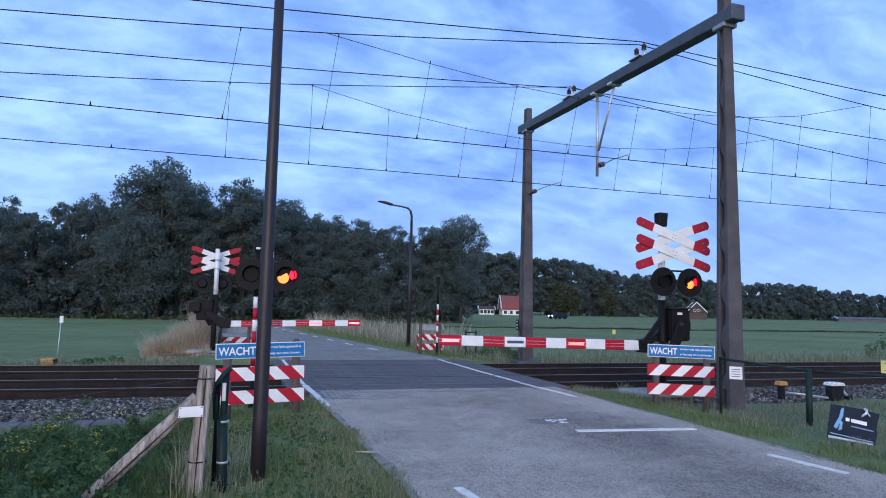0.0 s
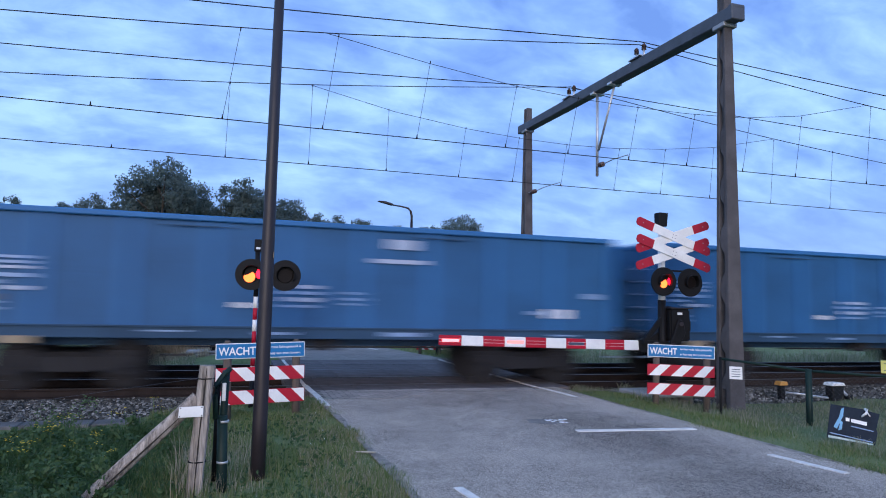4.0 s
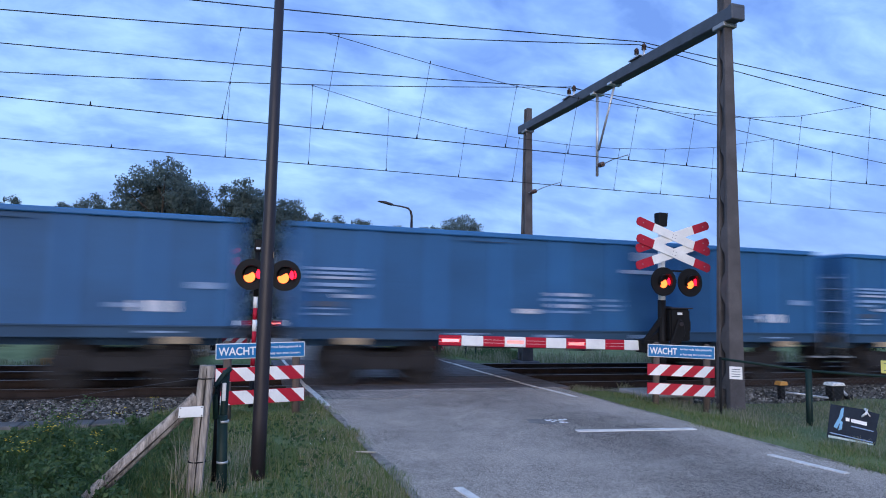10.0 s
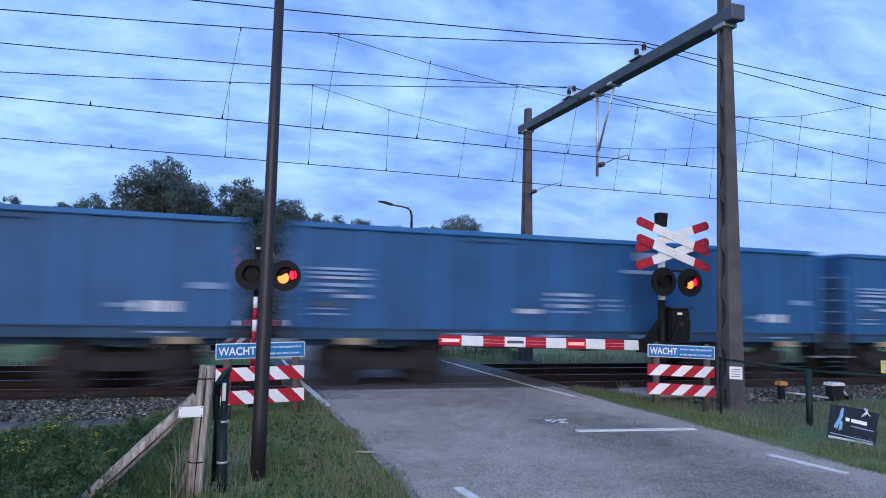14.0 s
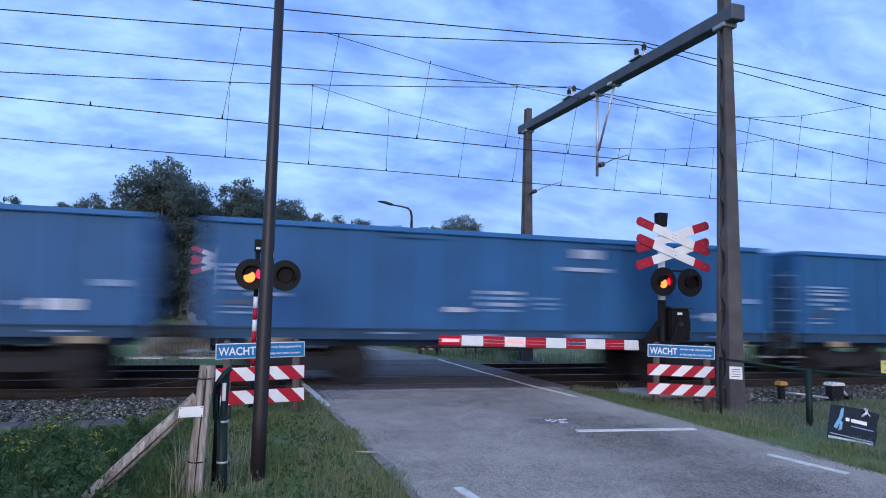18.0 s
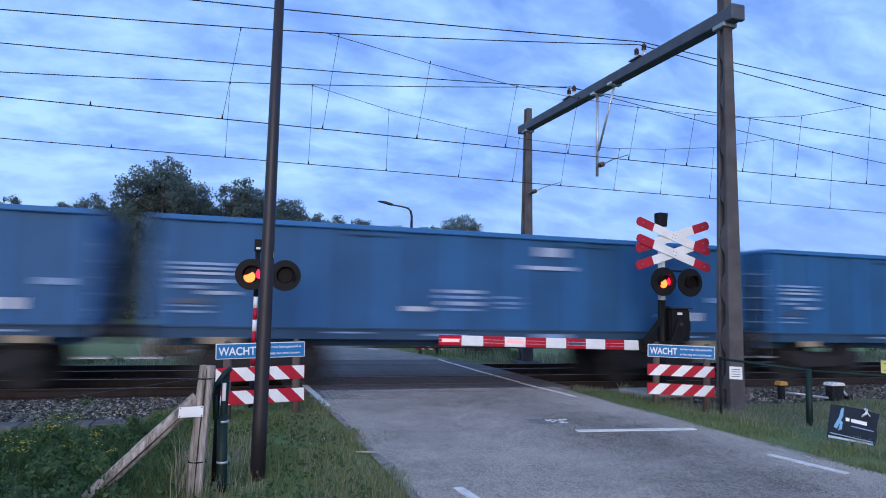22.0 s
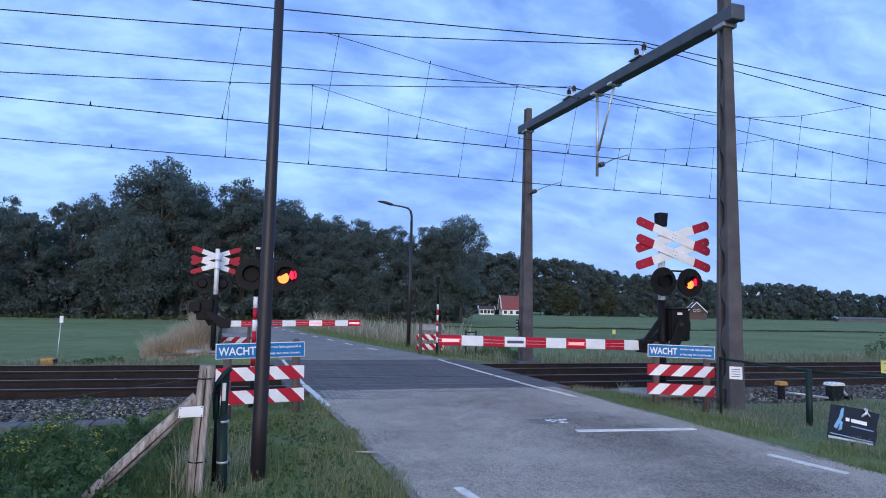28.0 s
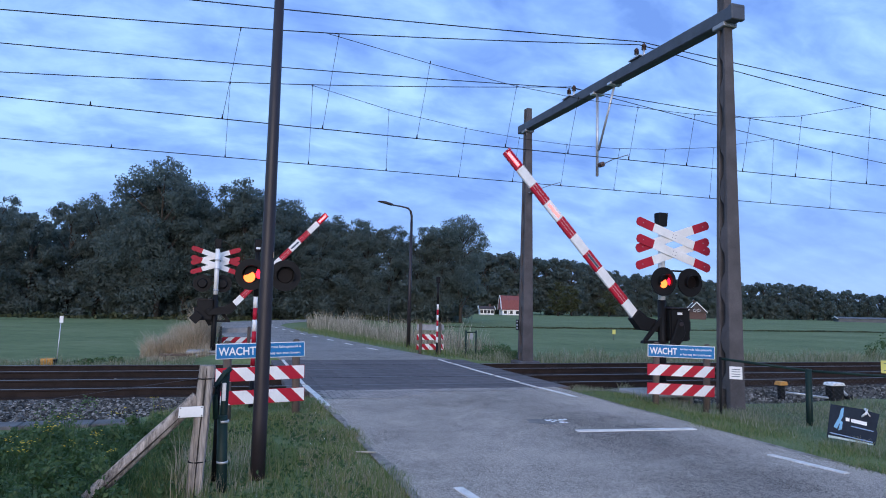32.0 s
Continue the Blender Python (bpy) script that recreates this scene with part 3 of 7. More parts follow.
def mast(name, y, top, w0, w1, label):
    t = thing(name, pose(PORTAL, y, -0.35), label, "mast", "masts of the overhead line")
    h = top + 0.35

    def chord(bm, s):
        v = []
        for z, w in ((0, w0), (h, w1)):
            for u, q in ((-0.5, 0), (0.5, 0), (0.5, 1), (-0.5, 1)):
                v.append(bm.verts.new((u * w * 0.86, s * (w / 2 - q * w * 0.30), z)))
        for f in ((3, 2, 1, 0), (4, 5, 6, 7), (0, 1, 5, 4), (1, 2, 6, 5), (2, 3, 7, 6), (3, 0, 4, 7)):
            bm.faces.new([v[i] for i in f])
        return soften(bm, 0.015)
    for s in (-1, 1):
        part("flange", chord(bmesh.new(), s), "concrete_brown", t)
    bm = bmesh.new()
    v = [bm.verts.new(p) for p in ((-0.05, -w0 * 0.2, 0), (0.05, -w0 * 0.2, 0), (0.05, w0 * 0.2, 0), (-0.05, w0 * 0.2, 0),
                                   (-0.04, -w1 * 0.2, h), (0.04, -w1 * 0.2, h), (0.04, w1 * 0.2, h), (-0.04, w1 * 0.2, h))]
    for f in ((3, 2, 1, 0), (4, 5, 6, 7), (0, 1, 5, 4), (1, 2, 6, 5), (2, 3, 7, 6), (3, 0, 4, 7)):
        bm.faces.new([v[i] for i in f])
    part("web", bm, "concrete_brown", t)
    n = 9
    for i in range(n):
        z0, z1 = 0.5 + i * (h - 0.9) / n, 0.5 + (i + 1) * (h - 0.9) / n
        w = w0 + (w1 - w0) * (z0 / h)
        for zz, sg in ((z0, 1), (z1, -1)):
            bm = bmesh.new()
            slab(bm, [(-w * 0.21, zz), (w * 0.21, zz), (w * 0.0 + 0.02, zz + sg * 0.20), (-w * 0.21, zz + sg * 0.34)], -w * 0.40, w * 0.40, pose(0, 0, 0, 0, 0, 90))
            part("rib", bm, "concrete_brown", t)
    bm = bmesh.new()
    box(bm, (0, 0, 0.06 if y > 15 else -0.14), (w0 * 1.7, w0 * 1.7, 0.36))
    part("foot", soften(bm, 0.04), "concrete_brown", t, "weathered concrete foot")
    return t


mast("mast", 10.97, 9.6, 0.43, 0.19, "tall weathered concrete mast with notched web, beside the crossing")
far_mast = mast("mast", 20.8, 8.72, 0.46, 0.24, "tall weathered concrete mast beyond the tracks")
bm = bmesh.new()
box(bm, (-0.30, 0.02, 1.45), (0.02, 0.2, 0.36))
part("number_plate", soften(bm, 0.004), "black", far_mast, "small dark plate with pale bars")
for k in range(3):
    bm = bmesh.new()
    box(bm, (-0.313, 0.02, 1.34 + 0.11 * k), (0.006, 0.09, 0.05))
    part("bar", bm, "decal", far_mast)


def portal():
    t = thing("portal_beam", pose(PORTAL, 0, 0), "dark grey steel portal beam carrying the overhead line", "overhead beam")
    bm = bmesh.new()
    v0, v1 = (10.55, 7.66), (21.35, 7.93)
    slab(bm, [(v0[0] + 0.05, v0[1]), (v1[0], v1[1]), (v1[0], v1[1] + 0.28), (v0[0], v0[1] + 0.29)], -0.15, 0.15, pose(0, 0, 0, 0, 0, 90))
    part("beam", soften(bm, 0.02), "steel_grey", t)
    for y, z in ((10.97, 7.64), (20.8, 7.9)):
        bm = bmesh.new()
        box(bm, (0, y, z), (0.34, 0.36, 0.10))
        part("bracket", soften(bm, 0.015), "galv_dull", t, "galvanised bracket")
    for y, z in ((10.62, 7.81),):
        bm = bmesh.new()
        box(bm, (0, y, z), (0.33, 0.12, 0.33))
        part("end_plate", soften(bm, 0.015), "steel_grey", t)
    # posts with insulators on top of the beam
    for yc, zb in ((14.0, 8.05), (17.62, 8.13)):
        for dy in (-0.16, 0.16):
            bm = bmesh.new()
            tube(bm, (0, yc + dy, zb - 0.06), (0, yc + dy, zb + 0.22), 0.03)
            ins = part("support_post", bm, "galv", t)
            bm = bmesh.new()
            for k in range(4):
                tube(bm, (0, yc + dy, zb + 0.20 + 0.035 * k), (0, yc + dy, zb + 0.222 + 0.035 * k), 0.065, 0.05, 12)
            tube(bm, (0, yc + dy, zb + 0.18), (0, yc + dy, zb + 0.36), 0.028)
            part("insulator", bm, "insul", ins, "brown ribbed insulator")
        bm = bmesh.new()
        box(bm, (0, yc, zb + 0.01), (0.40, 0.5, 0.03))
        part("saddle", bm, "galv", t)
    # hanging frame between the tracks
    bm = bmesh.new()
    tube(bm, (0, 16.10, 7.82), (0, 16.10, 5.42), 0.04)
    part("drop_tube", bm, "galv", t, "pale galvanised drop tube")
    bm = bmesh.new()
    tube(bm, (0, 15.18, 7.80), (0, 16.02, 6.15), 0.032)
    part("drop_brace", bm, "galv", t)
    for y in (15.2, 16.1):
        bm = bmesh.new()
        box(bm, (0, y, 7.79), (0.36, 0.18, 0.06))
        part("clamp", bm, "galv", t)
    for y0, z0, y1, z1 in ((16.10, 5.72, 14.5, 5.64), (20.6, 5.68, 18.2, 5.58)):
        s = (Vector((0, y1, z1)) - Vector((0, y0, z0)))
        bm = bmesh.new()
        a = Vector((0, y0, z0))
        for k in range(6):
            p = a + s * (0.09 + 0.02 * k)
            tube(bm, p, p + s.normalized() * 0.016, 0.075, 0.06)
        tube(bm, a + s * 0.05, a + s * 0.24, 0.03)
        part("registration_insulator", bm, "insul", t, "dark ribbed insulator")
        bm = bmesh.new()
        pipe(bm, [a + s * 0.22, a + s * 0.5 + Vector((0, 0, 0.05)), a + s * 0.95 + Vector((0, 0, 0.06)), a + s + Vector((0, 0, -0.10))], 0.014, 6)
        part("registration_arm", bm, "galv", t)
        bm = bmesh.new()
        tube(bm, a - s * 0.02, a + s * 0.06, 0.02)
        part("arm_joint", bm, "galv", t)


portal()


def wire_line(name, label, pts, r):
    bm = bmesh.new()
    pipe(bm, pts, r, 5)
    return solid(name, bm, "wire", label, "wire", group="overhead wires")


def overhead():
    xs = [PORTAL - SPAN + SPAN * 2 * k / 120 for k in range(121)]
    for y, zc, top, ml, mr, zf, fl, fr, stag in ((14.30, 5.50, 8.46, 0.112, 0.088, 8.52, 0.075, 0.059, 0.18), (17.80, 5.43, 8.52, 0.127, 0.120, 8.47, 0.066, 0.036, 0.2)):
        off = lambda x: stag * (1 - 2 * abs((x - PORTAL) / SPAN))
        wire_line("contact_wire", "dark copper contact wire over the track", [(x, y + 0.1 * off(x), zc) for x in xs], 0.011)
        wire_line("messenger_wire", "dark sagging messenger wire", [(x, y - 0.25 * (y < 16) - 0.12 * (y > 16) + (0.25 * (y < 16) + 0.12 * (y > 16)) * min(1, abs(x - PORTAL) / 8), sag(x, top, ml, mr)) for x in xs], 0.012)
        wire_line("feeder_wire", "dark feeder wire above the track", [(x, y - 0.30 + 0.15 * (y > 16), sag(x, zf, fl, fr)) for x in xs], 0.013)
        side = 7.9
        st = [(PORTAL + u, y, z) for u, z in ((-side, sag(PORTAL - side, top, ml, mr)), (-5.5, 7.31 if y < 16 else 7.15), (-3.3, 7.04 if y < 16 else 6.88),
                                             (-1.5, 6.93 if y < 16 else 6.76), (0, 6.90 if y < 16 else 6.72), (1.6, 6.90 if y < 16 else 6.76), (3.4, 6.98 if y < 16 else 6.9), (5.4, 7.25 if y < 16 else 7.15), (side, sag(PORTAL + side, top, ml, mr)))]
        wire_line("stitch_wire", "thin stitch wire by the portal", st, 0.007)
        for x in ((-0.5, 1.6, 3.75, 5.95, 7.62, 9.35, 11.1, 12.9, 14.7, 17.3, 20.2, 23.5) if y < 16 else (-0.5, 1.65, 3.8, 5.95, 7.65, 9.25, 11.1, 12.8, 14.7, 17.2, 19.8, 22.5, 26)):
            if abs(x - PORTAL) > side:
                zt = sag(x, top, ml, mr)
            else:
                zt = float(np.interp(x, [p[0] for p in st], [p[2] for p in st]))
            bm = bmesh.new()
            xt = x + (0.28 if y < 16 else 0.03 if x < 5 else 0.2)
            tube(bm, (x, y, zc), (xt, y, zt), 0.005, n=5)
            tube(bm, (x, y, zc), (x, y, zc + 0.09), 0.022, 0.006, n=6)
            tube(bm, (xt, y, zt - 0.05), (xt, y, zt + 0.02), 0.012, n=6)
            solid("dropper", bm, "wire", "thin dropper wire with a clamp", "dropper", group="droppers of the overhead line")


overhead()
for x, y, z in ((-3.0, 14.31, 5.50), (-3.2, 17.81, 5.43)):
    bm = bmesh.new()
    tube(bm, (x, y, z), (x, y, z + 0.09), 0.022, 0.006, n=6)
    solid("wire_clamp", bm, "wire", "small clamp on the contact wire", "clamp")


# ---------------------------------------------------------------- crossing signals
def disc(bm, c, r, y0, y1, n=28):
    tube(bm, (c[0], y0, c[2]), (c[0], y1, c[2]), r, r, n)


MOVING = []          # (object, rows maker) pairs, keyed at the end


def lamp_head(parent, x, y, z, side, r=0.275):
    """A round black flasher with a hood, facing -y; the lit insert slides out of the dark lens."""
    bm = bmesh.new()
    tube(bm, (x, y, z), (x, y + 0.03, z), r, r, 36)
    tube(bm, (x, y + 0.03, z), (x, y + 0.16, z), 0.17, 0.13, 20)
    board = part("lamp_board", bm, "black", parent, "round black lamp backboard")
    bm = bmesh.new()
    n = 20
    ring = []
    for k in range(n + 1):
        a = radians(-35 + 250 * k / n)
        ring.append((math.cos(a), math.sin(a), 0.15 if 60 < -35 + 250 * k / n < 120 else 0.15 - 0.07 * abs(k / n - 0.5) * 2))
    inner, outer = [], []
    for c, s, ln in ring:
        for r, lst in ((0.140, inner), (0.150, outer)):
            lst.append((bm.verts.new((x + r * c, y - 0.002, z + r * s)), bm.verts.new((x + r * 1.03 * c, y - ln, z + r * 1.03 * s))))
    for k in range(n):
        for lst in (inner, outer):
            bm.faces.new((lst[k][0], lst[k + 1][0], lst[k + 1][1], lst[k][1]))
        bm.faces.new((inner[k][1], inner[k + 1][1], outer[k + 1][1], outer[k][1]))
    part("hood", bm, "black", board, "black sun hood")
    bm = bmesh.new()
    tube(bm, (x, y - 0.014, z), (x, y + 0.001, z), 0.118, 0.130, 24)
    part("lens", bm, "black_lens", board, "dark red signal lens")
    bm = bmesh.new()
    slab(bm, [(0.125 + 0.056 * math.cos(a), 0.012 + 0.076 * math.sin(a)) for a in (2 * math.pi * k / 24 for k in range(24))], -0.022, -0.012)
    glowing = part("light", bm, "lamp_red", board, "glowing red signal light")
    glowing.location = (x, y, z)
    bm = bmesh.new()
    outer = [(-0.030 + 0.092 * math.cos(a), -0.040 + 0.092 * math.sin(a)) for a in (radians(172 + 248 * k / 20) for k in range(21))]
    inner = [(-0.015, 0.022), (-0.060, -0.008), (-0.092, -0.012)]
    slab(bm, outer + inner, -0.030, -0.019)
    core = part("light_core", bm, "lamp_core", board, "glowing orange lamp core")
    core.location = (x, y, z)
    MOVING.append((glowing, side, (x, y, z)))
    MOVING.append((core, side, (x, y, z)))


def cross_boards(parent, x, y, z, k=1.0):
    """Two stacked crosses of white boards with red tips."""
    for zc in (z + 0.178 * k, z - 0.178 * k):
        for sgn in (1, -1):
            rot = pose(x, y - (0.03 if sgn > 0 else 0), zc, 0, sgn * 18.6, 0)
            half, w, tip = 0.95 * k, 0.092 * k, 0.42 * k
            bm = bmesh.new()
            slab(bm, [(-half + tip, -w), (half - tip, -w), (half - tip, w), (-half + tip, w)], -0.008, 0.008, rot)
            b = part("cross_board", soften(bm, 0.003), "white", parent, "white board with red tips")
            for s in (-1, 1):
                bm = bmesh.new()
                slab(bm, [(s * (half - tip), -w), (s * (half - 0.05), -w), (s * half, -w * 0.5), (s * half, w * 0.5), (s * (half - 0.05), w), (s * (half - tip), w)], -0.008, 0.008, rot)
                part("red_tip", bm, "red_old", b, "red board tip")
            for u, v in ((-0.035, 0.035), (0.035, 0.035), (-0.035, -0.035), (0.035, -0.035), (-half + 0.16, 0.0), (half - 0.16, 0.0)):
                bm = bmesh.new()
                p = rot @ Vector((u, -0.010, v))
                tube(bm, p, p + Vector((0, -0.006, 0)), 0.011, n=8)
                part("bolt", bm, "galv_dull", b)


def barrier(m, label, crosses=1.0, beat=("L", "R")):
    t = thing("crossing_barrier", m, label, "crossing barrier", "barriers of the crossing")
    bm = bmesh.new()
    tube(bm, (0, 0, 1.9), (0, 0, 3.45), 0.075, n=20)
    part("pole_upper", bm, "white", t, "white painted upper pole")
    bm = bmesh.new()
    tube(bm, (0, 0, -0.3), (0, 0, 1.9), 0.085, n=20)
    part("pole_lower", bm, "black", t, "black lower pole")
    for z in (2.02, 2.75, 3.05):
        bm = bmesh.new()
        tube(bm, (0, 0, z), (0, 0, z + 0.05), 0.088, n=20)
        part("clamp", bm, "galv", t)
    bm = bmesh.new()
    slab(bm, [(-0.105, 3.48), (0.085, 3.48), (0.115, 3.78), (-0.115, 3.78)], -0.10, 0.10)
    part("bell_box", soften(bm, 0.015), "black", t, "black warning bell box")
    bm = bmesh.new()
    tube(bm, (0, 0, 3.40), (0, 0, 3.50), 0.05)
    part("bell_neck", bm, "black", t)
    cross_boards(t, 0.06, -0.32, 3.06, crosses)
    for z in (3.06 + 0.178 * crosses, 3.06 - 0.178 * crosses):
        bm = bmesh.new()
        box(bm, (0.03, -0.16, z), (0.06, 0.34, 0.05))
        part("cross_arm", bm, "galv", t)
    for dx, side in ((-0.20, "L"), (0.455, "R")):
        lamp_head(t, dx, -0.36, 2.28, side, 0.30)
    bm = bmesh.new()
    box(bm, (0.05, -0.22, 2.52), (0.62, 0.05, 0.035))
    box(bm, (0.0, -0.11, 2.52), (0.05, 0.24, 0.035))
    part("lamp_bar", bm, "black", t)
    bm = bmesh.new()
    box(bm, (0.05, -0.20, 2.30), (0.30, 0.08, 0.08))
    part("lamp_bracket", bm, "black", t)
    # drive box beside the pole
    bm = bmesh.new()
    box(bm, (0.32, -0.02, 1.38), (0.50, 0.36, 0.68))
    part("drive_box", soften(bm, 0.03, 2), "black", t, "black barrier drive box")
    bm = bmesh.new()
    box(bm, (0.30, -0.205, 1.62), (0.12, 0.006, 0.05))
    part("sticker", bm, "decal", t, "small pale sticker")
    bm = bmesh.new()
    box(bm, (0.60, -0.02, 1.36), (0.10, 0.20, 0.22))
    part("side_box", soften(bm, 0.02), "black", t)
    bm = bmesh.new()
    tube(bm, (0.16, -0.02, 1.73), (0.16, -0.02, 1.77), 0.09, 0.06)
    part("drive_cap", bm, "black", t)
    bm = bmesh.new()
    slab(bm, [(-0.10, 1.52), (-0.02, 1.56), (-0.02, 1.44), (-0.40, 1.04), (-0.50, 1.04)], -0.07, -0.02)
    slab(bm, [(-0.50, 1.04), (0.10, 1.04), (0.10, 0.98), (-0.52, 0.98)], -0.09, 0.03)
    slab(bm, [(-0.10, 1.50), (-0.02, 1.50), (-0.02, 1.0), (-0.10, 1.0)], -0.065, -0.03)
    part("gusset", bm, "black", t, "black sloping bracket")
    bm = bmesh.new()
    slab(bm, [(0.24, 1.52), (0.36, 1.44), (0.40, 1.20), (0.18, 0.84), (-0.02, 0.90), (0.10, 1.16)], -0.27, -0.21)
    part("lever", soften(bm, 0.012), "black", t, "dark lever plate across the drive box")
    for x, z in ((0.28, 1.40), (0.08, 0.96)):
        bm = bmesh.new()
        tube(bm, (x, -0.30, z), (x, -0.20, z), 0.045, n=14)
        part("pin", bm, "lamp_black", t)
    bm = bmesh.new()
    box(bm, (0.34, -0.02, 1.735), (0.56, 0.42, 0.03))
    part("box_lid", soften(bm, 0.008), "lamp_black", t)
    bm = bmesh.new()
    box(bm, (-0.05, -0.20, -0.02), (1.75, 0.85, 0.11))
    box(bm, (0, 0, -0.26), (1.1, 0.6, 0.38))
    part("foundation", soften(bm, 0.03), "concrete", t, "grey concrete foundation")
    # boom, turning about a pin
    bm = bmesh.new()
    tube(bm, (0, -0.14, 0), (0, 0.12, 0), 0.07, n=16)
    slab(bm, [(0.12, 0.10), (0.12, -0.12), (-0.42, -0.60), (-0.72, -0.58), (-0.74, -0.32), (-0.50, -0.28)], -0.10, 0.10)
    boom = part("boom", soften(bm, 0.015), "black", t, "striped barrier boom on a dark steel carrier", (0.20, 0.10, 1.37))
    bm = bmesh.new()
    box(bm, (0.42, 0.14, 0.10), (0.34, 0.10, 0.30))
    part("counterweight", soften(bm, 0.02), "black", boom, "black counterweight")
    x0, x1, n = -0.62, -5.14, 10
    up = math.tan(radians(1.1))
    for k in range(n):
        a, b = x0 + (x1 - x0) * k / n, x0 + (x1 - x0) * (k + 1) / n
        h = 0.104 - 0.006 * k / n
        za, zb = -0.44 - (a - x0) * up, -0.44 - (b - x0) * up
        bm = bmesh.new()
        slab(bm, [(a, za - h), (b, zb - h), (b, zb + h), (a, za + h)], -0.035, 0.035)
        s = part("stripe", soften(bm, 0.012), "white" if k % 2 == 0 else "red", boom, "white stripe" if k % 2 == 0 else "red stripe")
        if k % 2:
            for zz in (-0.03, 0.03):
                bm = bmesh.new()
                slab(bm, [(a, za - 0.0022 + zz), (b, zb - 0.0022 + zz), (b, zb + 0.0022 + zz), (a, za + 0.0022 + zz)], -0.039, 0.039)
                part("pinstripe", bm, "white", boom)
    for k, name, mat in ((9, "tip", "boom_hot"), (6, beat[0], "boom_red"), (3, beat[1], "boom_red")):
        c = x0 + (x1 - x0) * (k + 0.5) / n
        zc = -0.44 - (c - x0) * up
        if k == 3:
            c = x0 + (x1 - x0) * 3.5 / n
        bm = bmesh.new()
        box(bm, (c, 0, zc), (0.36, 0.076, 0.056))
        part("light_strip", soften(bm, 0.004), "decal_dark" if name != "tip" else "black", boom, "dark boom light strip")
        bm = bmesh.new()
        box(bm, (0, 0, 0), (0.35, 0.086, 0.050))
        lit = part("boom_light", soften(bm, 0.004), mat, boom, "glowing red boom light")
        lit.location = (c, 0, zc)
        if name != "tip":
            MOVING.append((lit, "B" + name, (c, 0, zc)))
    return t, boom


barrier_near, boom_near = barrier(pose(8.66, 12.02, 0), "half barrier with flashing red lamps and striped boom beside the road")
barrier_far, boom_far = barrier(pose(-0.73, 23.40, 0, 0, 0, 180), "half barrier beyond the tracks, seen from behind", 0.88, ("R", "L"))


def side_signal(m, label, dx, lamps=True):
    t = thing("crossing_signal", m, label, "crossing signal", "side signals of the crossing")
    bm = bmesh.new()
    tube(bm, (0, 0, -0.3), (0, 0, 0.42), 0.037, n=16)
    part("pole_foot", bm, "black", t)
    for k in range(7):
        a = 0.42 + k * 0.19
        bm = bmesh.new()
        tube(bm, (0, 0, a), (0, 0, a + 0.19), 0.036, n=16)
        part("pole_band", bm, "red" if k % 2 else "white", t, "red pole band" if k % 2 else "white pole band")
    bm = bmesh.new()
    tube(bm, (0, 0, 1.75), (0, 0, 2.50), 0.04, n=14)
    part("pole_top", bm, "black", t, "black upper pole")
    bm = bmesh.new()
    box(bm, (0, 0, 2.60), (0.12, 0.12, 0.20))
    part("top_box", soften(bm, 0.01), "black", t, "small black box")
    bm = bmesh.new()
    box(bm, (0.0, -0.062, 2.55), (0.07, 0.006, 0.035))
    part("sticker", bm, "decal", t)
    if not lamps:
        return
    for x, side in ((dx - 0.27, "L"), (dx + 0.27, "R")):
        lamp_head(t, x, -0.12, 2.11, side, 0.258)
    bm = bmesh.new()
    box(bm, (dx, -0.05, 2.11), (0.42, 0.06, 0.08))
    part("lamp_bracket", bm, "black", t)


side_signal(pose(0.28, 11.3, 0), "crossing signal with two flashers on a red and white pole", 0.18)
side_signal(pose(6.67, 21.95, 0, 0, 0, 180), "crossing signal on a red and white pole beyond the tracks", 0.145, False)


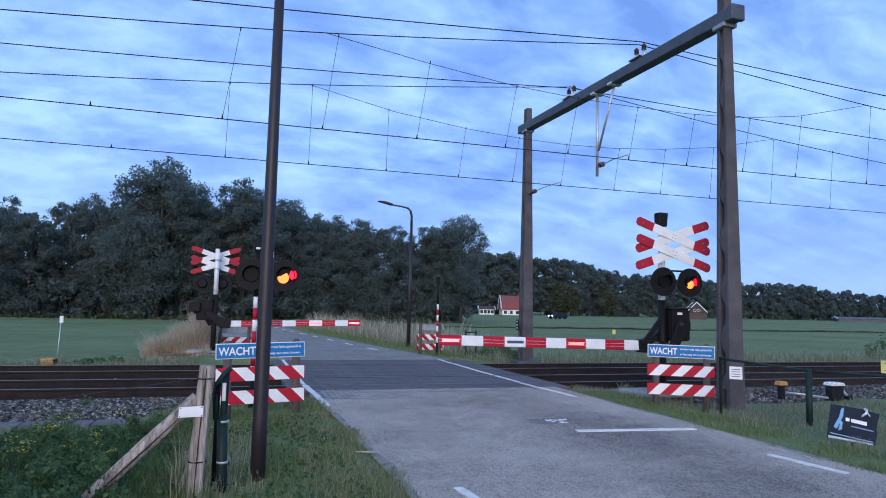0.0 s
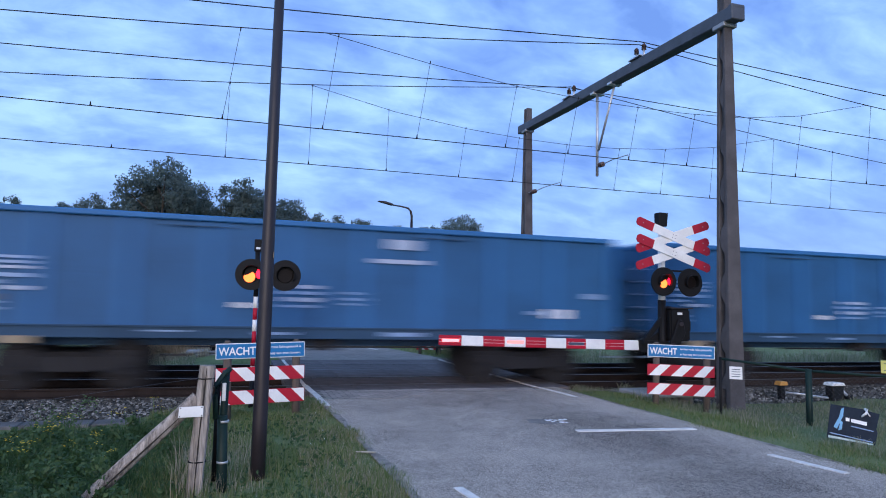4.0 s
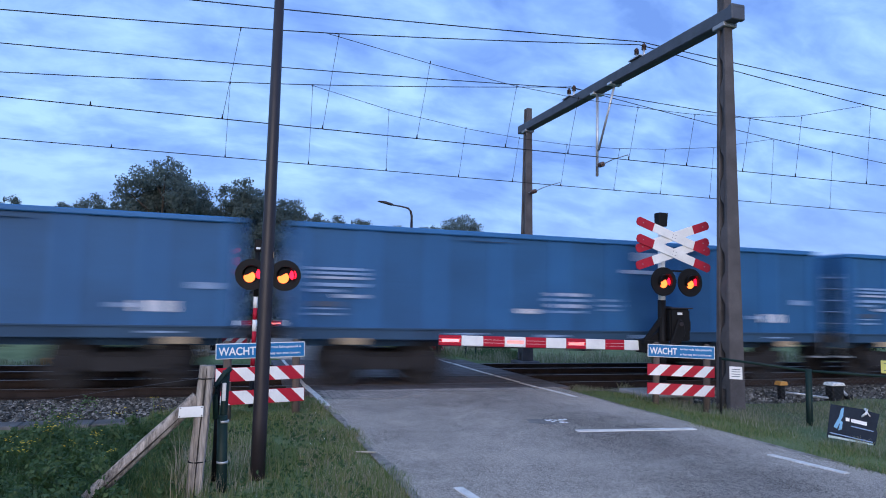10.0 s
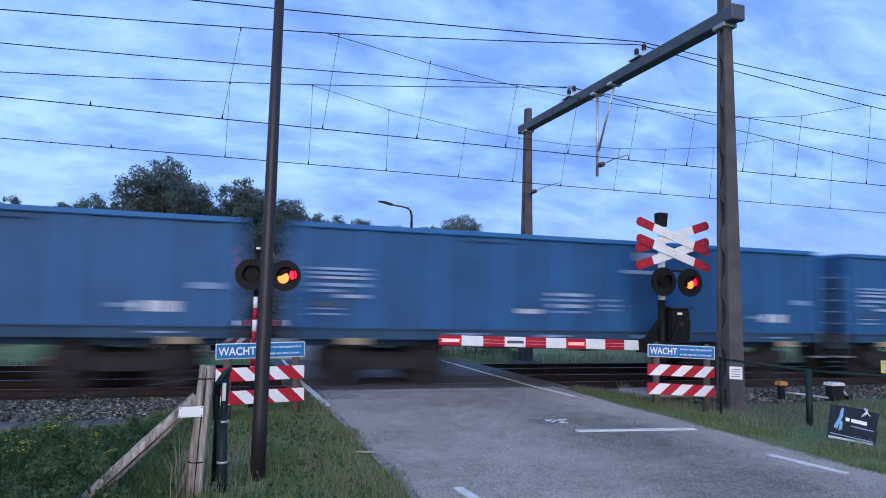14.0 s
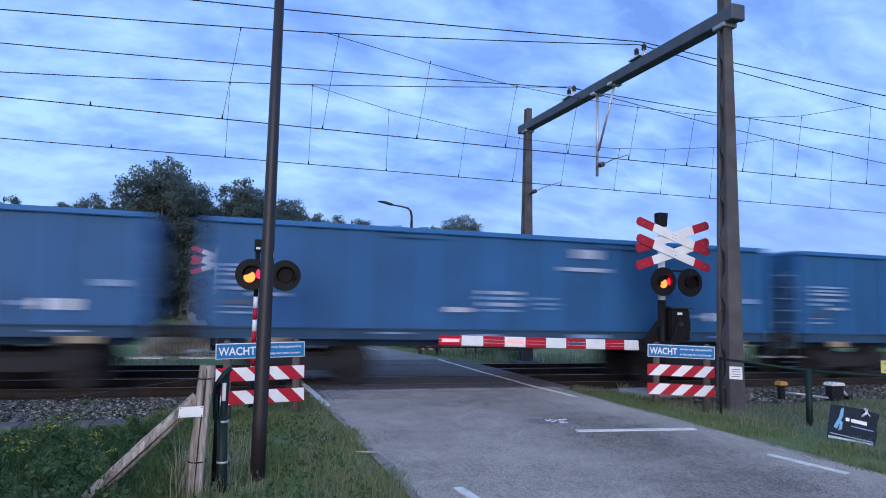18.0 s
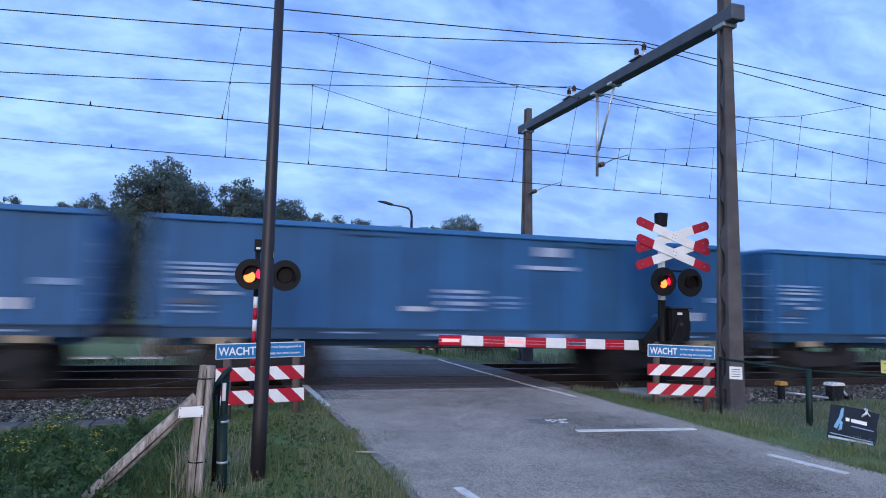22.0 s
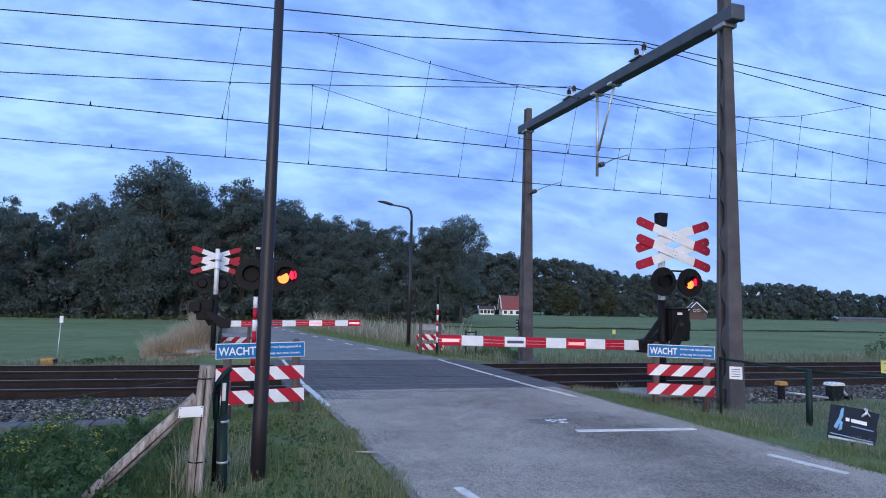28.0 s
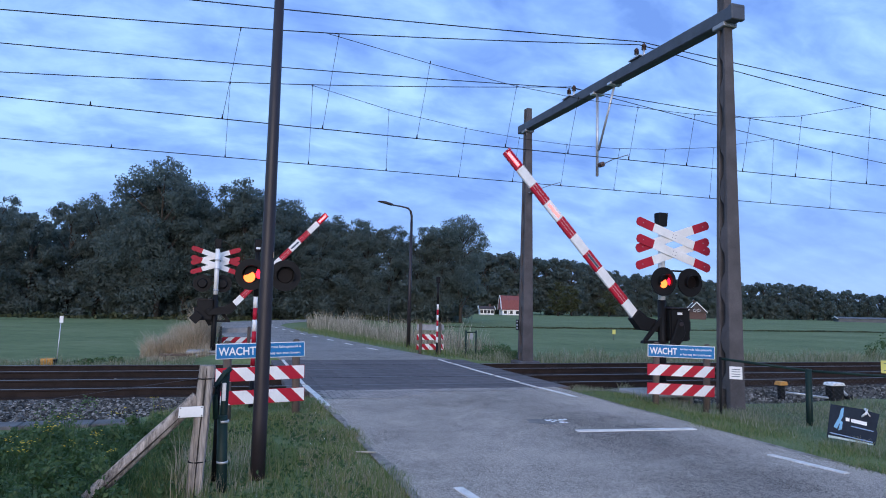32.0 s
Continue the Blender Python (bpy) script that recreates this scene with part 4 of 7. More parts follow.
# ---------------------------------------------------------------- waiting boards
def wait_board(m, label, lean, blank=False, w=1.30):
    t = thing("warning_fence", m, label, "warning board", "warning boards of the crossing")
    for x in (0.17, w - 0.12):
        bm = bmesh.new()
        tube(bm, (x, 0.06, -0.3), (x, 0.06, 1.03), 0.062, 0.060, 14)
        tube(bm, (x, 0.06, 1.03), (x, 0.06, 1.07), 0.060, 0.03, 14)
        part("post", bm, "post_wood", t, "brown round wooden post")
    for z0 in (0.47, 0.13):
        bm = bmesh.new()
        box(bm, (w / 2, 0, z0 + 0.10), (w, 0.012, 0.205))
        b = part("striped_board", soften(bm, 0.004), "red", t, "red and white striped board")
        # white bands cut to the board's edge
        n, h, run = 3, 0.205, 0.20
        pitch = w / 3
        for k in range(-1, 4):
            x0 = k * pitch + (0.02 if lean > 0 else 0.0)
            poly = [(x0, z0), (x0 + pitch * 0.5, z0), (x0 + pitch * 0.5 + run * lean, z0 + h - 0.006), (x0 + run * lean, z0 + h - 0.006)]
            poly = [(min(max(x, 0.006), w - 0.006), z) for x, z in poly]
            if max(p[0] for p in poly) - min(p[0] for p in poly) < 0.04:
                continue
            bm = bmesh.new()
            slab(bm, poly, -0.009, 0.009 if blank else -0.005)
            part("white_band", bm, "white", b, "white slanted band")
    if blank:
        bm = bmesh.new()
        box(bm, (w / 2, 0, 0.92), (w, 0.012, 0.20))
        part("sign_back", bm, "galv_dull", t, "bare grey back of a sign")
        return t
    bm = bmesh.new()
    slab(bm, [(0, 0.80), (w, 0.80), (w, 1.03), (0, 1.03)], -0.006, 0.006)
    bmesh.ops.recalc_face_normals(bm, faces=bm.faces)
    plate = part("sign_plate", soften(bm, 0.004), "white", t, "white rim of the sign")
    bm = bmesh.new()
    slab(bm, [(0.012, 0.812), (w - 0.012, 0.812), (w - 0.012, 1.018), (0.012, 1.018)], -0.0095, -0.005)
    part("sign_face", bm, "sign_blue", plate, "blue sign face")

    def write(text, x, z, size, width, bold):
        me, a, b = lettering(text, size, "white", bold)
        s = width / (b - a)
        me.transform(Matrix.Diagonal((s, 1, 1, 1)))
        share("lettering", me, plate, (x - a * s, -0.0105, z), label="white lettering " + text)
    write("WACHT", 0.03 * w, 0.858, 0.165, 0.41 * w, 0.003)
    write("tot het rode licht gedoofd is", 0.485 * w, 0.945, 0.052, 0.47 * w, 0.0006)
    write("er kan nog een trein komen", 0.485 * w, 0.852, 0.052, 0.46 * w, 0.0006)
    return t


wait_board(pose(-0.25, 10.30, 0.0, 0, -1.8, 3.0), "blue WACHT sign over two red and white boards on wooden posts", -1)
wait_board(pose(7.18, 10.42, 0.03, 0, 1.0, -22.0), "blue WACHT sign over two red and white boards by the verge", 1, w=1.19)
wait_board(pose(7.1, 22.55, 0.0, 0, 0, 180), "striped boards with a bare sign back beyond the tracks", 1, True, 1.0)
wait_board(pose(0.62, 25.6, -0.30, 0, 0, 180), "striped boards with a bare sign back by the far barrier", -1, True)


# ---------------------------------------------------------------- lamp posts
def near_lamp():
    t = thing("street_lamp", pose(0.26, 6.70, -0.06), "tall dark painted steel street lamp post in the verge", "street lamp", "street lamps")
    bm = bmesh.new()
    pipe(bm, [(0, 0, -0.2), (0, 0, 0.6), (0, 0, 1.2), (0, 0, 3.0), (0, 0, 5.6)], [0.071, 0.070, 0.069, 0.058, 0.045], 28)
    part("pole", bm, "lamp_black", t, "dark tapered steel pole")
    bm = bmesh.new()
    box(bm, (0.0, 0.064, 0.75), (0.07, 0.02, 0.32))
    part("service_door", soften(bm, 0.006), "lamp_black", t)
    bm = bmesh.new()
    pipe(bm, [(0, 0, 5.6), (0, 0, 5.8), (0.1, 0, 5.95), (0.5, 0, 6.02), (1.2, 0, 6.06)], 0.03, 10)
    part("arm", bm, "lamp_black", t)
    bm = bmesh.new()
    box(bm, (1.45, 0, 6.05), (0.5, 0.2, 0.07))
    part("lamp_head", soften(bm, 0.02), "lamp_black", t)
    bm = bmesh.new()
    box(bm, (0.055, -0.045, 2.18), (0.006, 0.012, 0.055), pose(0, 0, 0))
    part("sticker", bm, "tan", t, "small orange sticker")


def far_lamp():
    t = thing("street_lamp", pose(6.75, 26.25, -0.06), "dark street lamp with a slim flat head, unlit", "street lamp", "street lamps")
    bm = bmesh.new()
    tube(bm, (0, 0, -0.2), (0, 0, 5.2), 0.085, 0.055, 16)
    part("pole", bm, "lamp_black", t)
    bm = bmesh.new()
    pipe(bm, [(0, 0, 5.15), (0, 0, 5.45), (-0.04, 0, 5.65), (-0.16, 0, 5.78), (-0.4, 0.05, 5.84), (-0.85, 0.12, 5.90)], [0.055, 0.05, 0.045, 0.04, 0.035, 0.03], 10)
    part("arm", bm, "lamp_black", t)
    bm = bmesh.new()
    slab(bm, [(-0.80, 5.87), (-1.2, 5.95), (-1.42, 6.0), (-1.40, 6.03), (-1.1, 6.02), (-0.80, 5.94)], 0.03, 0.25)
    part("lamp_head", soften(bm, 0.012), "lamp_black", t, "slim dark lamp head")


near_lamp()
far_lamp()


# ---------------------------------------------------------------- wooden post, brace and fence end
def post_and_brace():
    t = thing("fence_post", pose(-0.29, 6.19, -0.10), "weathered cracked wooden fence post with a slanting brace", "fence post")

    def log(bm, p0, p1, r, seed):
        rng = random.Random(seed)
        n, rings = 16, 9
        p0, p1 = Vector(p0), Vector(p1)
        q = (p1 - p0).to_track_quat("Z", "Y")
        rows = []
        wob = [rng.uniform(0.9, 1.1) for _ in range(n)]
        for k in range(rings):
            p = p0.lerp(p1, k / (rings - 1)) + Vector((rng.uniform(-1, 1), rng.uniform(-1, 1), 0)) * 0.004
            row = []
            for i in range(n):
                rr = r * wob[i] * rng.uniform(0.96, 1.04)
                if i == 12:
                    rr *= 0.80
                row.append(bm.verts.new(p + q @ Vector((rr * math.cos(2 * math.pi * i / n), rr * math.sin(2 * math.pi * i / n), 0))))
            rows.append(row)
        for a, b in zip(rows, rows[1:]):
            for i in range(n):
                bm.faces.new((a[i], a[(i + 1) % n], b[(i + 1) % n], b[i])).smooth = False
        bm.faces.new(rows[0][::-1])
        bm.faces.new(rows[-1])
    bm = bmesh.new()
    log(bm, (-0.012, 0, -0.25), (0.065, 0, 1.185), 0.070, 1)
    part("post", bm, "old_wood", t, "grey weathered post")
    bm = bmesh.new()
    log(bm, (-1.50, 0.02, -0.587), (0.0, 0.03, 0.90), 0.062, 2)
    part("brace", bm, "old_wood", t, "slanting grey wooden brace")
    bm = bmesh.new()
    pipe(bm, [(0.000, -0.066, -0.1), (0.014, -0.068, 0.3), (0.026, -0.066, 0.6), (0.046, -0.067, 0.9), (0.060, -0.064, 1.17)], [0.003, 0.007, 0.006, 0.008, 0.004], 5)
    part("crack", bm, "crack", t, "dark drying crack along the post")
    bm = bmesh.new()
    pipe(bm, [(-1.02, -0.036, -0.125), (-0.70, -0.038, 0.192), (-0.40, -0.036, 0.488), (-0.14, -0.033, 0.746)], [0.003, 0.007, 0.008, 0.003], 5)
    part("crack", bm, "crack", t, "dark drying crack along the brace")
    for x, z in ((0.056, 1.07), (0.018, 0.36)):
        bm = bmesh.new()
        tube(bm, (x, 0, z), (x, 0, z + 0.010), 0.076, n=16)
        part("wire_band", bm, "wire", t, "rusty wire wound round the post")
    bm = bmesh.new()
    slab(bm, [(-0.150, 0.752), (0.052, 0.757), (0.050, 0.848), (-0.146, 0.842)], -0.096, -0.088)
    pl = part("blank_plate", soften(bm, 0.003), "white", t, "blank white plate nailed to the post")
    for x, z in ((-0.138, 0.764), (0.040, 0.768), (-0.134, 0.832), (0.038, 0.837)):
        bm = bmesh.new()
        tube(bm, (x, -0.096, z), (x, -0.100, z), 0.005, n=8)
        part("screw", bm, "wire", pl)


def gate_post():
    t = thing("gate_post", pose(-0.05, 6.36, -0.10), "dark green steel gate post with rolled wire mesh", "gate post")
    bm = bmesh.new()
    tube(bm, (0, 0, -0.2), (-0.035, 0, 0.72), 0.047, n=14)
    part("post", bm, "green_paint", t)
    for z in (0.30, 0.66):
        bm = bmesh.new()
        tube(bm, (-0.01 - 0.02 * z, 0, z), (-0.01 - 0.02 * z, 0, z + 0.02), 0.051, n=14)
        part("collar", bm, "galv", t)
    bm = bmesh.new()
    tube(bm, (-0.03, 0.05, 0.4), (-0.02, 0.05, 1.12), 0.034, n=12)
    part("inner_post", bm, "green_paint", t)
    bm = bmesh.new()
    tube(bm, (-0.085, 0.10, 0.12), (-0.085, 0.09, 1.0), 0.022, n=12)
    part("mesh_roll", bm, "black", t, "rolled dark wire mesh")
    bm = bmesh.new()
    pipe(bm, [(-0.09, -0.05, 0.70), (-0.105, -0.05, 0.9), (-0.10, -0.05, 1.00), (-0.04, -0.04, 1.09), (0.02, -0.03, 1.15)], 0.024, 8)
    part("hinge_bar", bm, "green_paint", t)
    bm = bmesh.new()
    box(bm, (-0.03, -0.065, 0.94), (0.035, 0.02, 0.16))
    part("latch", soften(bm, 0.004), "galv", t, "pale galvanised latch")


post_and_brace()
gate_post()
bm = bmesh.new()
pipe(bm, [(-0.30, 6.12, 0.98), (-0.62, 6.10, 0.94), (-1.65, 6.05, 0.80), (-3.2, 5.95, 0.70), (-5.0, 5.85, 0.72)], 0.0012, 4)
solid("fence_wire", bm, "steel_grey", "thin slack fence wire from the wooden post", "fence wire")


# ---------------------------------------------------------------- right-hand fence and trackside boxes
def right_fence():
    t = thing("fence", pose(0, 0, 0), "low dark green tube fence with wire mesh beside the track", "fence")
    pts = [(7.87, 9.32, 0.88), (8.87, 8.47, 0.75), (9.9, 7.6, 0.72), (11.2, 6.5, 0.72)]
    for k, (x, y, z) in enumerate(pts):
        bm = bmesh.new()
        tube(bm, (x, y, -0.5), (x, y, z + 0.03), 0.024 if k == 0 else 0.05, n=14)
        part("post", bm, "green_paint" if k else "black", t)
    for a, b in zip(pts, pts[1:]):
        bm = bmesh.new()
        tube(bm, a, b, 0.022, n=10)
        part("rail", bm, "green_paint", t)
    # mesh of thin wires in two slants
    for a, b in zip(pts[:3], pts[1:]):
        bm = bmesh.new()
        A, B = Vector(a), Vector(b)
        L = (Vector((b[0] - a[0], b[1] - a[1], 0))).length
        top = min(a[2], b[2]) - 0.05
        hgt = top + 0.15
        n = int((L + hgt) / 0.07)
        for s in (1, -1):
            for i in range(n):
                u0 = i * 0.07 - (hgt if s > 0 else 0)
                pa, pb = [u0, -0.15], [u0 + hgt, top]
                if s < 0:
                    pa, pb = [u0, -0.15], [u0 - hgt, top]
                def clip(p, q):
                    if p[0] < 0:
                        k = (0 - p[0]) / (q[0] - p[0]); p = [0, p[1] + k * (q[1] - p[1])]
                    if p[0] > L:
                        k = (L - p[0]) / (q[0] - p[0]); p = [L, p[1] + k * (q[1] - p[1])]
                    return p
                if max(pa[0], pb[0]) <= 0 or min(pa[0], pb[0]) >= L:
                    continue
                ca, cb = clip(pa, pb), clip(pb, pa)
                P = [Vector((A.x + (B.x - A.x) * c[0] / L, A.y + (B.y - A.y) * c[0] / L, c[1])) for c in (ca, cb)]
                if (P[0] - P[1]).length > 0.03:
                    tube(bm, P[0], P[1], 0.0011, n=3, cap=False)
        part("wire_mesh", bm, "steel_grey", t, "thin diamond wire mesh")


right_fence()


def small_sign(name, loc, size, mat, label, rz=0, bars=0):
    t = thing(name, pose(*loc, 0, 0, rz), label, "sign")
    bm = bmesh.new()
    box(bm, (0, 0, 0), (size[0], 0.012, size[1]))
    pl = part("plate", soften(bm, 0.004), mat, t)
    for k in range(bars):
        bm = bmesh.new()
        box(bm, (0, -0.008, size[1] * (0.28 - 0.56 * k / max(1, bars - 1))), (size[0] * 0.66, 0.003, size[1] * 0.05))
        part("bar", bm, "decal_dark", pl)
    return t


plate = small_sign("notice_plate", (8.03, 9.14, 0.655), (0.20, 0.21), "white", "small white notice plate wired to the fence", -40, 4)


def trackside():
    t = thing("track_box", pose(12.12, 12.35, -0.36), "small orange cabinet on a dark foot in the ballast", "track box")
    bm = bmesh.new()
    slab(bm, [(-0.12, 0.38), (0.12, 0.38), (0.085, 0.47), (-0.085, 0.47)], -0.1, 0.1)
    part("lid", soften(bm, 0.012), "orange", t, "orange lid")
    bm = bmesh.new()
    box(bm, (0, 0, 0.18), (0.12, 0.12, 0.40))
    part("foot", soften(bm, 0.01), "black", t)
    t = thing("track_box", pose(13.32, 12.0, -0.30), "dark trackside device with a pale lid in the ballast", "track box")
    bm = bmesh.new()
    slab(bm, [(-0.21, 0.34), (0.20, 0.34), (0.14, 0.41), (-0.16, 0.41)], -0.14, 0.14)
    part("lid", soften(bm, 0.012), "white", t, "pale lid")
    bm = bmesh.new()
    box(bm, (0.0, 0, 0.14), (0.34, 0.22, 0.40))
    part("case", soften(bm, 0.02), "black", t)
    bm = bmesh.new()
    box(bm, (0.42, 0, 0.0), (0.16, 0.16, 0.22))
    part("connector", soften(bm, 0.02), "black", t)
    bm = bmesh.new()
    tube(bm, (0.2, 0, 0.25), (0.42, 0, 0.05), 0.03)
    part("cable", bm, "galv", t)
    bm = bmesh.new()
    pipe(bm, [(12.05, 12.15, -0.12), (12.3, 11.95, -0.14), (12.8, 11.7, -0.2)], 0.025, 8)
    solid("cable_pipe", bm, "galv", "pale steel cable pipe on the ballast", "pipe")
    # beyond the tracks, left
    t = thing("track_box", pose(-5.17, 21.7, -0.38), "small orange cabinet beyond the tracks", "track box")
    bm = bmesh.new()
    box(bm, (0, 0, 0.15), (0.32, 0.3, 0.30))
    part("case", soften(bm, 0.015), "orange", t)
    bm = bmesh.new()
    box(bm, (0.185, 0.0, 0.14), (0.05, 0.26, 0.26))
    part("side_plate", soften(bm, 0.008), "black", t)
    t = thing("marker_post", pose(-5.0, 21.9, -0.36), "thin white marker post with a small plate", "marker post")
    bm = bmesh.new()
    tube(bm, (0, 0, -0.1), (0.05, 0, 1.42), 0.014, n=8)
    part("pole", bm, "galv", t)
    bm = bmesh.new()
    box(bm, (0.06, -0.02, 1.40), (0.10, 0.01, 0.20))
    part("plate", bm, "white", t, "small white plate")
    t = thing("yellow_marker", pose(24.0, 38.5, -0.36), "small yellow marker in the field", "marker")
    bm = bmesh.new()
    box(bm, (0, 0, 0.62), (0.24, 0.02, 0.30))
    part("plate", bm, "yellow", t)
    bm = bmesh.new()
    tube(bm, (0, 0.02, -0.2), (0, 0.02, 0.6), 0.02)
    part("stake", bm, "post_wood", t)


M["orange"] = surf("orange", (0.55, 0.26, 0.05), 0.6, var=0.2, bump=0.1)
M["yellow"] = surf("yellow", (0.62, 0.58, 0.16), 0.6, var=0.15, bump=0.1)
trackside()
small_sign("yellow_sign", (9.33, 7.44, 0.90), (0.22, 0.19), "yellow", "yellow plate fixed to the fence rail", -55, 2)

# ---------------------------------------------------------------- the freight train
SPEED = 24.34
LOCO_BODY, WAGON_L, WAGONS = 16.5, 14.04, 38
TRAIN = []           # (vehicle, distance of its middle behind the engine's front)
DRIFT = [(0, -0.3), (0.7, -0.15), (1.0, 0.55), (1.3, -0.05), (1.5, -0.1), (2.0, 0.45), (3.0, -0.45), (3.5, -0.4), (5.5, -0.4), (6.0, -0.55), (7.0, -0.55), (8.0, -0.55),
         (9.0, -0.42), (10.0, -0.05), (11.0, -0.3), (12.0, 0.6), (13.0, 0.85), (14.0, 0.9), (15.5, 0.5), (17.0, 0.0), (18.0, 0.2), (20.0, 0.25), (21.0, 0.3), (22.0, 0.22), (23.0, 0.75),
         (23.3, -0.5), (23.4, -0.25), (23.5, 0.1), (23.7, 0.1), (23.9, 0.4), (24.0, 1.15), (24.5, 1.3), (32.0, 1.3)]
TRAIN_TIMES = [a for a, _ in DRIFT[:-1]] + [28.0, 32.0]


def train_front(t):
    """Where the engine's front stands along the track."""
    return -15.14 + SPEED * t + float(np.interp(t, [a for a, _ in DRIFT], [b for _, b in DRIFT]))


def wheel_mesh():
    bm = bmesh.new()
    for s in (-1, 1):
        tube(bm, (0, s * 0.69, 0), (0, s * 0.82, 0), 0.46, 0.46, 24)
        tube(bm, (0, s * 0.67, 0), (0, s * 0.70, 0), 0.49, 0.49, 24)
        tube(bm, (0, s * 0.82, 0), (0, s * 0.86, 0), 0.16, 0.14, 14)
    tube(bm, (0, -1.0, 0), (0, 1.0, 0), 0.08, n=12)
    return mesh_of("wheelset", bm, "bogie")


WHEELS = wheel_mesh()


def bogie(parent, x):
    bm = bmesh.new()
    for s in (-1, 1):
        slab(bm, [(-1.25, 0.52), (-1.25, 0.72), (-0.55, 0.74), (-0.35, 0.60), (0.35, 0.60), (0.55, 0.74), (1.25, 0.72), (1.25, 0.52), (0.45, 0.34), (-0.45, 0.34)], s * 1.0 - 0.07, s * 1.0 + 0.07)
        for w in (-0.9, 0.9):
            box(bm, (w, s * 1.02, 0.46), (0.30, 0.24, 0.34))
            for k in (-0.23, 0.23):
                tube(bm, (w + k, s * 1.02, 0.42), (w + k, s * 1.02, 0.70), 0.075, n=10)
    box(bm, (0, 0, 0.56), (0.5, 2.0, 0.26))
    b = part("bogie", bm, "bogie", parent, "dark dirty bogie")
    b.location = (x, 0, 0)
    for w in (-0.9, 0.9):
        share("wheelset", WHEELS, b, (w, 0, 0.46))
    return b


def buffers(parent, ends, mat="bogie"):
    for x, s in ends:
        for y in (-0.88, 0.88):
            bm = bmesh.new()
            tube(bm, (x, y, 1.05), (x + s * 0.40, y, 1.05), 0.10, 0.09, 12)
            tube(bm, (x + s * 0.40, y, 1.05), (x + s * 0.60, y, 1.05), 0.07, 0.07, 12)
            tube(bm, (x + s * 0.58, y, 1.05), (x + s * 0.62, y, 1.05), 0.24, 0.23, 18)
            part("buffer", bm, mat, parent, "dark round buffer")


def wagon():
    t = thing("freight_wagon", pose(0, 0, 0), "blue open-topped steel freight wagon, rolling", "freight wagon", "wagons of the train")
    hl, hw, z0, z1 = 6.50, 1.40, 1.20, 3.27
    posts = []
    for s in (-1, 1):
        bm = bmesh.new()
        box(bm, (0, s * (hw - 0.07), (z0 + z1) / 2 - 0.05), (2 * hl, 0.04, z1 - z0 - 0.10))
        # upright posts and pressed door panels
        n = 9
        for k in range(n + 1):
            x = -hl + 0.06 + k * (2 * hl - 0.12) / n
            posts.append((x, s))
        part("side_wall", bm, "wagon_blue", t, "blue steel side wall")
    for s in (-1, 1):
        bm = bmesh.new()
        box(bm, (s * (hl - 0.03), 0, (z0 + z1) / 2 - 0.05), (0.05, 2 * hw - 0.2, z1 - z0 - 0.1))
        part("end_wall", bm, "wagon_blue", t, "blue end wall")
        for y in (-0.9, 0.0, 0.9):
            bm = bmesh.new()
            box(bm, (s * (hl + 0.02), y, (z0 + z1) / 2 - 0.05), (0.06, 0.10, z1 - z0 - 0.12))
            part("end_post", bm, "wagon_blue", t)
        for z in (1.75, 2.45):
            bm = bmesh.new()
            box(bm, (s * (hl + 0.028), 0, z), (0.06, 2 * hw - 0.22, 0.10))
            part("end_rib", bm, "wagon_blue", t)
    # ribs catching light, put into colour: uprights paler than the wall
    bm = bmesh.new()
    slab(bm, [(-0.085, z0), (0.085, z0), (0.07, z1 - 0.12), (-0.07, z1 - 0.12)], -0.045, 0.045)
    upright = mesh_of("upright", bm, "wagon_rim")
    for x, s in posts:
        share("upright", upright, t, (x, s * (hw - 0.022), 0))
    # top rim, sills and floor
    for s in (-1, 1):
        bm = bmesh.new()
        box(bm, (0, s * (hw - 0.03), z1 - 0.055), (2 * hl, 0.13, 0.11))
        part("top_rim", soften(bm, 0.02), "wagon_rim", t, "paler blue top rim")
        bm = bmesh.new()
        box(bm, (s * (hl - 0.02), 0, z1 - 0.055), (0.10, 2 * hw - 0.2, 0.11))
        part("end_rim", soften(bm, 0.02), "wagon_rim", t)
        bm = bmesh.new()
        slab(bm, [(-hl, 0.97), (hl, 0.97), (hl, 1.19), (-hl, 1.19)], s * (hw - 0.10), s * (hw - 0.02))
        slab(bm, [(-hl, 1.17), (hl, 1.17), (hl, 1.20), (-hl, 1.20)], s * (hw - 0.10), s * (hw + 0.02))
        part("sill", bm, "wagon_sill", t, "dirty blue sill beam")
        # rolled door rails under the rim
        for x in (2.4, -2.4):
            for z in (3.06,):
                bm = bmesh.new()
                box(bm, (x, s * (hw + 0.006), z), (1.1, 0.04, 0.022))
                part("door_rail", bm, "wagon_sill", t)
        bm = bmesh.new()
        tube(bm, (-2.6, s * 1.12, 0.80), (2.6, s * 1.12, 0.80), 0.02, n=6)
        box(bm, (0, s * 1.1, 0.86), (0.5, 0.2, 0.25))
        part("brake_gear", bm, "bogie", t, "dark brake rods and cylinder")
    bm = bmesh.new()
    box(bm, (0, 0, 1.15), (2 * hl, 2 * hw - 0.24, 0.08))
    box(bm, (0, 0, 0.96), (2 * hl - 0.4, 1.5, 0.32))
    part("floor", bm, "wagon_sill", t)
    bm = bmesh.new()
    box(bm, (0, 0, 1.35), (2 * hl - 0.2, 2 * hw - 0.28, 0.30))
    part("load", bm, "bogie", t, "dark low load on the wagon floor")
    for x in (-4.5, 4.5):
        bogie(t, x)
    buffers(t, ((hl, 1), (-hl, -1)))
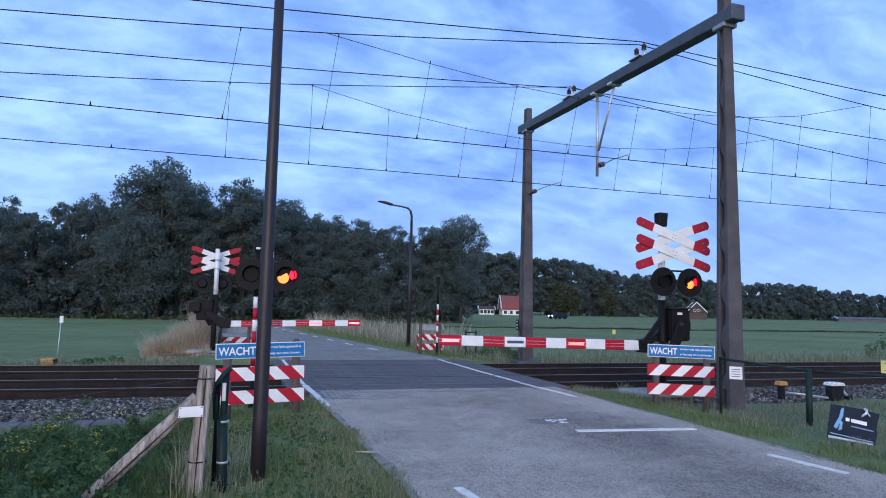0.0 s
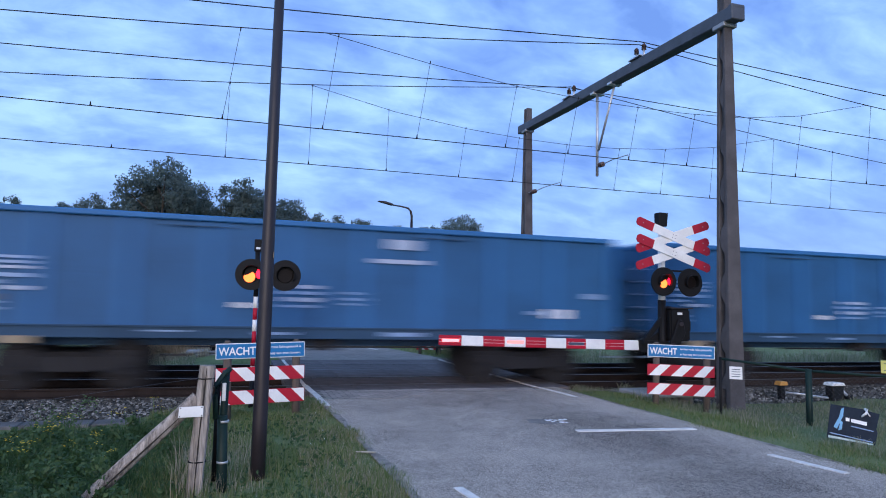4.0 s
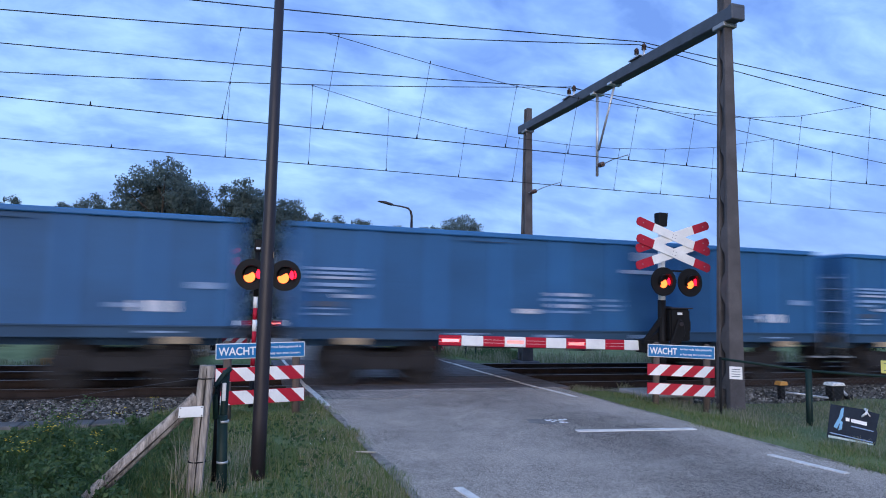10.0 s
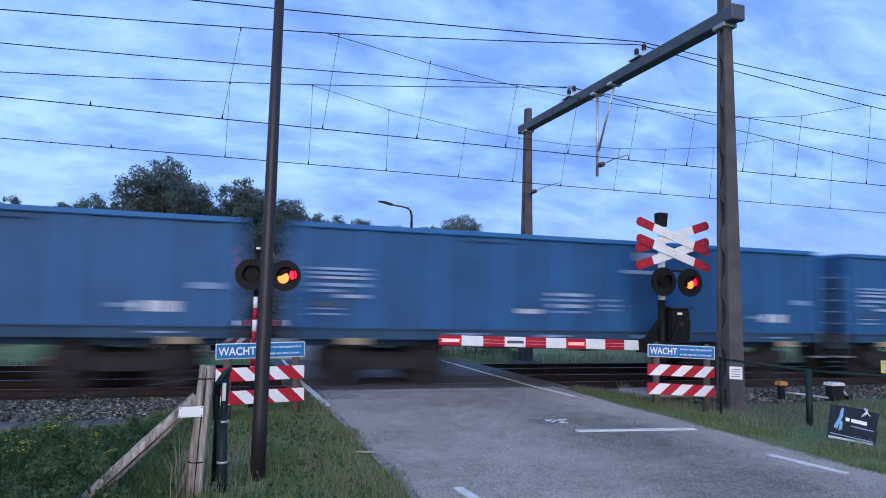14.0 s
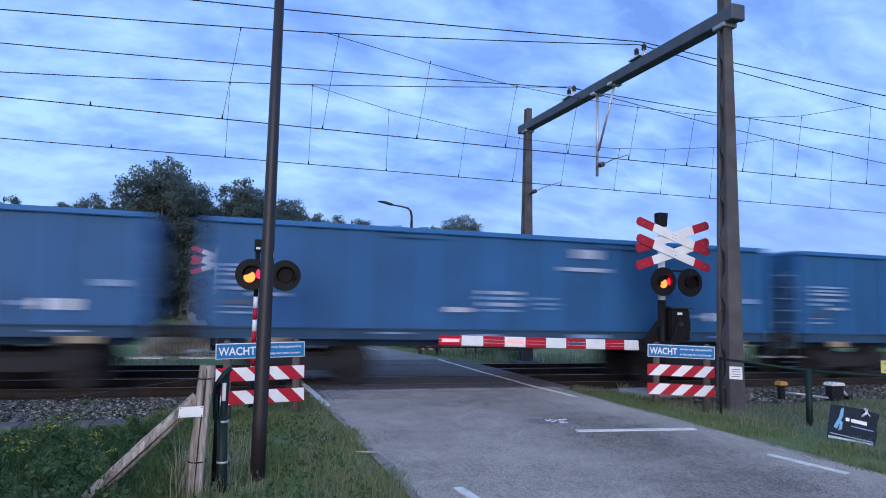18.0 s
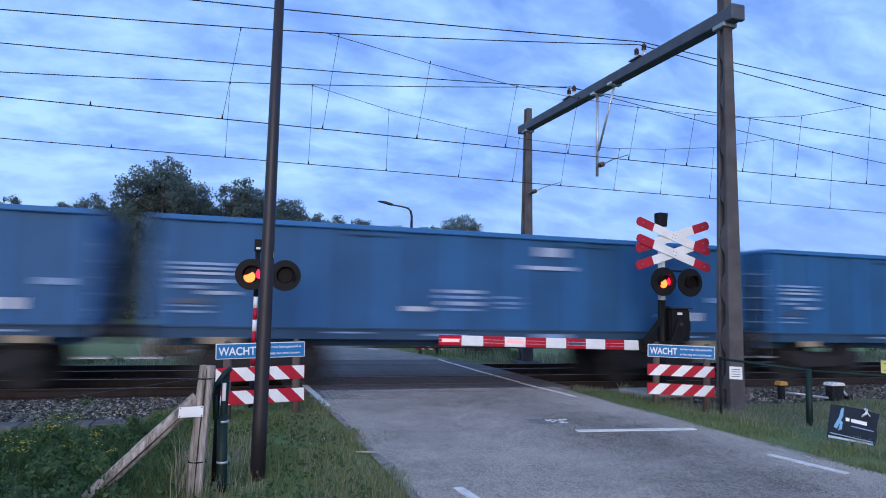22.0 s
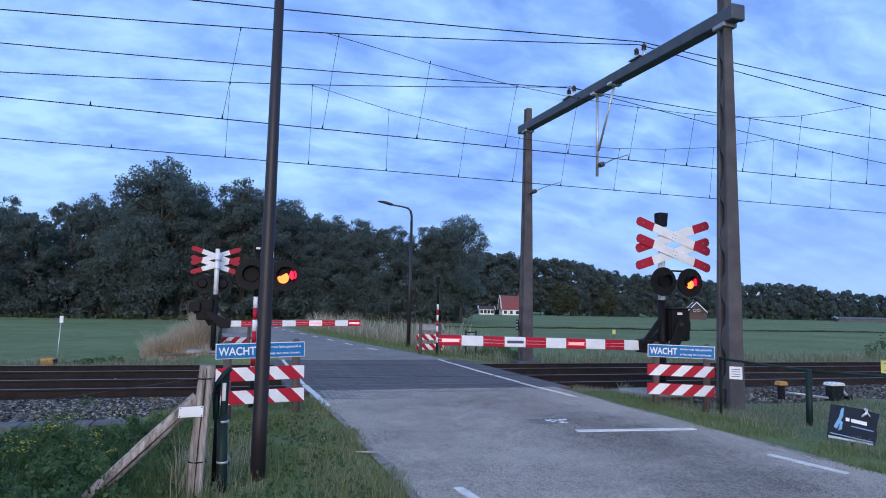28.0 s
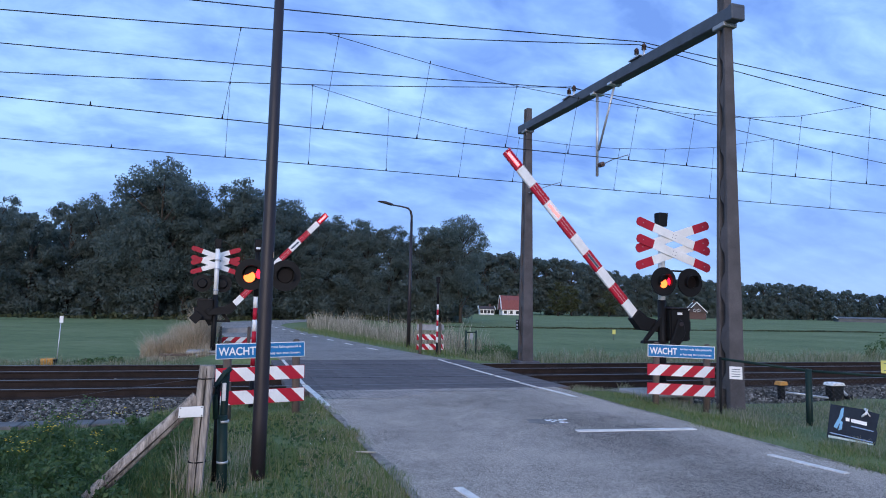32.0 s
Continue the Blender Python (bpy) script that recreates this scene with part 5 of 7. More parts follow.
    for s in (-1, 1):
        bm = bmesh.new()
        box(bm, (s * (hl + 0.25), 0, 1.02), (0.5, 0.10, 0.10))
        tube(bm, (s * (hl + 0.45), 0, 1.02), (s * (hl + 0.55), 0, 0.78), 0.035, n=8)
        part("coupling", bm, "bogie", t, "dark screw coupling")
        for y in (-hw + 0.12, hw - 0.67):
            bm = bmesh.new()
            for z in (1.45, 1.75, 2.05, 2.35, 2.65):
                tube(bm, (s * (hl + 0.08), y, z), (s * (hl + 0.08), y + 0.55, z), 0.018, n=6)
            for yy in (y, y + 0.55):
                tube(bm, (s * (hl + 0.08), yy, 1.3), (s * (hl + 0.08), yy, 2.75), 0.014, n=6)
            part("ladder", bm, "decal_soft", t, "pale blue end ladder")
        bm = bmesh.new()
        pipe(bm, [(s * (hl + 0.02), -hw + 0.06, 0.62), (s * (hl + 0.22), -hw + 0.06, 0.62), (s * (hl + 0.22), -hw + 0.06, 1.25)], 0.014, 6)
        box(bm, (s * (hl + 0.10), -hw + 0.2, 0.60), (0.28, 0.3, 0.03))
        part("step", bm, "galv", t, "pale foot step and handrail")
    # painted data panels as plain bars
    def bar(x, z, w, h, mat="decal", y=-hw):
        bm = bmesh.new()
        box(bm, (hl - x, y - 0.003 + 0.05, z), (w, 0.006, h))
        part("lettering_bar", bm, mat, t)
    side = -hw
    for x, z, w, h, mt in ((0.55, 1.95, 0.42, 0.12, "decal_soft"), (1.42, 1.55, 0.58, 0.20, "decal"), (1.95, 1.56, 0.30, 0.08, "decal_soft"),
                           (4.95, 2.90, 0.60, 0.20, "decal_mid"), (5.0, 2.55, 1.15, 0.085, "decal_mid"), (8.0, 1.60, 0.34, 0.10, "decal"),
                           (7.05, 1.98, 0.85, 0.07, "decal_mid"), (7.05, 1.86, 0.95, 0.06, "decal_soft"), (7.05, 1.73, 0.80, 0.08, "decal_mid"), (7.1, 1.60, 0.80, 0.05, "decal_soft"),
                           (5.9, 1.88, 0.45, 0.05, "decal_soft"), (5.9, 1.76, 0.50, 0.05, "decal_soft"), (5.9, 1.66, 0.45, 0.04, "decal_soft"),
                           (12.1, 2.36, 1.1, 0.05, "decal_soft"), (12.1, 2.27, 1.1, 0.05, "decal_soft"), (12.1, 2.18, 1.0, 0.05, "decal_mid"), (12.1, 2.04, 1.05, 0.07, "decal_soft"),
                           (12.35, 1.92, 0.55, 0.06, "decal_soft"), (11.85, 1.82, 0.50, 0.07, "decal_mid"), (12.35, 1.66, 0.5, 0.10, "decal_dark"), (12.35, 1.57, 0.5, 0.03, "decal_soft"), (12.35, 1.46, 0.55, 0.04, "decal_soft")):
        bar(x, z, w, h, mt, side - 0.05)
    for x, z, w, h, mt in ((1.3, 1.08, 0.55, 0.035, "decal_soft"), (4.9, 1.07, 0.8, 0.08, "decal_soft"), (11.8, 0.93, 0.45, 0.13, "tan"), (7.4, 1.07, 0.6, 0.05, "decal_soft"), (9.4, 1.10, 0.7, 0.03, "decal_soft"), (1.0, 0.93, 0.45, 0.13, "tan")):
        bar(x, z, w, h, mt, side + 0.012 - 0.05)
    return t


M["decal_soft"] = surf("decal_soft", (0.20, 0.32, 0.52), 0.5, var=0.25, scale=5, fine=50, bump=0.0)


def train():
    first = wagon()
    for k in range(WAGONS):
        w = first if k == 0 else copy_thing(first, pose(0, NEAR_T, 0))
        TRAIN.append((w, LOCO_BODY + 1.15 + 6.50 + k * WAGON_L))


def engine():
    t = thing("locomotive", pose(0, 0, 0), "electric locomotive in dark grey, turquoise and white, rolling", "locomotive")
    hl, hw = LOCO_BODY / 2, 1.42
    X = lambda s: hl - s                       # from the distance behind the cab line
    nose = 0.42                                # each end reaches this far beyond it
    # body shell: sloping ends
    bm = bmesh.new()
    e = hl + nose
    out = [(e, 1.10), (e, 1.62), (e - 0.10, 2.60), (e - 0.46, 3.42), (e - 0.85, 3.62), (-e + 0.85, 3.62), (-e + 0.46, 3.42), (-e + 0.10, 2.60), (-e, 1.62), (-e, 1.10)]
    slab(bm, out, -hw, hw)
    part("body", soften(bm, 0.05, 2), "loco_dark", t, "dark blue-grey body shell")
    bm = bmesh.new()
    slab(bm, [(-1.30, 3.55), (1.30, 3.55), (0.95, 3.86), (-0.95, 3.86)], -hl + 0.5, hl - 0.5, pose(0, 0, 0, 0, 0, 90))
    part("roof", soften(bm, 0.04), "loco_grey", t, "grey rounded roof")
    bm = bmesh.new()
    slab(bm, [(-e, 1.16), (e, 1.16), (e, 1.56), (-e, 1.56)], -hw - 0.02, hw + 0.02)
    part("skirt", soften(bm, 0.02), "loco_grey", t, "grey lower frame")

    def paint(name, pts, mat, lift, label):
        for s in (-1, 1):
            bm = bmesh.new()
            slab(bm, [(X(a), z) for a, z in pts], s * (hw - 0.01), s * (hw + lift))
            part(name, bm, mat, t, label)
    for mir in (0, 1):
        f = (lambda a: a) if not mir else (lambda a: LOCO_BODY - a)
        F = lambda pts: [(f(a), z) for a, z in pts]
        paint("white_flash", F([(2.42, 3.36), (3.95, 3.36), (3.95, 2.20), (4.77, 2.20), (5.2, 1.62), (3.5, 1.62), (2.87, 2.64)]), "loco_white", 0.006, "white slanting flash")
        paint("teal_flash", F([(1.43, 2.64), (2.86, 2.64), (2.2, 1.62), (0.76, 1.62)]), "loco_teal", 0.010, "turquoise slanting panel")
        paint("cab_window", F([(0.80, 3.22), (1.65, 3.22), (1.75, 2.75), (0.66, 2.75)]), "loco_glass", 0.004, "dark cab side window")
    paint("teal_band", [(4.77, 2.20), (LOCO_BODY - 4.77, 2.20), (LOCO_BODY - 5.2, 1.62), (5.2, 1.62)], "loco_teal", 0.008, "turquoise lower band")
    paint("white_line", [(-nose + 0.02, 1.625), (LOCO_BODY + nose - 0.02, 1.625), (LOCO_BODY + nose - 0.02, 1.56), (-nose + 0.02, 1.56)], "loco_white", 0.026, "white line")
    paint("blue_stripe", [(1.0, 3.46), (LOCO_BODY - 1.0, 3.46), (LOCO_BODY - 0.8, 3.38), (0.8, 3.38)], "loco_stripe", 0.006, "light blue stripe")
    paint("white_stripe", [(1.0, 3.53), (LOCO_BODY - 1.0, 3.53), (LOCO_BODY - 1.0, 3.47), (1.0, 3.47)], "loco_white", 0.007, "white stripe under the roof")
    paint("grille_panel", [(4.0, 3.30), (LOCO_BODY - 4.0, 3.30), (LOCO_BODY - 4.0, 2.27), (4.0, 2.27)], "loco_panel", 0.012, "dark grille panel")
    # name along the turquoise band as plain bars
    for a, b, z, h in ((6.8, 8.0, 1.85, 0.17), (8.1, 9.5, 1.86, 0.18)):
        paint("lettering_bar", [(a, z), (b, z), (b, z + h), (a, z + h)], "loco_white", 0.014, "pale lettering bar")
    # end windows, buffer beams, lamps
    for s in (-1, 1):
        bm = bmesh.new()
        v = [(s * (e - 0.14), y, 2.68) for y in (-1.2, 1.2)] + [(s * (e - 0.44), y, 3.36) for y in (1.15, -1.15)]
        vs = [bm.verts.new((p[0] + s * 0.03, p[1], p[2])) for p in v] + [bm.verts.new((p[0] - s * 0.05, p[1], p[2])) for p in v]
        for q in ((0, 1, 2, 3), (7, 6, 5, 4), (0, 4, 5, 1), (1, 5, 6, 2), (2, 6, 7, 3), (3, 7, 4, 0)):
            bm.faces.new([vs[i] for i in q])
        part("windscreen", bm, "loco_glass", t, "dark windscreen")
        bm = bmesh.new()
        box(bm, (s * (e - 0.02), 0, 1.05), (0.16, 2.7, 0.36))
        box(bm, (s * (e - 0.30), 0, 0.60), (0.5, 2.5, 0.60))
        part("buffer_beam", soften(bm, 0.02), "loco_grey", t)
        for y in (-0.95, 0.95):
            bm = bmesh.new()
            tube(bm, (s * (e - 0.03), y, 1.85), (s * (e + 0.01), y, 1.85), 0.11, n=16)
            part("head_lamp", bm, "white", t, "pale head lamp glass")
        bm = bmesh.new()
        pipe(bm, [(s * (hl - 0.55), -1.3, 3.55), (s * (hl - 0.50), -1.3, 3.75), (s * (hl - 0.35), -1.3, 3.78), (s * (hl - 0.30), -1.3, 3.45)], 0.018, 6)
        part("hand_rail", bm, "wire", t)
        bm = bmesh.new()
        box(bm, (s * (hl - 1.6), 0, 3.95), (1.1, 1.6, 0.16))
        part("horn_cover", soften(bm, 0.04), "loco_grey", t)
        bm = bmesh.new()
        for z in (0.55, 0.85):
            box(bm, (s * (hl - 1.1), -1.35, z), (0.42, 0.14, 0.04))
        part("cab_steps", bm, "bogie", t)
    buffers(t, ((e - 0.30, 1), (-e + 0.30, -1)))
    # roof equipment
    bm = bmesh.new()
    slab(bm, [(X(7.0), 3.84), (X(10.9), 3.84), (X(10.75), 4.18), (X(7.15), 4.18)], -0.85, 0.85)
    part("resistor_box", soften(bm, 0.03), "loco_dark", t, "dark roof resistor box")
    for k in range(14):
        bm = bmesh.new()
        box(bm, (X(7.2 + k * 0.27), -0.86, 4.02), (0.20, 0.03, 0.22))
        part("vent", bm, "bogie", t)
    bm = bmesh.new()
    for y in (-0.5, 0.5):
        tube(bm, (X(2.0), y, 4.02), (X(14.6), y, 4.02), 0.018, n=6)
        for a in (3.8, 5.6, 11.4, 12.0, 14.4):
            tube(bm, (X(a), y, 3.84), (X(a), y, 4.04), 0.04, 0.03, 8)
    part("roof_line", bm, "wire", t, "roof cables on insulators")

    def pantograph(a, raised):
        p = thing("pantograph", pose(0, 0, 0), "", "")
        p.parent = t
        p.location = (X(a), 0, 3.92)
        for key in ("category",):
            if key in p:
                del p[key]
        bm = bmesh.new()
        for y in (-0.55, 0.55):
            tube(bm, (-0.75, y, 0.12), (0.75, y, 0.12), 0.06, n=8)
            for x in (-0.6, 0.6):
                tube(bm, (x, y, -0.10), (x, y, 0.10), 0.07, 0.05, 10)
        for x in (-0.7, 0.0, 0.7):
            tube(bm, (x, -0.55, 0.10), (x, 0.55, 0.10), 0.03, n=8)
        part("base_frame", bm, "bogie", p, "dark pantograph base frame")
        foot = (-0.25, 0, 0.14)
        knee, head = ((1.25, 0, 0.98), (-0.10, 0, 1.62)) if raised else ((1.15, 0, 0.25), (-0.35, 0, 0.33))
        bm = bmesh.new()
        tube(bm, foot, knee, 0.085, 0.07, 10)
        part("lower_arm", bm, "bogie", p)
        bm = bmesh.new()
        for s in (-1, 1):
            tube(bm, knee, (head[0], s * 0.35, head[2] - 0.06), 0.045, 0.035, 8)
        part("upper_arm", bm, "bogie", p)
        bm = bmesh.new()
        for x in (-0.22, 0.22):
            pipe(bm, [(head[0] + x, -0.95, head[2] - 0.22), (head[0] + x, -0.75, head[2] - 0.03), (head[0] + x, -0.5, head[2]), (head[0] + x, 0.5, head[2]), (head[0] + x, 0.75, head[2] - 0.03), (head[0] + x, 0.95, head[2] - 0.22)], 0.05, 6)
        for y in (-0.45, 0.45):
            tube(bm, (head[0] - 0.22, y, head[2] - 0.03), (head[0] + 0.22, y, head[2] - 0.03), 0.02, n=6)
        part("contact_head", bm, "bogie", p, "dark contact strips")
    pantograph(12.9, True)
    pantograph(2.9, False)
    for a in (3.9, LOCO_BODY - 3.9):
        bogie(t, X(a))
    bm = bmesh.new()
    box(bm, (0, 0, 0.70), (5.0, 2.5, 0.85))
    part("transformer_case", soften(bm, 0.05), "bogie", t, "dark equipment case under the frame")
    for s in (-1, 1):
        for x in (X(3.9), X(LOCO_BODY - 3.9)):
            bm = bmesh.new()
            slab(bm, [(x - 2.1, 1.14), (x + 2.1, 1.14), (x + 2.0, 0.62), (x + 0.4, 0.36), (x - 0.4, 0.36), (x - 2.0, 0.62)], s * 1.16, s * 1.26)
            part("bogie_cover", soften(bm, 0.03), "bogie", t, "dark bogie side frame")
            for w in (-1.15, 1.15):
                bm = bmesh.new()
                tube(bm, (x + w, s * 1.24, 0.55), (x + w, s * 1.34, 0.55), 0.17, 0.15, 16)
                part("axle_box", bm, "bogie", t)
    TRAIN.append((t, hl))


engine()
train()


# ---------------------------------------------------------------- trees
def leaf_quads(rng, P, normal, leaf, jitter=0.55):
    """Diamond leaves at P that face roughly along the normals."""
    n = len(P)
    w = normal + rng.normal(0, jitter, (n, 3))
    w /= np.linalg.norm(w, axis=1)[:, None]
    u = np.cross(w, rng.normal(size=(n, 3)))
    u /= np.linalg.norm(u, axis=1)[:, None]
    v = np.cross(w, u)
    s = rng.uniform(0.55, 1.2, n)[:, None] * leaf
    V = np.stack([P - u * s, P - v * s * 0.6, P + u * s, P + v * s * 0.6], 1).reshape(-1, 3)
    return V, np.arange(4 * n).reshape(n, 4)


def tree_meshes(seed, h, width, low, lobes, leaves, leaf):
    """A trunk with limbs to each lobe of the crown; the lobes carry leaf clumps with gaps between; h metres high."""
    rng = np.random.default_rng(seed)
    bm = bmesh.new()
    pipe(bm, [(0, 0, -0.4), (0.05, 0, h * 0.2), (0.1, 0.05, h * 0.45), (0.0, 0.1, h * 0.72)], [h * 0.022, h * 0.018, h * 0.012, h * 0.004], 8)
    clumps = []
    for k in range(lobes):
        u = (k + rng.uniform(0, 1)) / lobes
        a = k * 2.4 + rng.uniform(-0.5, 0.5)
        prof = np.sin(np.pi * (0.13 + 0.79 * u) ** 0.85) ** 0.65
        r = width * prof * rng.uniform(0.45, 0.85)
        big = width * rng.uniform(0.34, 0.50) * (1.1 - 0.35 * u)
        c = np.array((r * np.cos(a), r * np.sin(a), (low + (1 - low) * u) * h * 0.93))
        z0 = max(h * 0.12, c[2] - 0.28 * h * rng.uniform(0.4, 1))
        pipe(bm, [(0.05, 0.03, z0), (c[0] * 0.5, c[1] * 0.5, (z0 + c[2]) / 2 + 0.3), tuple(c)], [h * 0.008, h * 0.005, h * 0.002], 5)
        for j in range(11):
            d = rng.normal(size=3) + np.array((0, 0, 0.35))
            d /= np.linalg.norm(d)
            clumps.append((*(c + d * big * rng.uniform(0.5, 1.0) * np.array((1, 1, 0.8))), big * rng.uniform(0.24, 0.50)))
    trunk = mesh_of("trunk", bm, "bark")
    C = np.array(clumps)
    share_of = (C[:, 3] / C[:, 3].mean()) ** 2
    idx = np.repeat(np.arange(len(C)), np.maximum(12, leaves * share_of).astype(int))
    d = rng.normal(size=(len(idx), 3)) + np.array((0, 0, 0.25))
    d /= np.linalg.norm(d, axis=1)[:, None]
    P = C[idx, :3] + d * (C[idx, 3] * rng.uniform(0.45, 1.3, len(idx)))[:, None] * np.array([1.1, 1.1, 0.8])
    P[:, 2] = np.maximum(P[:, 2], 0.15)
    V, F = leaf_quads(rng, P, d, leaf)
    return trunk, V, F


def crowns(seed, h, width, low, lobes, leaves, leaf, mat):
    trunk, V, F = tree_meshes(seed, h, width, low, lobes, leaves, leaf)
    return trunk, from_arrays("crown", V, F, mat), h


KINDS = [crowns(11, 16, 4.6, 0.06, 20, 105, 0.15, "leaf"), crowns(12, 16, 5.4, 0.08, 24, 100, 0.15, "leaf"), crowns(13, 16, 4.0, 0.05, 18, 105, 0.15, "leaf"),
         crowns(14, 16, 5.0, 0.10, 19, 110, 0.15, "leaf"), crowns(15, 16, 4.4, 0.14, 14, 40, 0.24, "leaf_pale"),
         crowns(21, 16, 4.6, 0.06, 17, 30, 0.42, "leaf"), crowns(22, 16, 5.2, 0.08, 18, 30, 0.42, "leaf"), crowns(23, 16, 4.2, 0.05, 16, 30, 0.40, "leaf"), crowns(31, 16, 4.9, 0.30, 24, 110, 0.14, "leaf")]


def plant(x, y, h, kind, turn, spread=1.0, label="dark leafy tree at the edge of a wood"):
    trunk, crown, h0 = KINDS[kind]
    s = h / h0
    t = thing("tree", Matrix.Translation((x, y, -0.36)) @ Matrix.Rotation(turn, 4, "Z") @ Matrix.Diagonal((s * spread, s * spread, s, 1)), label, "tree", "trees of the wood")
    share("trunk", trunk, t)
    share("crown", crown, t)


def woods():
    rng = random.Random(4)
    # skyline of the near wood, at its front edge
    xs = [-75, -40, -25.4, -22, -17, -14.2, -11.9, -8.5, -5.9, -3.3, 0.6, 3.3, 6, 9.5, 13.1, 15.3, 18.2, 23.5, 25.9, 29, 32.3]
    hs = [13.0, 13.5, 12.8, 12.1, 13.1, 14.0, 14.8, 17.0, 16.2, 14.4, 16.2, 15.9, 15.1, 14.1, 12.9, 13.2, 12.5, 11.5, 12.4, 13.7, 12.0]
    top = lambda x: float(np.interp(x, xs, hs))
    x = -72.0
    while x < 27:
        y = 82 + rng.uniform(-2, 2)
        plant(x * y / 82, y, top(x) * y / 82 * rng.uniform(0.94, 1.02) + 0.3, rng.randrange(4), rng.uniform(0, 6.3))
        x += rng.uniform(2.6, 3.8)
    x = -75.0
    while x < 26:
        y = 92 + rng.uniform(-3, 3)
        plant(x * y / 82, y, top(x) * y / 82 * rng.uniform(0.82, 0.95), 5 + rng.randrange(3), rng.uniform(0, 6.3))
        x += rng.uniform(3.2, 4.8)
    # the tall oak and the free-standing crowns
    plant(-8.6, 79, 18.0, 8, 0.4, 0.95, "tall oak rising over the wood")
    plant(0.5, 80, 16.3, 0, 2.4, 1.0, "broad dark tree at the wood's edge")
    plant(27.4, 80, 14.0, 8, 1.4, 0.88, "round leafy tree by the far road")
    plant(25.8, 84, 12.9, 1, 3.4, 0.75, "round leafy tree by the far road")
    plant(27.4, 85, 8.0, 6, 0.9, 1.0, "low dark tree by the far road")
    plant(24.6, 83, 9.0, 5, 2.9, 1.0, "low dark tree by the far road")
    # woods across the field
    xs2 = [40, 48.5, 58, 64.7, 71.3, 76.6, 90.6, 108.6, 129.6, 132.9, 138, 145, 170, 240]
    hs2 = [12.4, 12.4, 12, 12.2, 9.9, 9.2, 8.8, 8.1, 8.4, 6.2, 7.7, 6.3, 7, 7]
    x = 42.0
    while x < 190:
        for y0, k in ((216, 1.0), (236, 0.95)):
            y = y0 + rng.uniform(-3, 3)
            hh = float(np.interp(x, xs2, hs2)) * y / 120 * k * rng.uniform(0.93, 1.03) + 0.4
            plant(x * y / 120, y, hh, 5 + rng.randrange(3), rng.uniform(0, 6.3), rng.uniform(0.85, 1.15), "dark tree of the wood across the field")
        x += rng.uniform(2.6, 3.9)
    for x, y, h in ((98, 190, 11.0), (104, 192, 10), (119, 194, 9.5)):
        plant(x, y, h, 4, x, 1.3, "paler shrubby tree before the wood")


woods()


def leaf_mass(name, label, n, xr, yr, zr, leaf, mat, seed, fn=None, per=60):
    """Shrubby growth: leaves on many small domes, larger ones lower down."""
    rng = np.random.default_rng(seed)
    m = max(8, n // per)
    C = np.stack([rng.uniform(*xr, m), rng.uniform(*yr, m), rng.uniform(*zr, m)], -1)
    if fn is not None:
        C[:, 2] *= fn(C[:, 0], C[:, 1])
    idx = rng.integers(0, m, n)
    d = rng.normal(size=(n, 3)) + np.array((0, 0, 0.5))
    d /= np.linalg.norm(d, axis=1)[:, None]
    r = np.minimum((zr[1] - zr[0]) * 0.28, 1.1) * rng.uniform(0.5, 1.3, m)
    P = C[idx] + d * (r[idx] * rng.uniform(0.5, 1.1, n))[:, None]
    P[:, 2] = np.maximum(P[:, 2], 0.01) + ground_height(P[:, 0], P[:, 1])
    V, F = leaf_quads(rng, P, d, leaf)
    tagged(new(name, from_arrays(name, V, F, mat)), label, "shrubs", kind="stuff")


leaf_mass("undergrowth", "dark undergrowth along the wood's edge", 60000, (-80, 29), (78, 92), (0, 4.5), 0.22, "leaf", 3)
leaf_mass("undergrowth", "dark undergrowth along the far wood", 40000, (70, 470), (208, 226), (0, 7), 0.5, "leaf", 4)


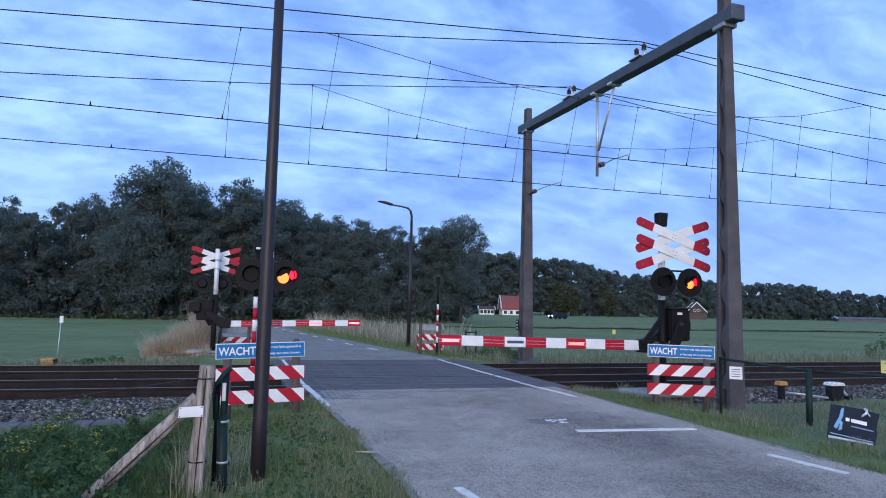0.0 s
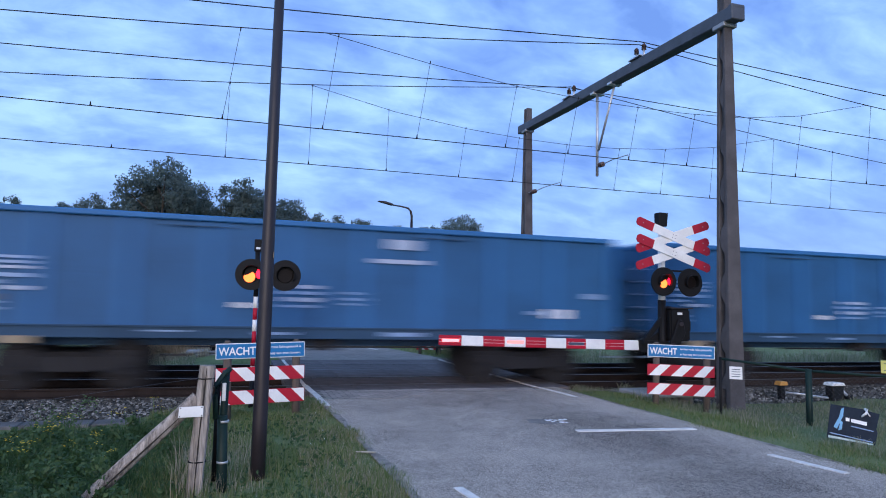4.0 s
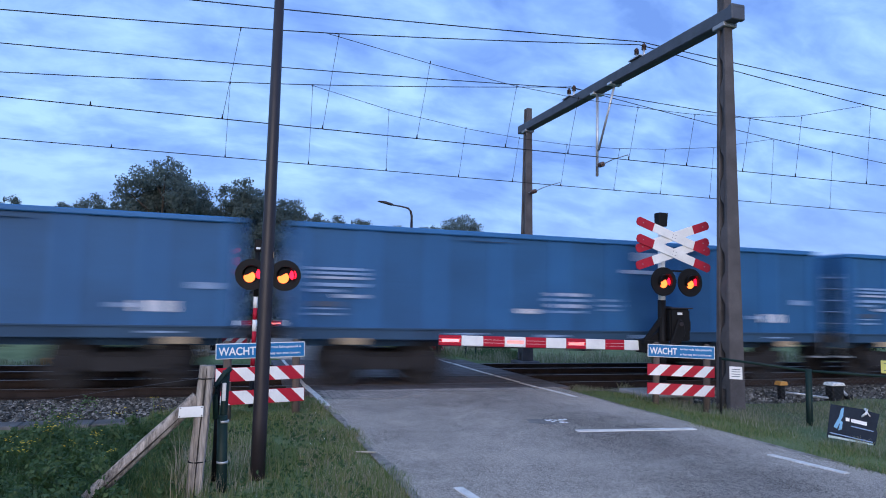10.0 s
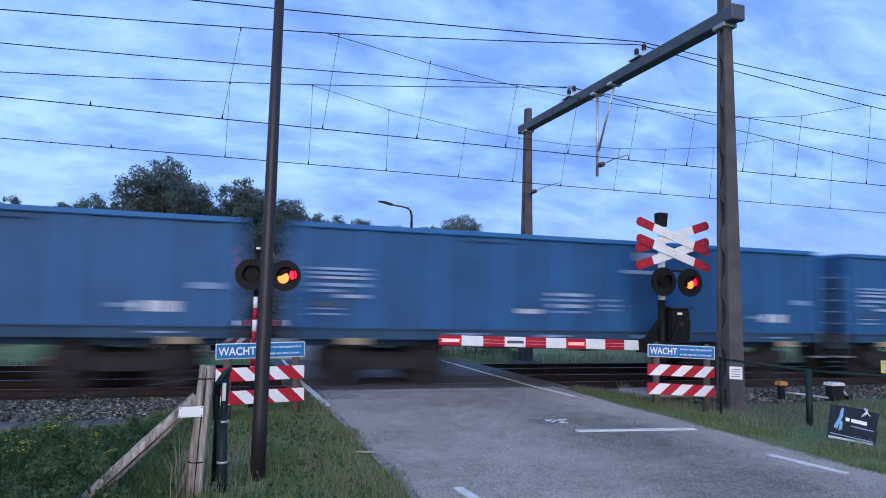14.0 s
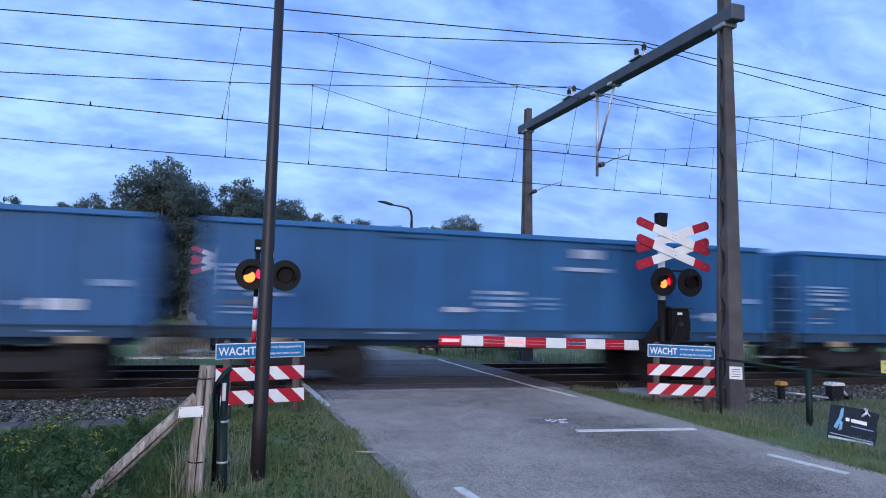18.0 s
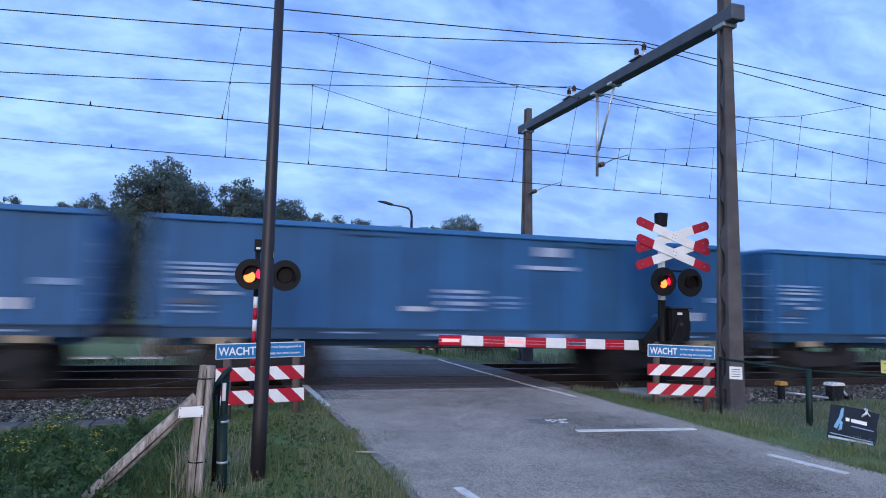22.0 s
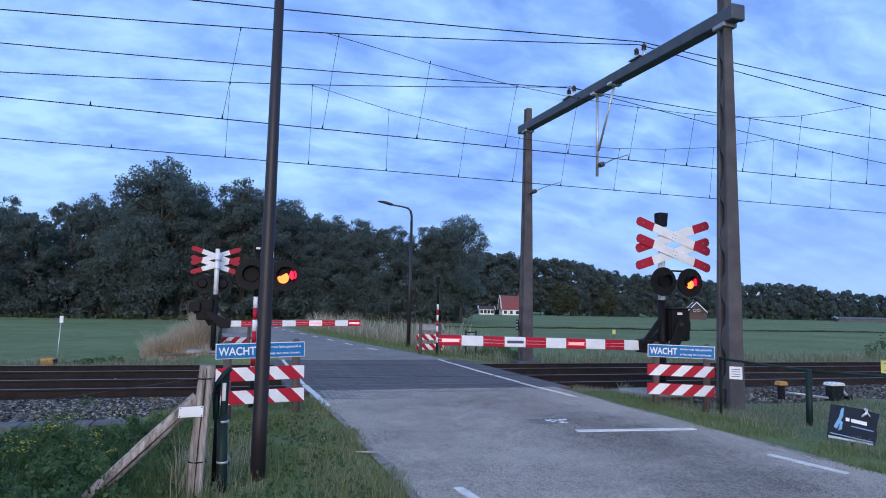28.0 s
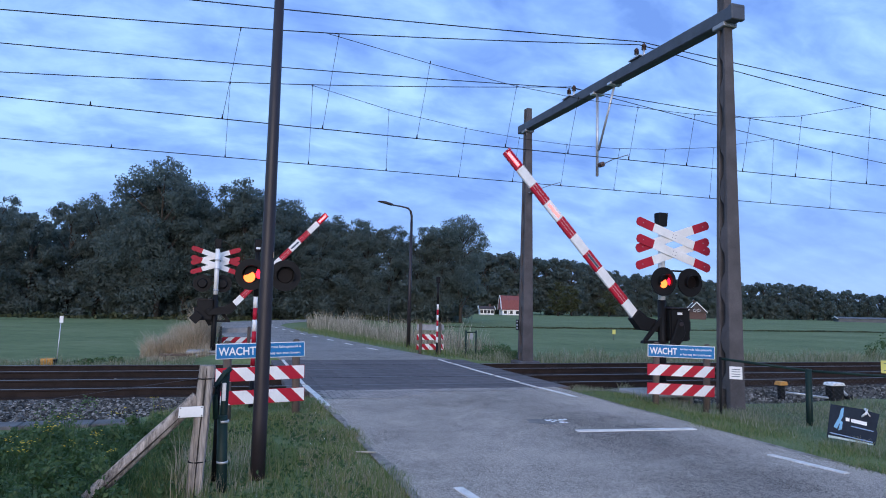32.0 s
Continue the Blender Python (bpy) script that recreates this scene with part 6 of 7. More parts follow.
# ---------------------------------------------------------------- grass, weeds, reeds
def blades(name, label, n, place, hr, width, mat, seed, lean=0.45, dome=None, ground_at=None):
    """Bent blades of two pieces each; place(rng, n) gives their feet."""
    rng = np.random.default_rng(seed)
    P = place(rng, n)
    n = len(P)
    z = (ground_at or ground_height)(P[:, 0], P[:, 1])
    tuft = 0.72 + 0.55 * (np.sin(P[:, 0] * 3.1 + 1.3 * np.sin(P[:, 1] * 2.3)) * np.sin(P[:, 1] * 2.7 + np.sin(P[:, 0] * 1.7)))
    h = rng.uniform(*hr, n) * np.clip(tuft, 0.35, 1.4)
    if dome:
        h = h * np.sqrt(np.clip(1.05 - ((P[:, 0] - dome[0]) ** 2 + (P[:, 1] - dome[1]) ** 2) / dome[2] ** 2, 0.08, 1)) * 1.15
    a, b = rng.uniform(0, 2 * np.pi, n), rng.uniform(0, 2 * np.pi, n)
    ln = lean * h * rng.uniform(0.2, 1.2, n)
    w = width * rng.uniform(0.6, 1.3, n)
    dx, dy = np.cos(a), np.sin(a)
    wx, wy = np.cos(b) * w / 2, np.sin(b) * w / 2
    foot = np.stack([P[:, 0], P[:, 1], z - 0.02], -1)
    mid = foot + np.stack([dx * ln * 0.3, dy * ln * 0.3, h * 0.58], -1)
    tip = foot + np.stack([dx * ln, dy * ln, h], -1)
    o = np.stack([wx, wy, np.zeros(n)], -1)
    V = np.stack([foot - o, foot + o, mid + o * 0.8, mid - o * 0.8, tip], 1).reshape(-1, 3)
    k = 5 * np.arange(n)
    F = [tuple(q) for q in np.stack([k, k + 1, k + 2, k + 3], -1).tolist()] + [tuple(q) for q in np.stack([k + 3, k + 2, k + 4], -1).tolist()]
    me = bpy.data.meshes.new(name)
    me.from_pydata(V.tolist(), [], F)
    me.materials.append(M[mat])
    return tagged(new(name, me), label, "grass", kind="stuff")


def rect(x0, x1, y0, y1, keep=None):
    def place(rng, n):
        P = np.stack([rng.uniform(x0, x1, n), rng.uniform(y0, y1, n)], -1)
        return P if keep is None else P[keep(P[:, 0], P[:, 1], rng)]
    return place


def off_road(x, y, rng):
    ragged = 0.07 * np.sin(y * 3.3) + 0.05 * np.sin(y * 8.1 + 1) + np.abs(rng.normal(0, 0.06, len(x)))
    return (x < left_edge(y) + 0.0 + ragged) | (x > ROAD_R - 0.06 - ragged)


blades("verge_grass", "green verge grass between the road and the fence", 30000, rect(-0.7, 1.70, 4.4, 12.4, off_road), (0.05, 0.17), 0.006, "blade", 21)
blades("verge_grass", "short grass beside the ballast end", 5000, rect(-1.3, 1.25, 10.2, 12.3), (0.05, 0.16), 0.007, "blade", 35)
def bank_height(x, y):
    edge = smooth(6.55, 6.9, x) * (1 - smooth(8.6, 9.8, x)) * smooth(11.2, 11.8, y) * (1 - smooth(12.85, 13.25, y))
    return -0.42 + 0.36 * edge + 0.02 * np.sin(x * 7 + y * 3) * np.sin(y * 6)


def bank():
    xs, ys = np.arange(6.45, 10.01, 0.1), np.arange(11.1, 13.36, 0.1)
    X, Y = np.meshgrid(xs, ys)
    n, k = len(xs), len(ys)
    i = (np.arange(k - 1)[:, None] * n + np.arange(n - 1)).ravel()
    me = from_arrays("earth_bank", np.stack([X, Y, bank_height(X, Y)], -1).reshape(-1, 3), np.stack([i, i + 1, i + n + 1, i + n], -1), "soil")
    tagged(new("earth_bank", me), "low earth bank with patchy grass beside the crossing", "ground", kind="structure")


bank()
blades("verge_grass", "patchy grass on the earth bank", 4200, rect(6.7, 9.6, 11.3, 13.0, lambda x, y, r: np.sin(x * 5 + 1.7 * y) * np.sin(y * 4) > -0.35), (0.04, 0.16), 0.008, "rough_grass", 37, 0.7, ground_at=bank_height)
blades("verge_grass", "short dry grass creeping over the road edge", 4200, rect(1.30, 1.70, 4.4, 11.4, lambda x, y, r: x < left_edge(y) + 0.03 + 0.10 * np.sin(y * 5.1) * np.sin(y * 1.7)), (0.02, 0.07), 0.006, "straw", 38, 1.2)
blades("verge_grass", "short grass creeping over the road edge", 6500, rect(1.28, 1.70, 4.4, 11.4, lambda x, y, r: x < left_edge(y) + 0.02 + 0.11 * np.sin(y * 4.3 + 1) * np.sin(y * 1.9)), (0.02, 0.08), 0.006, "blade", 39, 1.0)
blades("verge_grass", "short grass creeping over the road edge", 6000, rect(6.36, 6.7, 3.6, 11.6, lambda x, y, r: x > 6.52 + 0.10 * np.sin(y * 4.7) * np.sin(y * 2.3)), (0.02, 0.07), 0.007, "blade", 40, 1.0)
blades("verge_grass", "dry mown grass towards the road edge", 9000, rect(0.7, 1.7, 4.4, 12.0, off_road), (0.04, 0.12), 0.006, "straw", 34, 0.9)
blades("verge_grass", "tall pale grass round the posts", 620, rect(-0.5, 0.3, 6.0, 8.2), (0.25, 0.62), 0.0035, "straw", 22, 0.35)
blades("verge_grass", "longer green grass round the posts", 5200, rect(-0.9, 0.5, 5.3, 9.0), (0.10, 0.28), 0.006, "blade", 23, 0.5)
blades("verge_grass", "green grass strip along the right road edge", 22000, rect(6.35, 7.9, 3.6, 12.6, off_road), (0.03, 0.10), 0.007, "blade", 24, 0.8)
blades("verge_grass", "rough dull grass under the fence", 17000, rect(7.35, 13.5, 5.2, 11.2), (0.06, 0.22), 0.008, "rough_grass", 25, 0.6)
blades("verge_grass", "rough dull grass beside the ballast", 6000, rect(9, 24, 10.2, 11.7), (0.06, 0.20), 0.012, "rough_grass", 26, 0.6)
blades("weed_grass", "dark grass among the weeds", 16000, rect(-5.2, -0.35, 4.6, 10.9), (0.10, 0.28), 0.010, "weed", 27, 0.6)
blades("far_grass", "tall uneven grass beyond the tracks", 14000, rect(-16, -1.2, 20.6, 22.8), (0.07, 0.30), 0.014, "rough_grass", 28, 0.5)
blades("far_grass", "tall uneven grass beyond the tracks", 20000, rect(7.4, 42, 20.5, 23.4, lambda x, y, r: (np.abs(x - 9.5) > 0.8) | (y > 21.3)), (0.18, 0.62), 0.018, "rough_grass", 29, 0.5)
blades("far_grass", "green verge of the far road", 14000, rect(3.6, 9.0, 20.6, 44, lambda x, y, r: x > 6.6 - 0.16 * (y - 20)), (0.10, 0.34), 0.014, "blade", 30)


def reed_strip(rng, n):
    y = rng.uniform(27, 62, n)
    re = np.interp(y, [20, 26, 33, 40, 47, 52, 57, 63], [6.5, 5.55, 4.75, 3.95, 3.3, 3.2, 3.9, 6.0])
    return np.stack([re + 2.0 + rng.uniform(0, 1, n) ** 1.2 * 3.8, y], -1)


def reed_clump(rng, n):
    a, r = rng.uniform(0, 6.283, n), np.sqrt(rng.uniform(0, 1, n))
    return np.stack([-1.6 + 0.85 * r * np.cos(a), 25.2 + 0.9 * r * np.sin(a)], -1)


blades("reeds", "dry tan reeds along the far road", 6500, reed_strip, (0.4, 1.25), 0.018, "reed_brown", 31, 0.35)
blades("reeds", "pale feathery reed plumes along the far road", 2600, reed_strip, (0.7, 1.5), 0.026, "reed_tan", 47, 0.45)
blades("far_grass", "green grass among the reeds", 6000, reed_strip, (0.25, 0.8), 0.020, "rough_grass", 48, 0.5)
blades("reeds", "dry tan reed clump by the far barrier", 12000, reed_clump, (0.8, 1.65), 0.020, "reed_tan", 32, 0.4, dome=(-1.6, 25.2, 0.95))
blades("reeds", "low dry reeds at the foot of the clump", 3000, rect(-3.1, -2.0, 24.4, 26.0), (0.3, 0.95), 0.018, "reed_tan", 36, 0.7, dome=(-2.0, 25.2, 1.3))
blades("reeds", "low dry reeds by the far barrier", 3000, rect(-2.7, -0.8, 22.8, 25.5), (0.15, 0.45), 0.014, "straw", 33, 0.45)
leaf_mass("bushes", "low dark bush beside the far mast", 4500, (7.6, 10.2), (22.0, 23.6), (0.0, 0.55), 0.04, "weed", 41, lambda x, y: 0.6 + 0.4 * np.sin(x * 2.2), 30)
leaf_mass("bushes", "dark bush beyond the tracks", 6000, (28, 37), (21.5, 23.5), (0.0, 1.0), 0.06, "weed", 42, lambda x, y: 0.65 + 0.35 * np.sin(x * 1.6), 40)
leaf_mass("bushes", "low dark plants beyond the tracks", 1000, (-4.8, -3.2), (21.6, 23), (0.0, 0.4), 0.05, "weed", 43, lambda x, y: 0.5 + 0.5 * np.sin(x * 3.0))
leaf_mass("weeds", "dark leafy weeds beside the ballast", 42000, (-5.6, -0.45), (4.9, 10.3), (0.0, 0.36), 0.025, "weed", 44,
          lambda x, y: np.clip(0.62 + 0.38 * np.sin(x * 2.6 + 0.6) * np.sin(y * 1.9 + x), 0.15, 1.0) * np.clip((-0.35 - x) / 0.9, 0.25, 1))
leaf_mass("weeds", "taller weeds with lighter tips", 9000, (-5.6, -0.8), (5.2, 10.2), (0.1, 0.62), 0.022, "weed", 46,
          lambda x, y: np.clip(np.sin(x * 4.1 + 0.6) * np.sin(y * 3.3 + 1.3 * x), 0.0, 1.0) ** 0.5)
leaf_mass("weeds", "low clover and weeds in the verge", 2600, (-0.5, 1.2), (4.6, 10.0), (0.0, 0.10), 0.022, "weed", 45, None, 4)


def yellow_flowers():
    rng = np.random.default_rng(8)
    n = 30
    stems, heads = bmesh.new(), []
    V, F = [], []
    for i in range(n):
        x, y = rng.uniform(-4.6, -0.7), rng.uniform(5.4, 9.6)
        if i % 3 == 0:
            x, y = rng.uniform(-2.1, -0.9), rng.uniform(6.4, 8.6)
        h = rng.uniform(0.26, 0.58)
        z = float(ground_height(x, y))
        tx, ty = x + rng.normal(0, 0.05), y + rng.normal(0, 0.05)
        pipe(stems, [(x, y, z - 0.02), ((x + tx) / 2, (y + ty) / 2, z + h * 0.55), (tx, ty, z + h)], 0.004, 3)
        for k in range(rng.integers(6, 14)):
            c = np.array([tx, ty, z + h]) + rng.normal(0, 1, 3) * np.array([0.045, 0.045, 0.018])
            r = rng.uniform(0.007, 0.013)
            b = len(V)
            for a in range(6):
                V.append((c[0] + r * math.cos(a * 1.047), c[1] + r * math.sin(a * 1.047), c[2] + rng.normal(0, 0.002)))
            F.append(tuple(range(b, b + 6)))
    solid("flower_stems", stems, "weed", "thin green flower stems", "flowers", "stuff")
    me = bpy.data.meshes.new("flower_heads")
    me.from_pydata(V, [], F)
    me.materials.append(M["petal"])
    tagged(new("flower_heads", me), "small yellow flower heads over the weeds", "flowers", kind="stuff")
    # a few white clover heads in the verge
    V, F = [], []
    for i in range(5):
        x, y, r = rng.uniform(0.5, 1.25), rng.uniform(7.2, 10.4), rng.uniform(0.004, 0.007)
        z, b = float(ground_height(x, y)) + rng.uniform(0.06, 0.14), len(V)
        for a in range(6):
            V.append((x + r * math.cos(a * 1.047), y + r * 0.6 * math.sin(a * 1.047), z + r * math.sin(a * 1.047)))
        F.append(tuple(range(b, b + 6)))
    me = bpy.data.meshes.new("clover_heads")
    me.from_pydata(V, [], F)
    me.materials.append(M["white"])
    tagged(new("clover_heads", me), "small white clover heads in the verge", "flowers", kind="stuff")


yellow_flowers()


# ---------------------------------------------------------------- paving and litter
def paving():
    base = thing("brick_paving", pose(0, 0, 0), "worn grey paving bricks before the crossing panels", "paving", kind="structure")
    bm = bmesh.new()
    box(bm, (0, 0, 0), (0.196, 0.090, 0.05))
    me = mesh_of("brick", soften(bm, 0.007), "paver")
    bm = bmesh.new()
    plan_slab(bm, [(1.47, 12.84), (1.47, 11.66), (2.9, 11.66), (3.1, 12.1), (3.6, 12.40), (6.0, 12.42), (6.0, 12.84)], -0.03, 0.0015)
    part("joint_sand", bm, "crack", base, "dark sand in the joints")
    rng = random.Random(3)
    for r in range(11):
        y = 12.78 - r * 0.106
        n = 21 if r < 4 else 12 - r // 2
        for k in range(n):
            x = 1.56 + (0.105 if r % 2 else 0) + k * 0.213
            share("brick", me, base, (x, y, -0.019 + rng.uniform(-0.002, 0.003)), (rng.uniform(-0.01, 0.01), rng.uniform(-0.01, 0.01), rng.uniform(-0.02, 0.02)))


M["paver"] = surf("paver", (0.31, 0.275, 0.25), 0.9, var=0.3, scale=5, fine=90, bump=0.5, rand=0.25)
paving()


def litter():
    t = thing("torn_paper", pose(4.60, 8.86, 0.006), "torn white scraps of paper on the road", "litter")
    rng = random.Random(5)
    for k in range(13):
        bm = bmesh.new()
        x, y = rng.uniform(-0.14, 0.2), rng.uniform(-0.12, 0.16)
        pts = [(x + rng.uniform(0.02, 0.055) * math.cos(a), y + rng.uniform(0.015, 0.05) * math.sin(a)) for a in (0, 1.3, 2.4, 3.6, 5)]
        plan_slab(bm, pts, 0.0, 0.004)
        part("scrap", bm, "white", t)
    bm = bmesh.new()
    tube(bm, (1.33, 7.40, 0.02), (1.55, 7.33, 0.02), 0.008, n=6)
    solid("twig", bm, "straw_plain", "pale dry twig at the road edge", "twig")


M["straw_plain"] = surf("straw_plain", (0.45, 0.40, 0.32), 0.8)
litter()


def banner():
    """A bent advertising board lying against the fence; its name and lines are plain bars."""
    t = thing("advertising_board", pose(7.79, 6.78, 0.02, -17, 6, -42) @ Matrix.Diagonal((0.79, 1, 0.98, 1)), "crumpled dark advertising board leaning in the grass", "advertising board")
    bm = bmesh.new()
    w, h = 0.72, 0.44
    slab(bm, [(-w / 2, -0.02), (w / 2 - 0.03, -0.02), (w / 2, 0.16), (w / 2 - 0.02, 0.2), (w / 2 + 0.02, h - 0.03), (w * 0.22, h - 0.01), (w * 0.2, h), (-w / 2 + 0.03, h)], -0.004, 0.004)
    part("board", bm, "banner_dark", t, "dark printed board")
    def mark(pts, mat, nm):
        bm = bmesh.new()
        slab(bm, pts, -0.0085, -0.004)
        part(nm, bm, mat, t)
    mark([(-0.27, 0.14), (-0.22, 0.12), (-0.14, 0.30), (-0.13, 0.42), (-0.17, 0.40), (-0.20, 0.28)], "banner_blue", "emblem")
    mark([(-0.20, 0.10), (-0.15, 0.12), (-0.14, 0.22), (-0.17, 0.24)], "banner_blue", "emblem")
    mark([(-0.10, 0.245), (-0.045, 0.242), (-0.045, 0.29), (-0.10, 0.29)], "white", "name_bar")
    mark([(-0.02, 0.240), (0.205, 0.225), (0.205, 0.272), (-0.02, 0.285)], "white", "name_bar")
    mark([(-0.02, 0.18), (0.30, 0.16), (0.30, 0.172), (-0.02, 0.192)], "decal_soft", "text_bar")
    mark([(-0.32, 0.045), (0.30, 0.015), (0.30, 0.028), (-0.32, 0.058)], "decal_soft", "text_bar")
    mark([(-0.34, -0.016), (0.30, -0.016), (0.30, 0.004), (-0.34, 0.016)], "banner_pale", "edge_strip")
    bm = bmesh.new()
    pipe(bm, [(0.12, -0.02, 0.33), (0.18, -0.05, 0.38), (0.2, -0.03, 0.44), (0.16, -0.02, 0.45), (0.24, -0.04, 0.35)], [0.012, 0.02, 0.014, 0.018, 0.006], 6)
    part("torn_film", bm, "white", t, "torn crumpled white film")
    for x, y in ((7.42, 5.98), (7.62, 5.78)):
        bm = bmesh.new()
        pipe(bm, [(x, y, 0.03), (x + 0.08, y - 0.06, 0.09), (x + 0.16, y - 0.1, 0.08), (x + 0.26, y - 0.16, 0.03)], [0.01, 0.035, 0.03, 0.01], 6)
        solid("plastic_scrap", bm, "banner_pale", "pale scrap of plastic film in the grass", "litter")


M["banner_dark"] = surf("banner_dark", (0.016, 0.024, 0.038), 0.7, var=0.3, scale=6, fine=30, bump=0.1, spec=0.15)
M["banner_blue"] = surf("banner_blue", (0.10, 0.33, 0.55), 0.4, bump=0.0)
M["banner_pale"] = surf("banner_pale", (0.45, 0.55, 0.52), 0.5, bump=0.1)
banner()


# ---------------------------------------------------------------- far buildings and field furniture
def house(m, label, w, d, wall, roof_h, wall_mat, roof_mat, gambrel):
    t = thing("house", m, label, "house")
    bm = bmesh.new()
    box(bm, (0, 0, wall / 2), (w, d, wall))
    part("wall", bm, wall_mat, t)
    e = 0.35
    if gambrel:
        prof = [(-d / 2 - e, wall - 0.1), (-d / 2 * 0.62, wall + roof_h * 0.68), (0, wall + roof_h), (d / 2 * 0.62, wall + roof_h * 0.68), (d / 2 + e, wall - 0.1)]
    else:
        prof = [(-d / 2 - e, wall - 0.1), (0, wall + roof_h), (d / 2 + e, wall - 0.1)]
    bm = bmesh.new()
    slab(bm, prof, -w / 2 - e, w / 2 + e, pose(0, 0, 0, 0, 0, 90))
    part("roof", bm, roof_mat, t, "tiled roof")
    for s in (-1, 1):
        bm = bmesh.new()
        for a, b in zip(prof, prof[1:]):
            tube(bm, (s * (w / 2 + e + 0.03), a[0], a[1]), (s * (w / 2 + e + 0.03), b[0], b[1]), 0.14, n=5)
        part("verge_board", bm, "white", t, "white verge board")
    k = 4 if w < 20 else 0
    for i in range(k):
        x = -w / 2 + (i + 0.5) * w / k
        bm = bmesh.new()
        box(bm, (x, -d / 2 - 0.03, wall * 0.52), (1.1, 0.10, 1.2))
        fr = part("window", bm, "white", t, "white framed window")
        bm = bmesh.new()
        box(bm, (x, -d / 2 - 0.09, wall * 0.52), (0.9, 0.02, 1.0))
        part("pane", bm, "loco_glass", fr)
    for s in (-1, 1) if w < 8 and not gambrel and w > 5 else ():
        for y, z in ((-0.6, wall + 0.5), (0.6, wall + 0.5)):
            bm = bmesh.new()
            box(bm, (s * (w / 2 + e + 0.02), y, z), (0.08, 0.7, 0.85))
            fr = part("window", bm, "white", t, "white framed gable window")
            bm = bmesh.new()
            box(bm, (s * (w / 2 + e + 0.07), y, z), (0.02, 0.54, 0.68))
            part("pane", bm, "loco_glass", fr)
    bm = bmesh.new()
    box(bm, (w * 0.25, 0, wall + roof_h), (0.6, 0.6, 1.2))
    part("chimney", bm, "brick_red", t)
    return t


M["roof_red"] = surf("roof_red", (0.22, 0.06, 0.05), 0.8, var=0.25, scale=3, fine=12, bump=0.3)
M["roof_brown"] = surf("roof_brown", (0.055, 0.040, 0.038), 0.8, var=0.25, scale=3, fine=12, bump=0.3)
M["brick_red"] = surf("brick_red", (0.10, 0.06, 0.052), 0.85, var=0.25, scale=2, fine=10, bump=0.3)
M["shed_grey"] = surf("shed_grey", (0.10, 0.11, 0.12), 0.8, var=0.2, scale=1, fine=8, bump=0.2)
house(pose(82.2, 190, -0.36, 0, 0, -14), "white house with a red tiled gambrel roof across the field", 7.4, 7.0, 1.8, 4.3, "white", "roof_red", True)
house(pose(74.2, 192, -0.36, 0, 0, -14), "low white shed beside the house", 4.4, 4.0, 1.8, 0.9, "white", "roof_brown", False)
house(pose(136, 172, -0.36, 0, 0, 60), "brick house with a white-edged brown roof before the wood", 7.0, 5.4, 2.3, 3.0, "brick_red", "roof_brown", False)
house(pose(213, 176, -0.36, 0, 0, -35), "long low grey shed at the end of the field", 22, 7, 1.3, 0.5, "shed_grey", "shed_grey", False)


def far_poles():
    for x, y, h in ((16.6, 74, 2.9), (36, 105, 5.2), (75, 176, 7.5), (30, 100, 4.0)):
        t = thing("lamp_pole", pose(x, y, -0.36), "thin grey pole near the wood", "pole", "thin far poles")
        bm = bmesh.new()
        tube(bm, (0, 0, -0.2), (0, 0, h), 0.05, 0.03, 8)
        part("pole", bm, "steel_grey", t)
        bm = bmesh.new()
        pipe(bm, [(0, 0, h), (0.15, 0, h + 0.15), (0.9, 0, h + 0.2)], 0.035, 6)
        part("arm", bm, "steel_grey", t)


far_poles()


def hedge_row():
    leaf_mass("hedge", "low dry growth below the wood", 5000, (-70, 22), (74, 78), (0.0, 0.5), 0.3, "leaf_pale", 52, lambda x, y: 0.5 + 0.5 * np.sin(x * 0.9), 5)
    t = thing("field_fence", pose(0, 0, 0), "low wooden rail fence by the far barrier", "fence")
    for x in (-2.2, -1.5, -1.0):
        bm = bmesh.new()
        tube(bm, (x, 23.3, -0.5), (x, 23.3, -0.08), 0.05, 0.045, 8)
        part("post", bm, "post_wood", t)
    bm = bmesh.new()
    box(bm, (-1.65, 23.25, -0.10), (1.4, 0.05, 0.08))
    part("rail", soften(bm, 0.01), "post_wood", t)
    t = thing("field_gate", pose(7.75, 22.0, -0.2), "small dark green tube gate beside the far boards", "gate")
    for x in (0.0, 0.38):
        bm = bmesh.new()
        tube(bm, (x, 0, -0.2), (x, 0, 1.05), 0.03, n=8)
        part("post", bm, "green_paint", t)
    bm = bmesh.new()
    tube(bm, (0, 0, 0.98), (0.38, 0, 0.98), 0.02, n=8)
    part("rail", bm, "green_paint", t)
    bm = bmesh.new()
    box(bm, (0.20, -0.03, 0.84), (0.12, 0.01, 0.22))
    part("plate", bm, "galv_dull", t, "small grey plate")


hedge_row()
leaf_mass("ditch_plants", "rough growth along a ditch in the field", 12000, (18, 110), (62, 62.5), (0.0, 0.14), 0.09, "leaf_pale", 53, lambda x, y: 0.7 + 0.3 * np.sin(x * 0.21), 1)


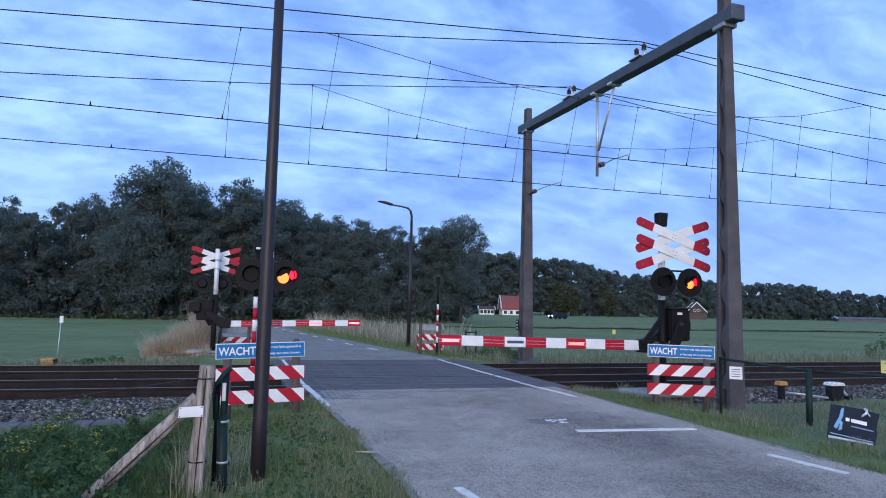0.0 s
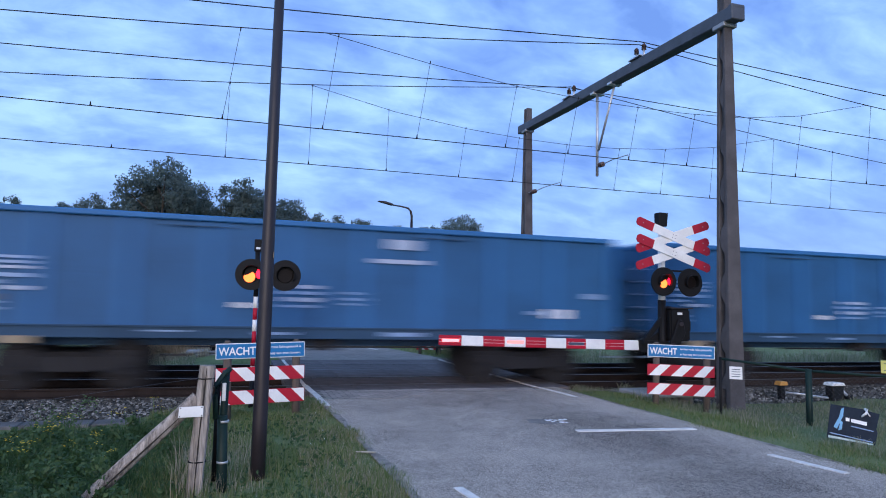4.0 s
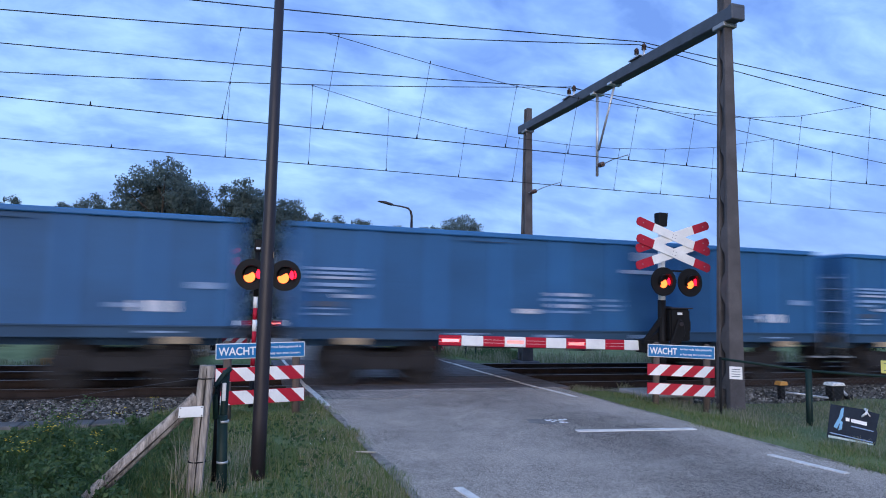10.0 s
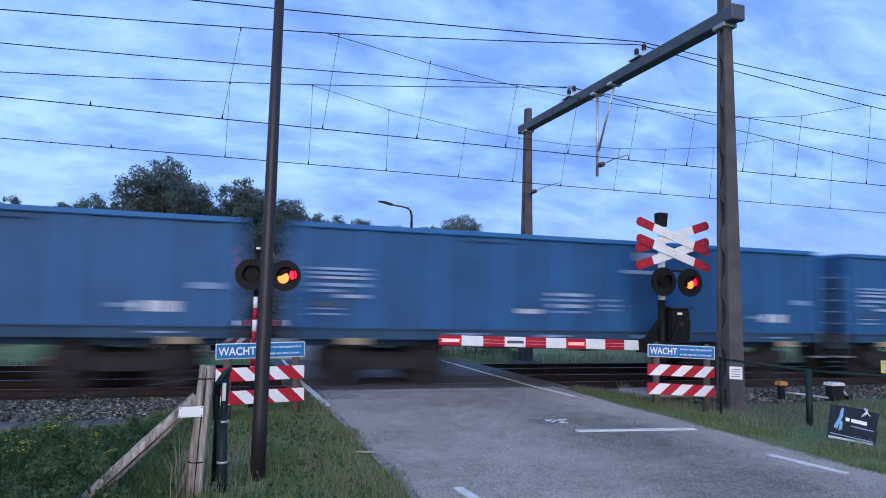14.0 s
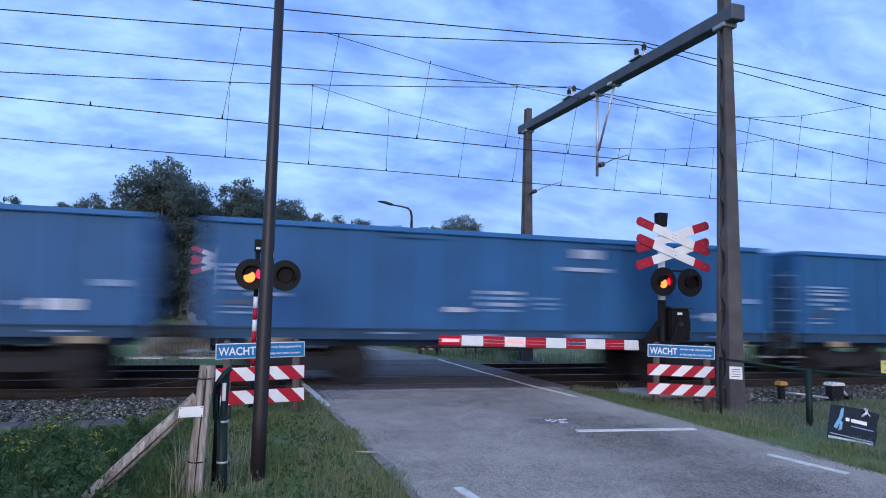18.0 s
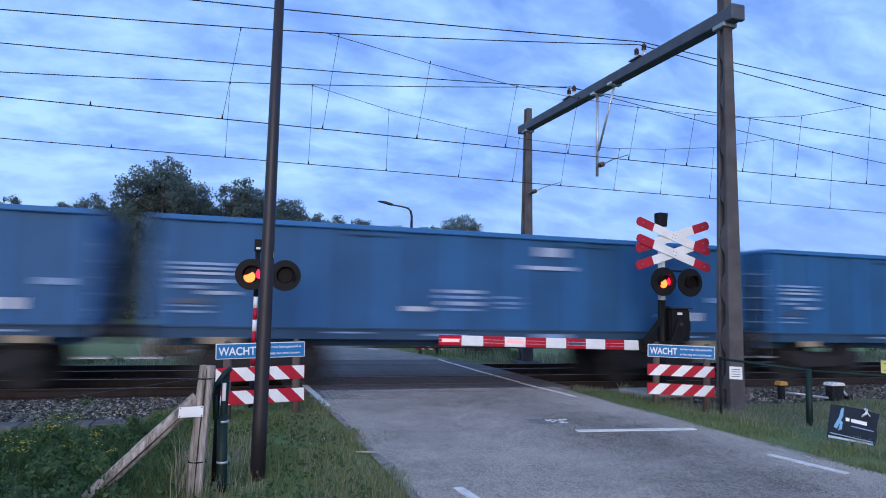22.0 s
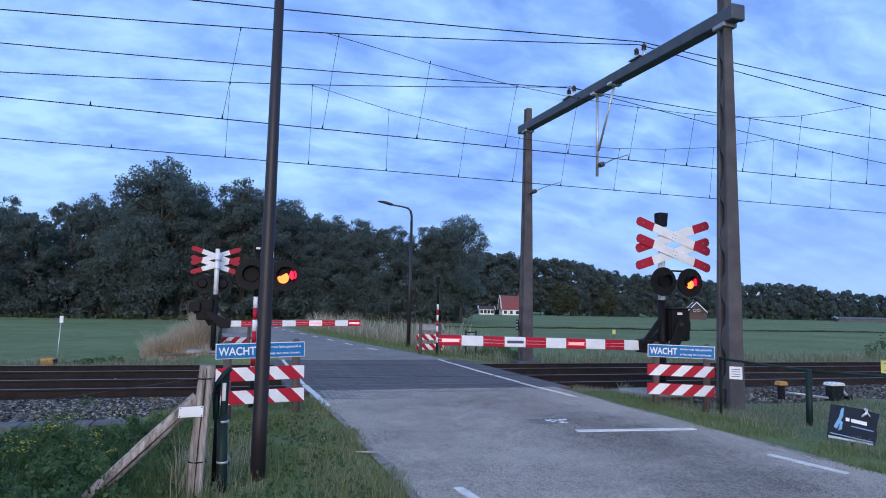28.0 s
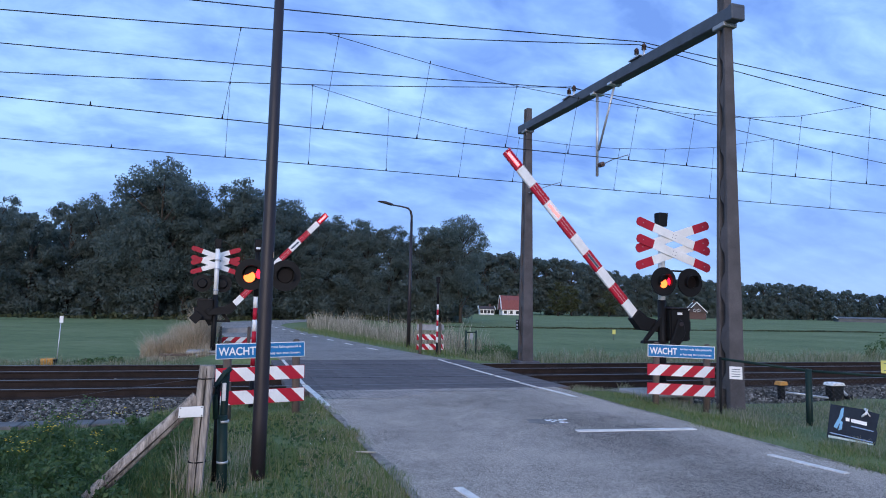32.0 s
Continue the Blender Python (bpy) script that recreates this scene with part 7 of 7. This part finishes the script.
def far_car():
    t = thing("car", pose(66, 128, -0.36, 0, 0, 195), "small dark car with lit headlamps across the field", "car")
    bm = bmesh.new()
    slab(bm, [(-2.1, 0.35), (2.1, 0.35), (2.1, 0.8), (1.2, 0.95), (0.6, 1.45), (-1.2, 1.45), (-2.0, 0.95)], -0.85, 0.85)
    part("body", soften(bm, 0.06, 2), "banner_dark", t, "dark car body")
    for x in (-1.3, 1.3):
        for y in (-0.8, 0.8):
            bm = bmesh.new()
            tube(bm, (x, y - 0.1, 0.32), (x, y + 0.1, 0.32), 0.32, n=16)
            part("wheel", bm, "black", t)
    for y in (-0.6, 0.6):
        bm = bmesh.new()
        bmesh.ops.create_icosphere(bm, subdivisions=2, radius=0.14, matrix=Matrix.Translation((2.06, y, 0.68)))
        part("headlamp", bm, "headlamp", t, "glowing white headlamp")
    return t


M["headlamp"] = glow("headlamp", (1.0, 0.9, 0.75), 12.0)
CAR = far_car()


def move_far_car():
    walk(CAR, [(0.0, pose(66, 128, -0.36, 0, 0, 195)), (3.5, pose(54.8, 125.4, -0.36, 0, 0, 195)), (7.0, pose(43.6, 122.7, -0.36, 0, 0, 195)), (9.0, pose(41.0, 122.0, -0.36, 0, 0, 195)), (32.0, pose(41.0, 122.0, -0.36, 0, 0, 195))])




# ---------------------------------------------------------------- everything that moves
BLINK, BLINK_0 = 0.636, 0.05


def blink_rows(side, on, off):
    """Two poses in turn, as the flasher beats."""
    lit_first = side.endswith("L")

    def state(t):
        beat = ((t - BLINK_0) / BLINK) % 1.0
        return beat < 0.654 if lit_first else beat >= 0.60
    rows, cur = [(0.0, on if state(0.0) else off)], state(0.0)
    for f in range(1, 32 * FPS + 1):
        t = f / FPS
        if state(t) != cur:
            if rows[-1][0] < t - 1.5 / FPS:
                rows.append((t - 1.0 / FPS, on if cur else off))
            cur = state(t)
            rows.append((t, on if cur else off))
    if rows[-1][0] < 32.0 - 0.5 / FPS:
        rows.append((32.0, on if cur else off))
    return rows


BOOM_ROWS = [(0.0, 0.0), (14.0, 0.0), (28.0, 0.0), (28.3, 0.3), (28.5, 1.3), (28.7, 2.9), (28.9, 4.7), (29.1, 7.3), (29.5, 11.8), (30.0, 18.2),
             (30.5, 25.2), (31.0, 32.0), (31.4, 38.2), (31.8, 43.6), (32.0, 46.3)]


def boom_light_rows(side, home):
    """The strip turns its glowing bar into the boom and out again."""
    h = Matrix.Translation(Vector(home))
    return blink_rows(side, h, h @ pose(0, 0, 0, 86))


def motions():
    for ob, side, home in MOVING:
        if side.startswith("B"):
            walk(ob, boom_light_rows(side, home))
        else:
            walk(ob, blink_rows(side, pose(*home), pose(home[0], home[1] + 0.034, home[2])))
    for boom in (boom_near, boom_far):
        walk(boom, [(t, pose(0.20, 0.10, 1.37, 0, a, 0)) for t, a in BOOM_ROWS])
    for ob, s in TRAIN:
        walk(ob, [(t, pose(train_front(t) - s, NEAR_T, 0)) for t in TRAIN_TIMES])
    move_far_car()


motions()
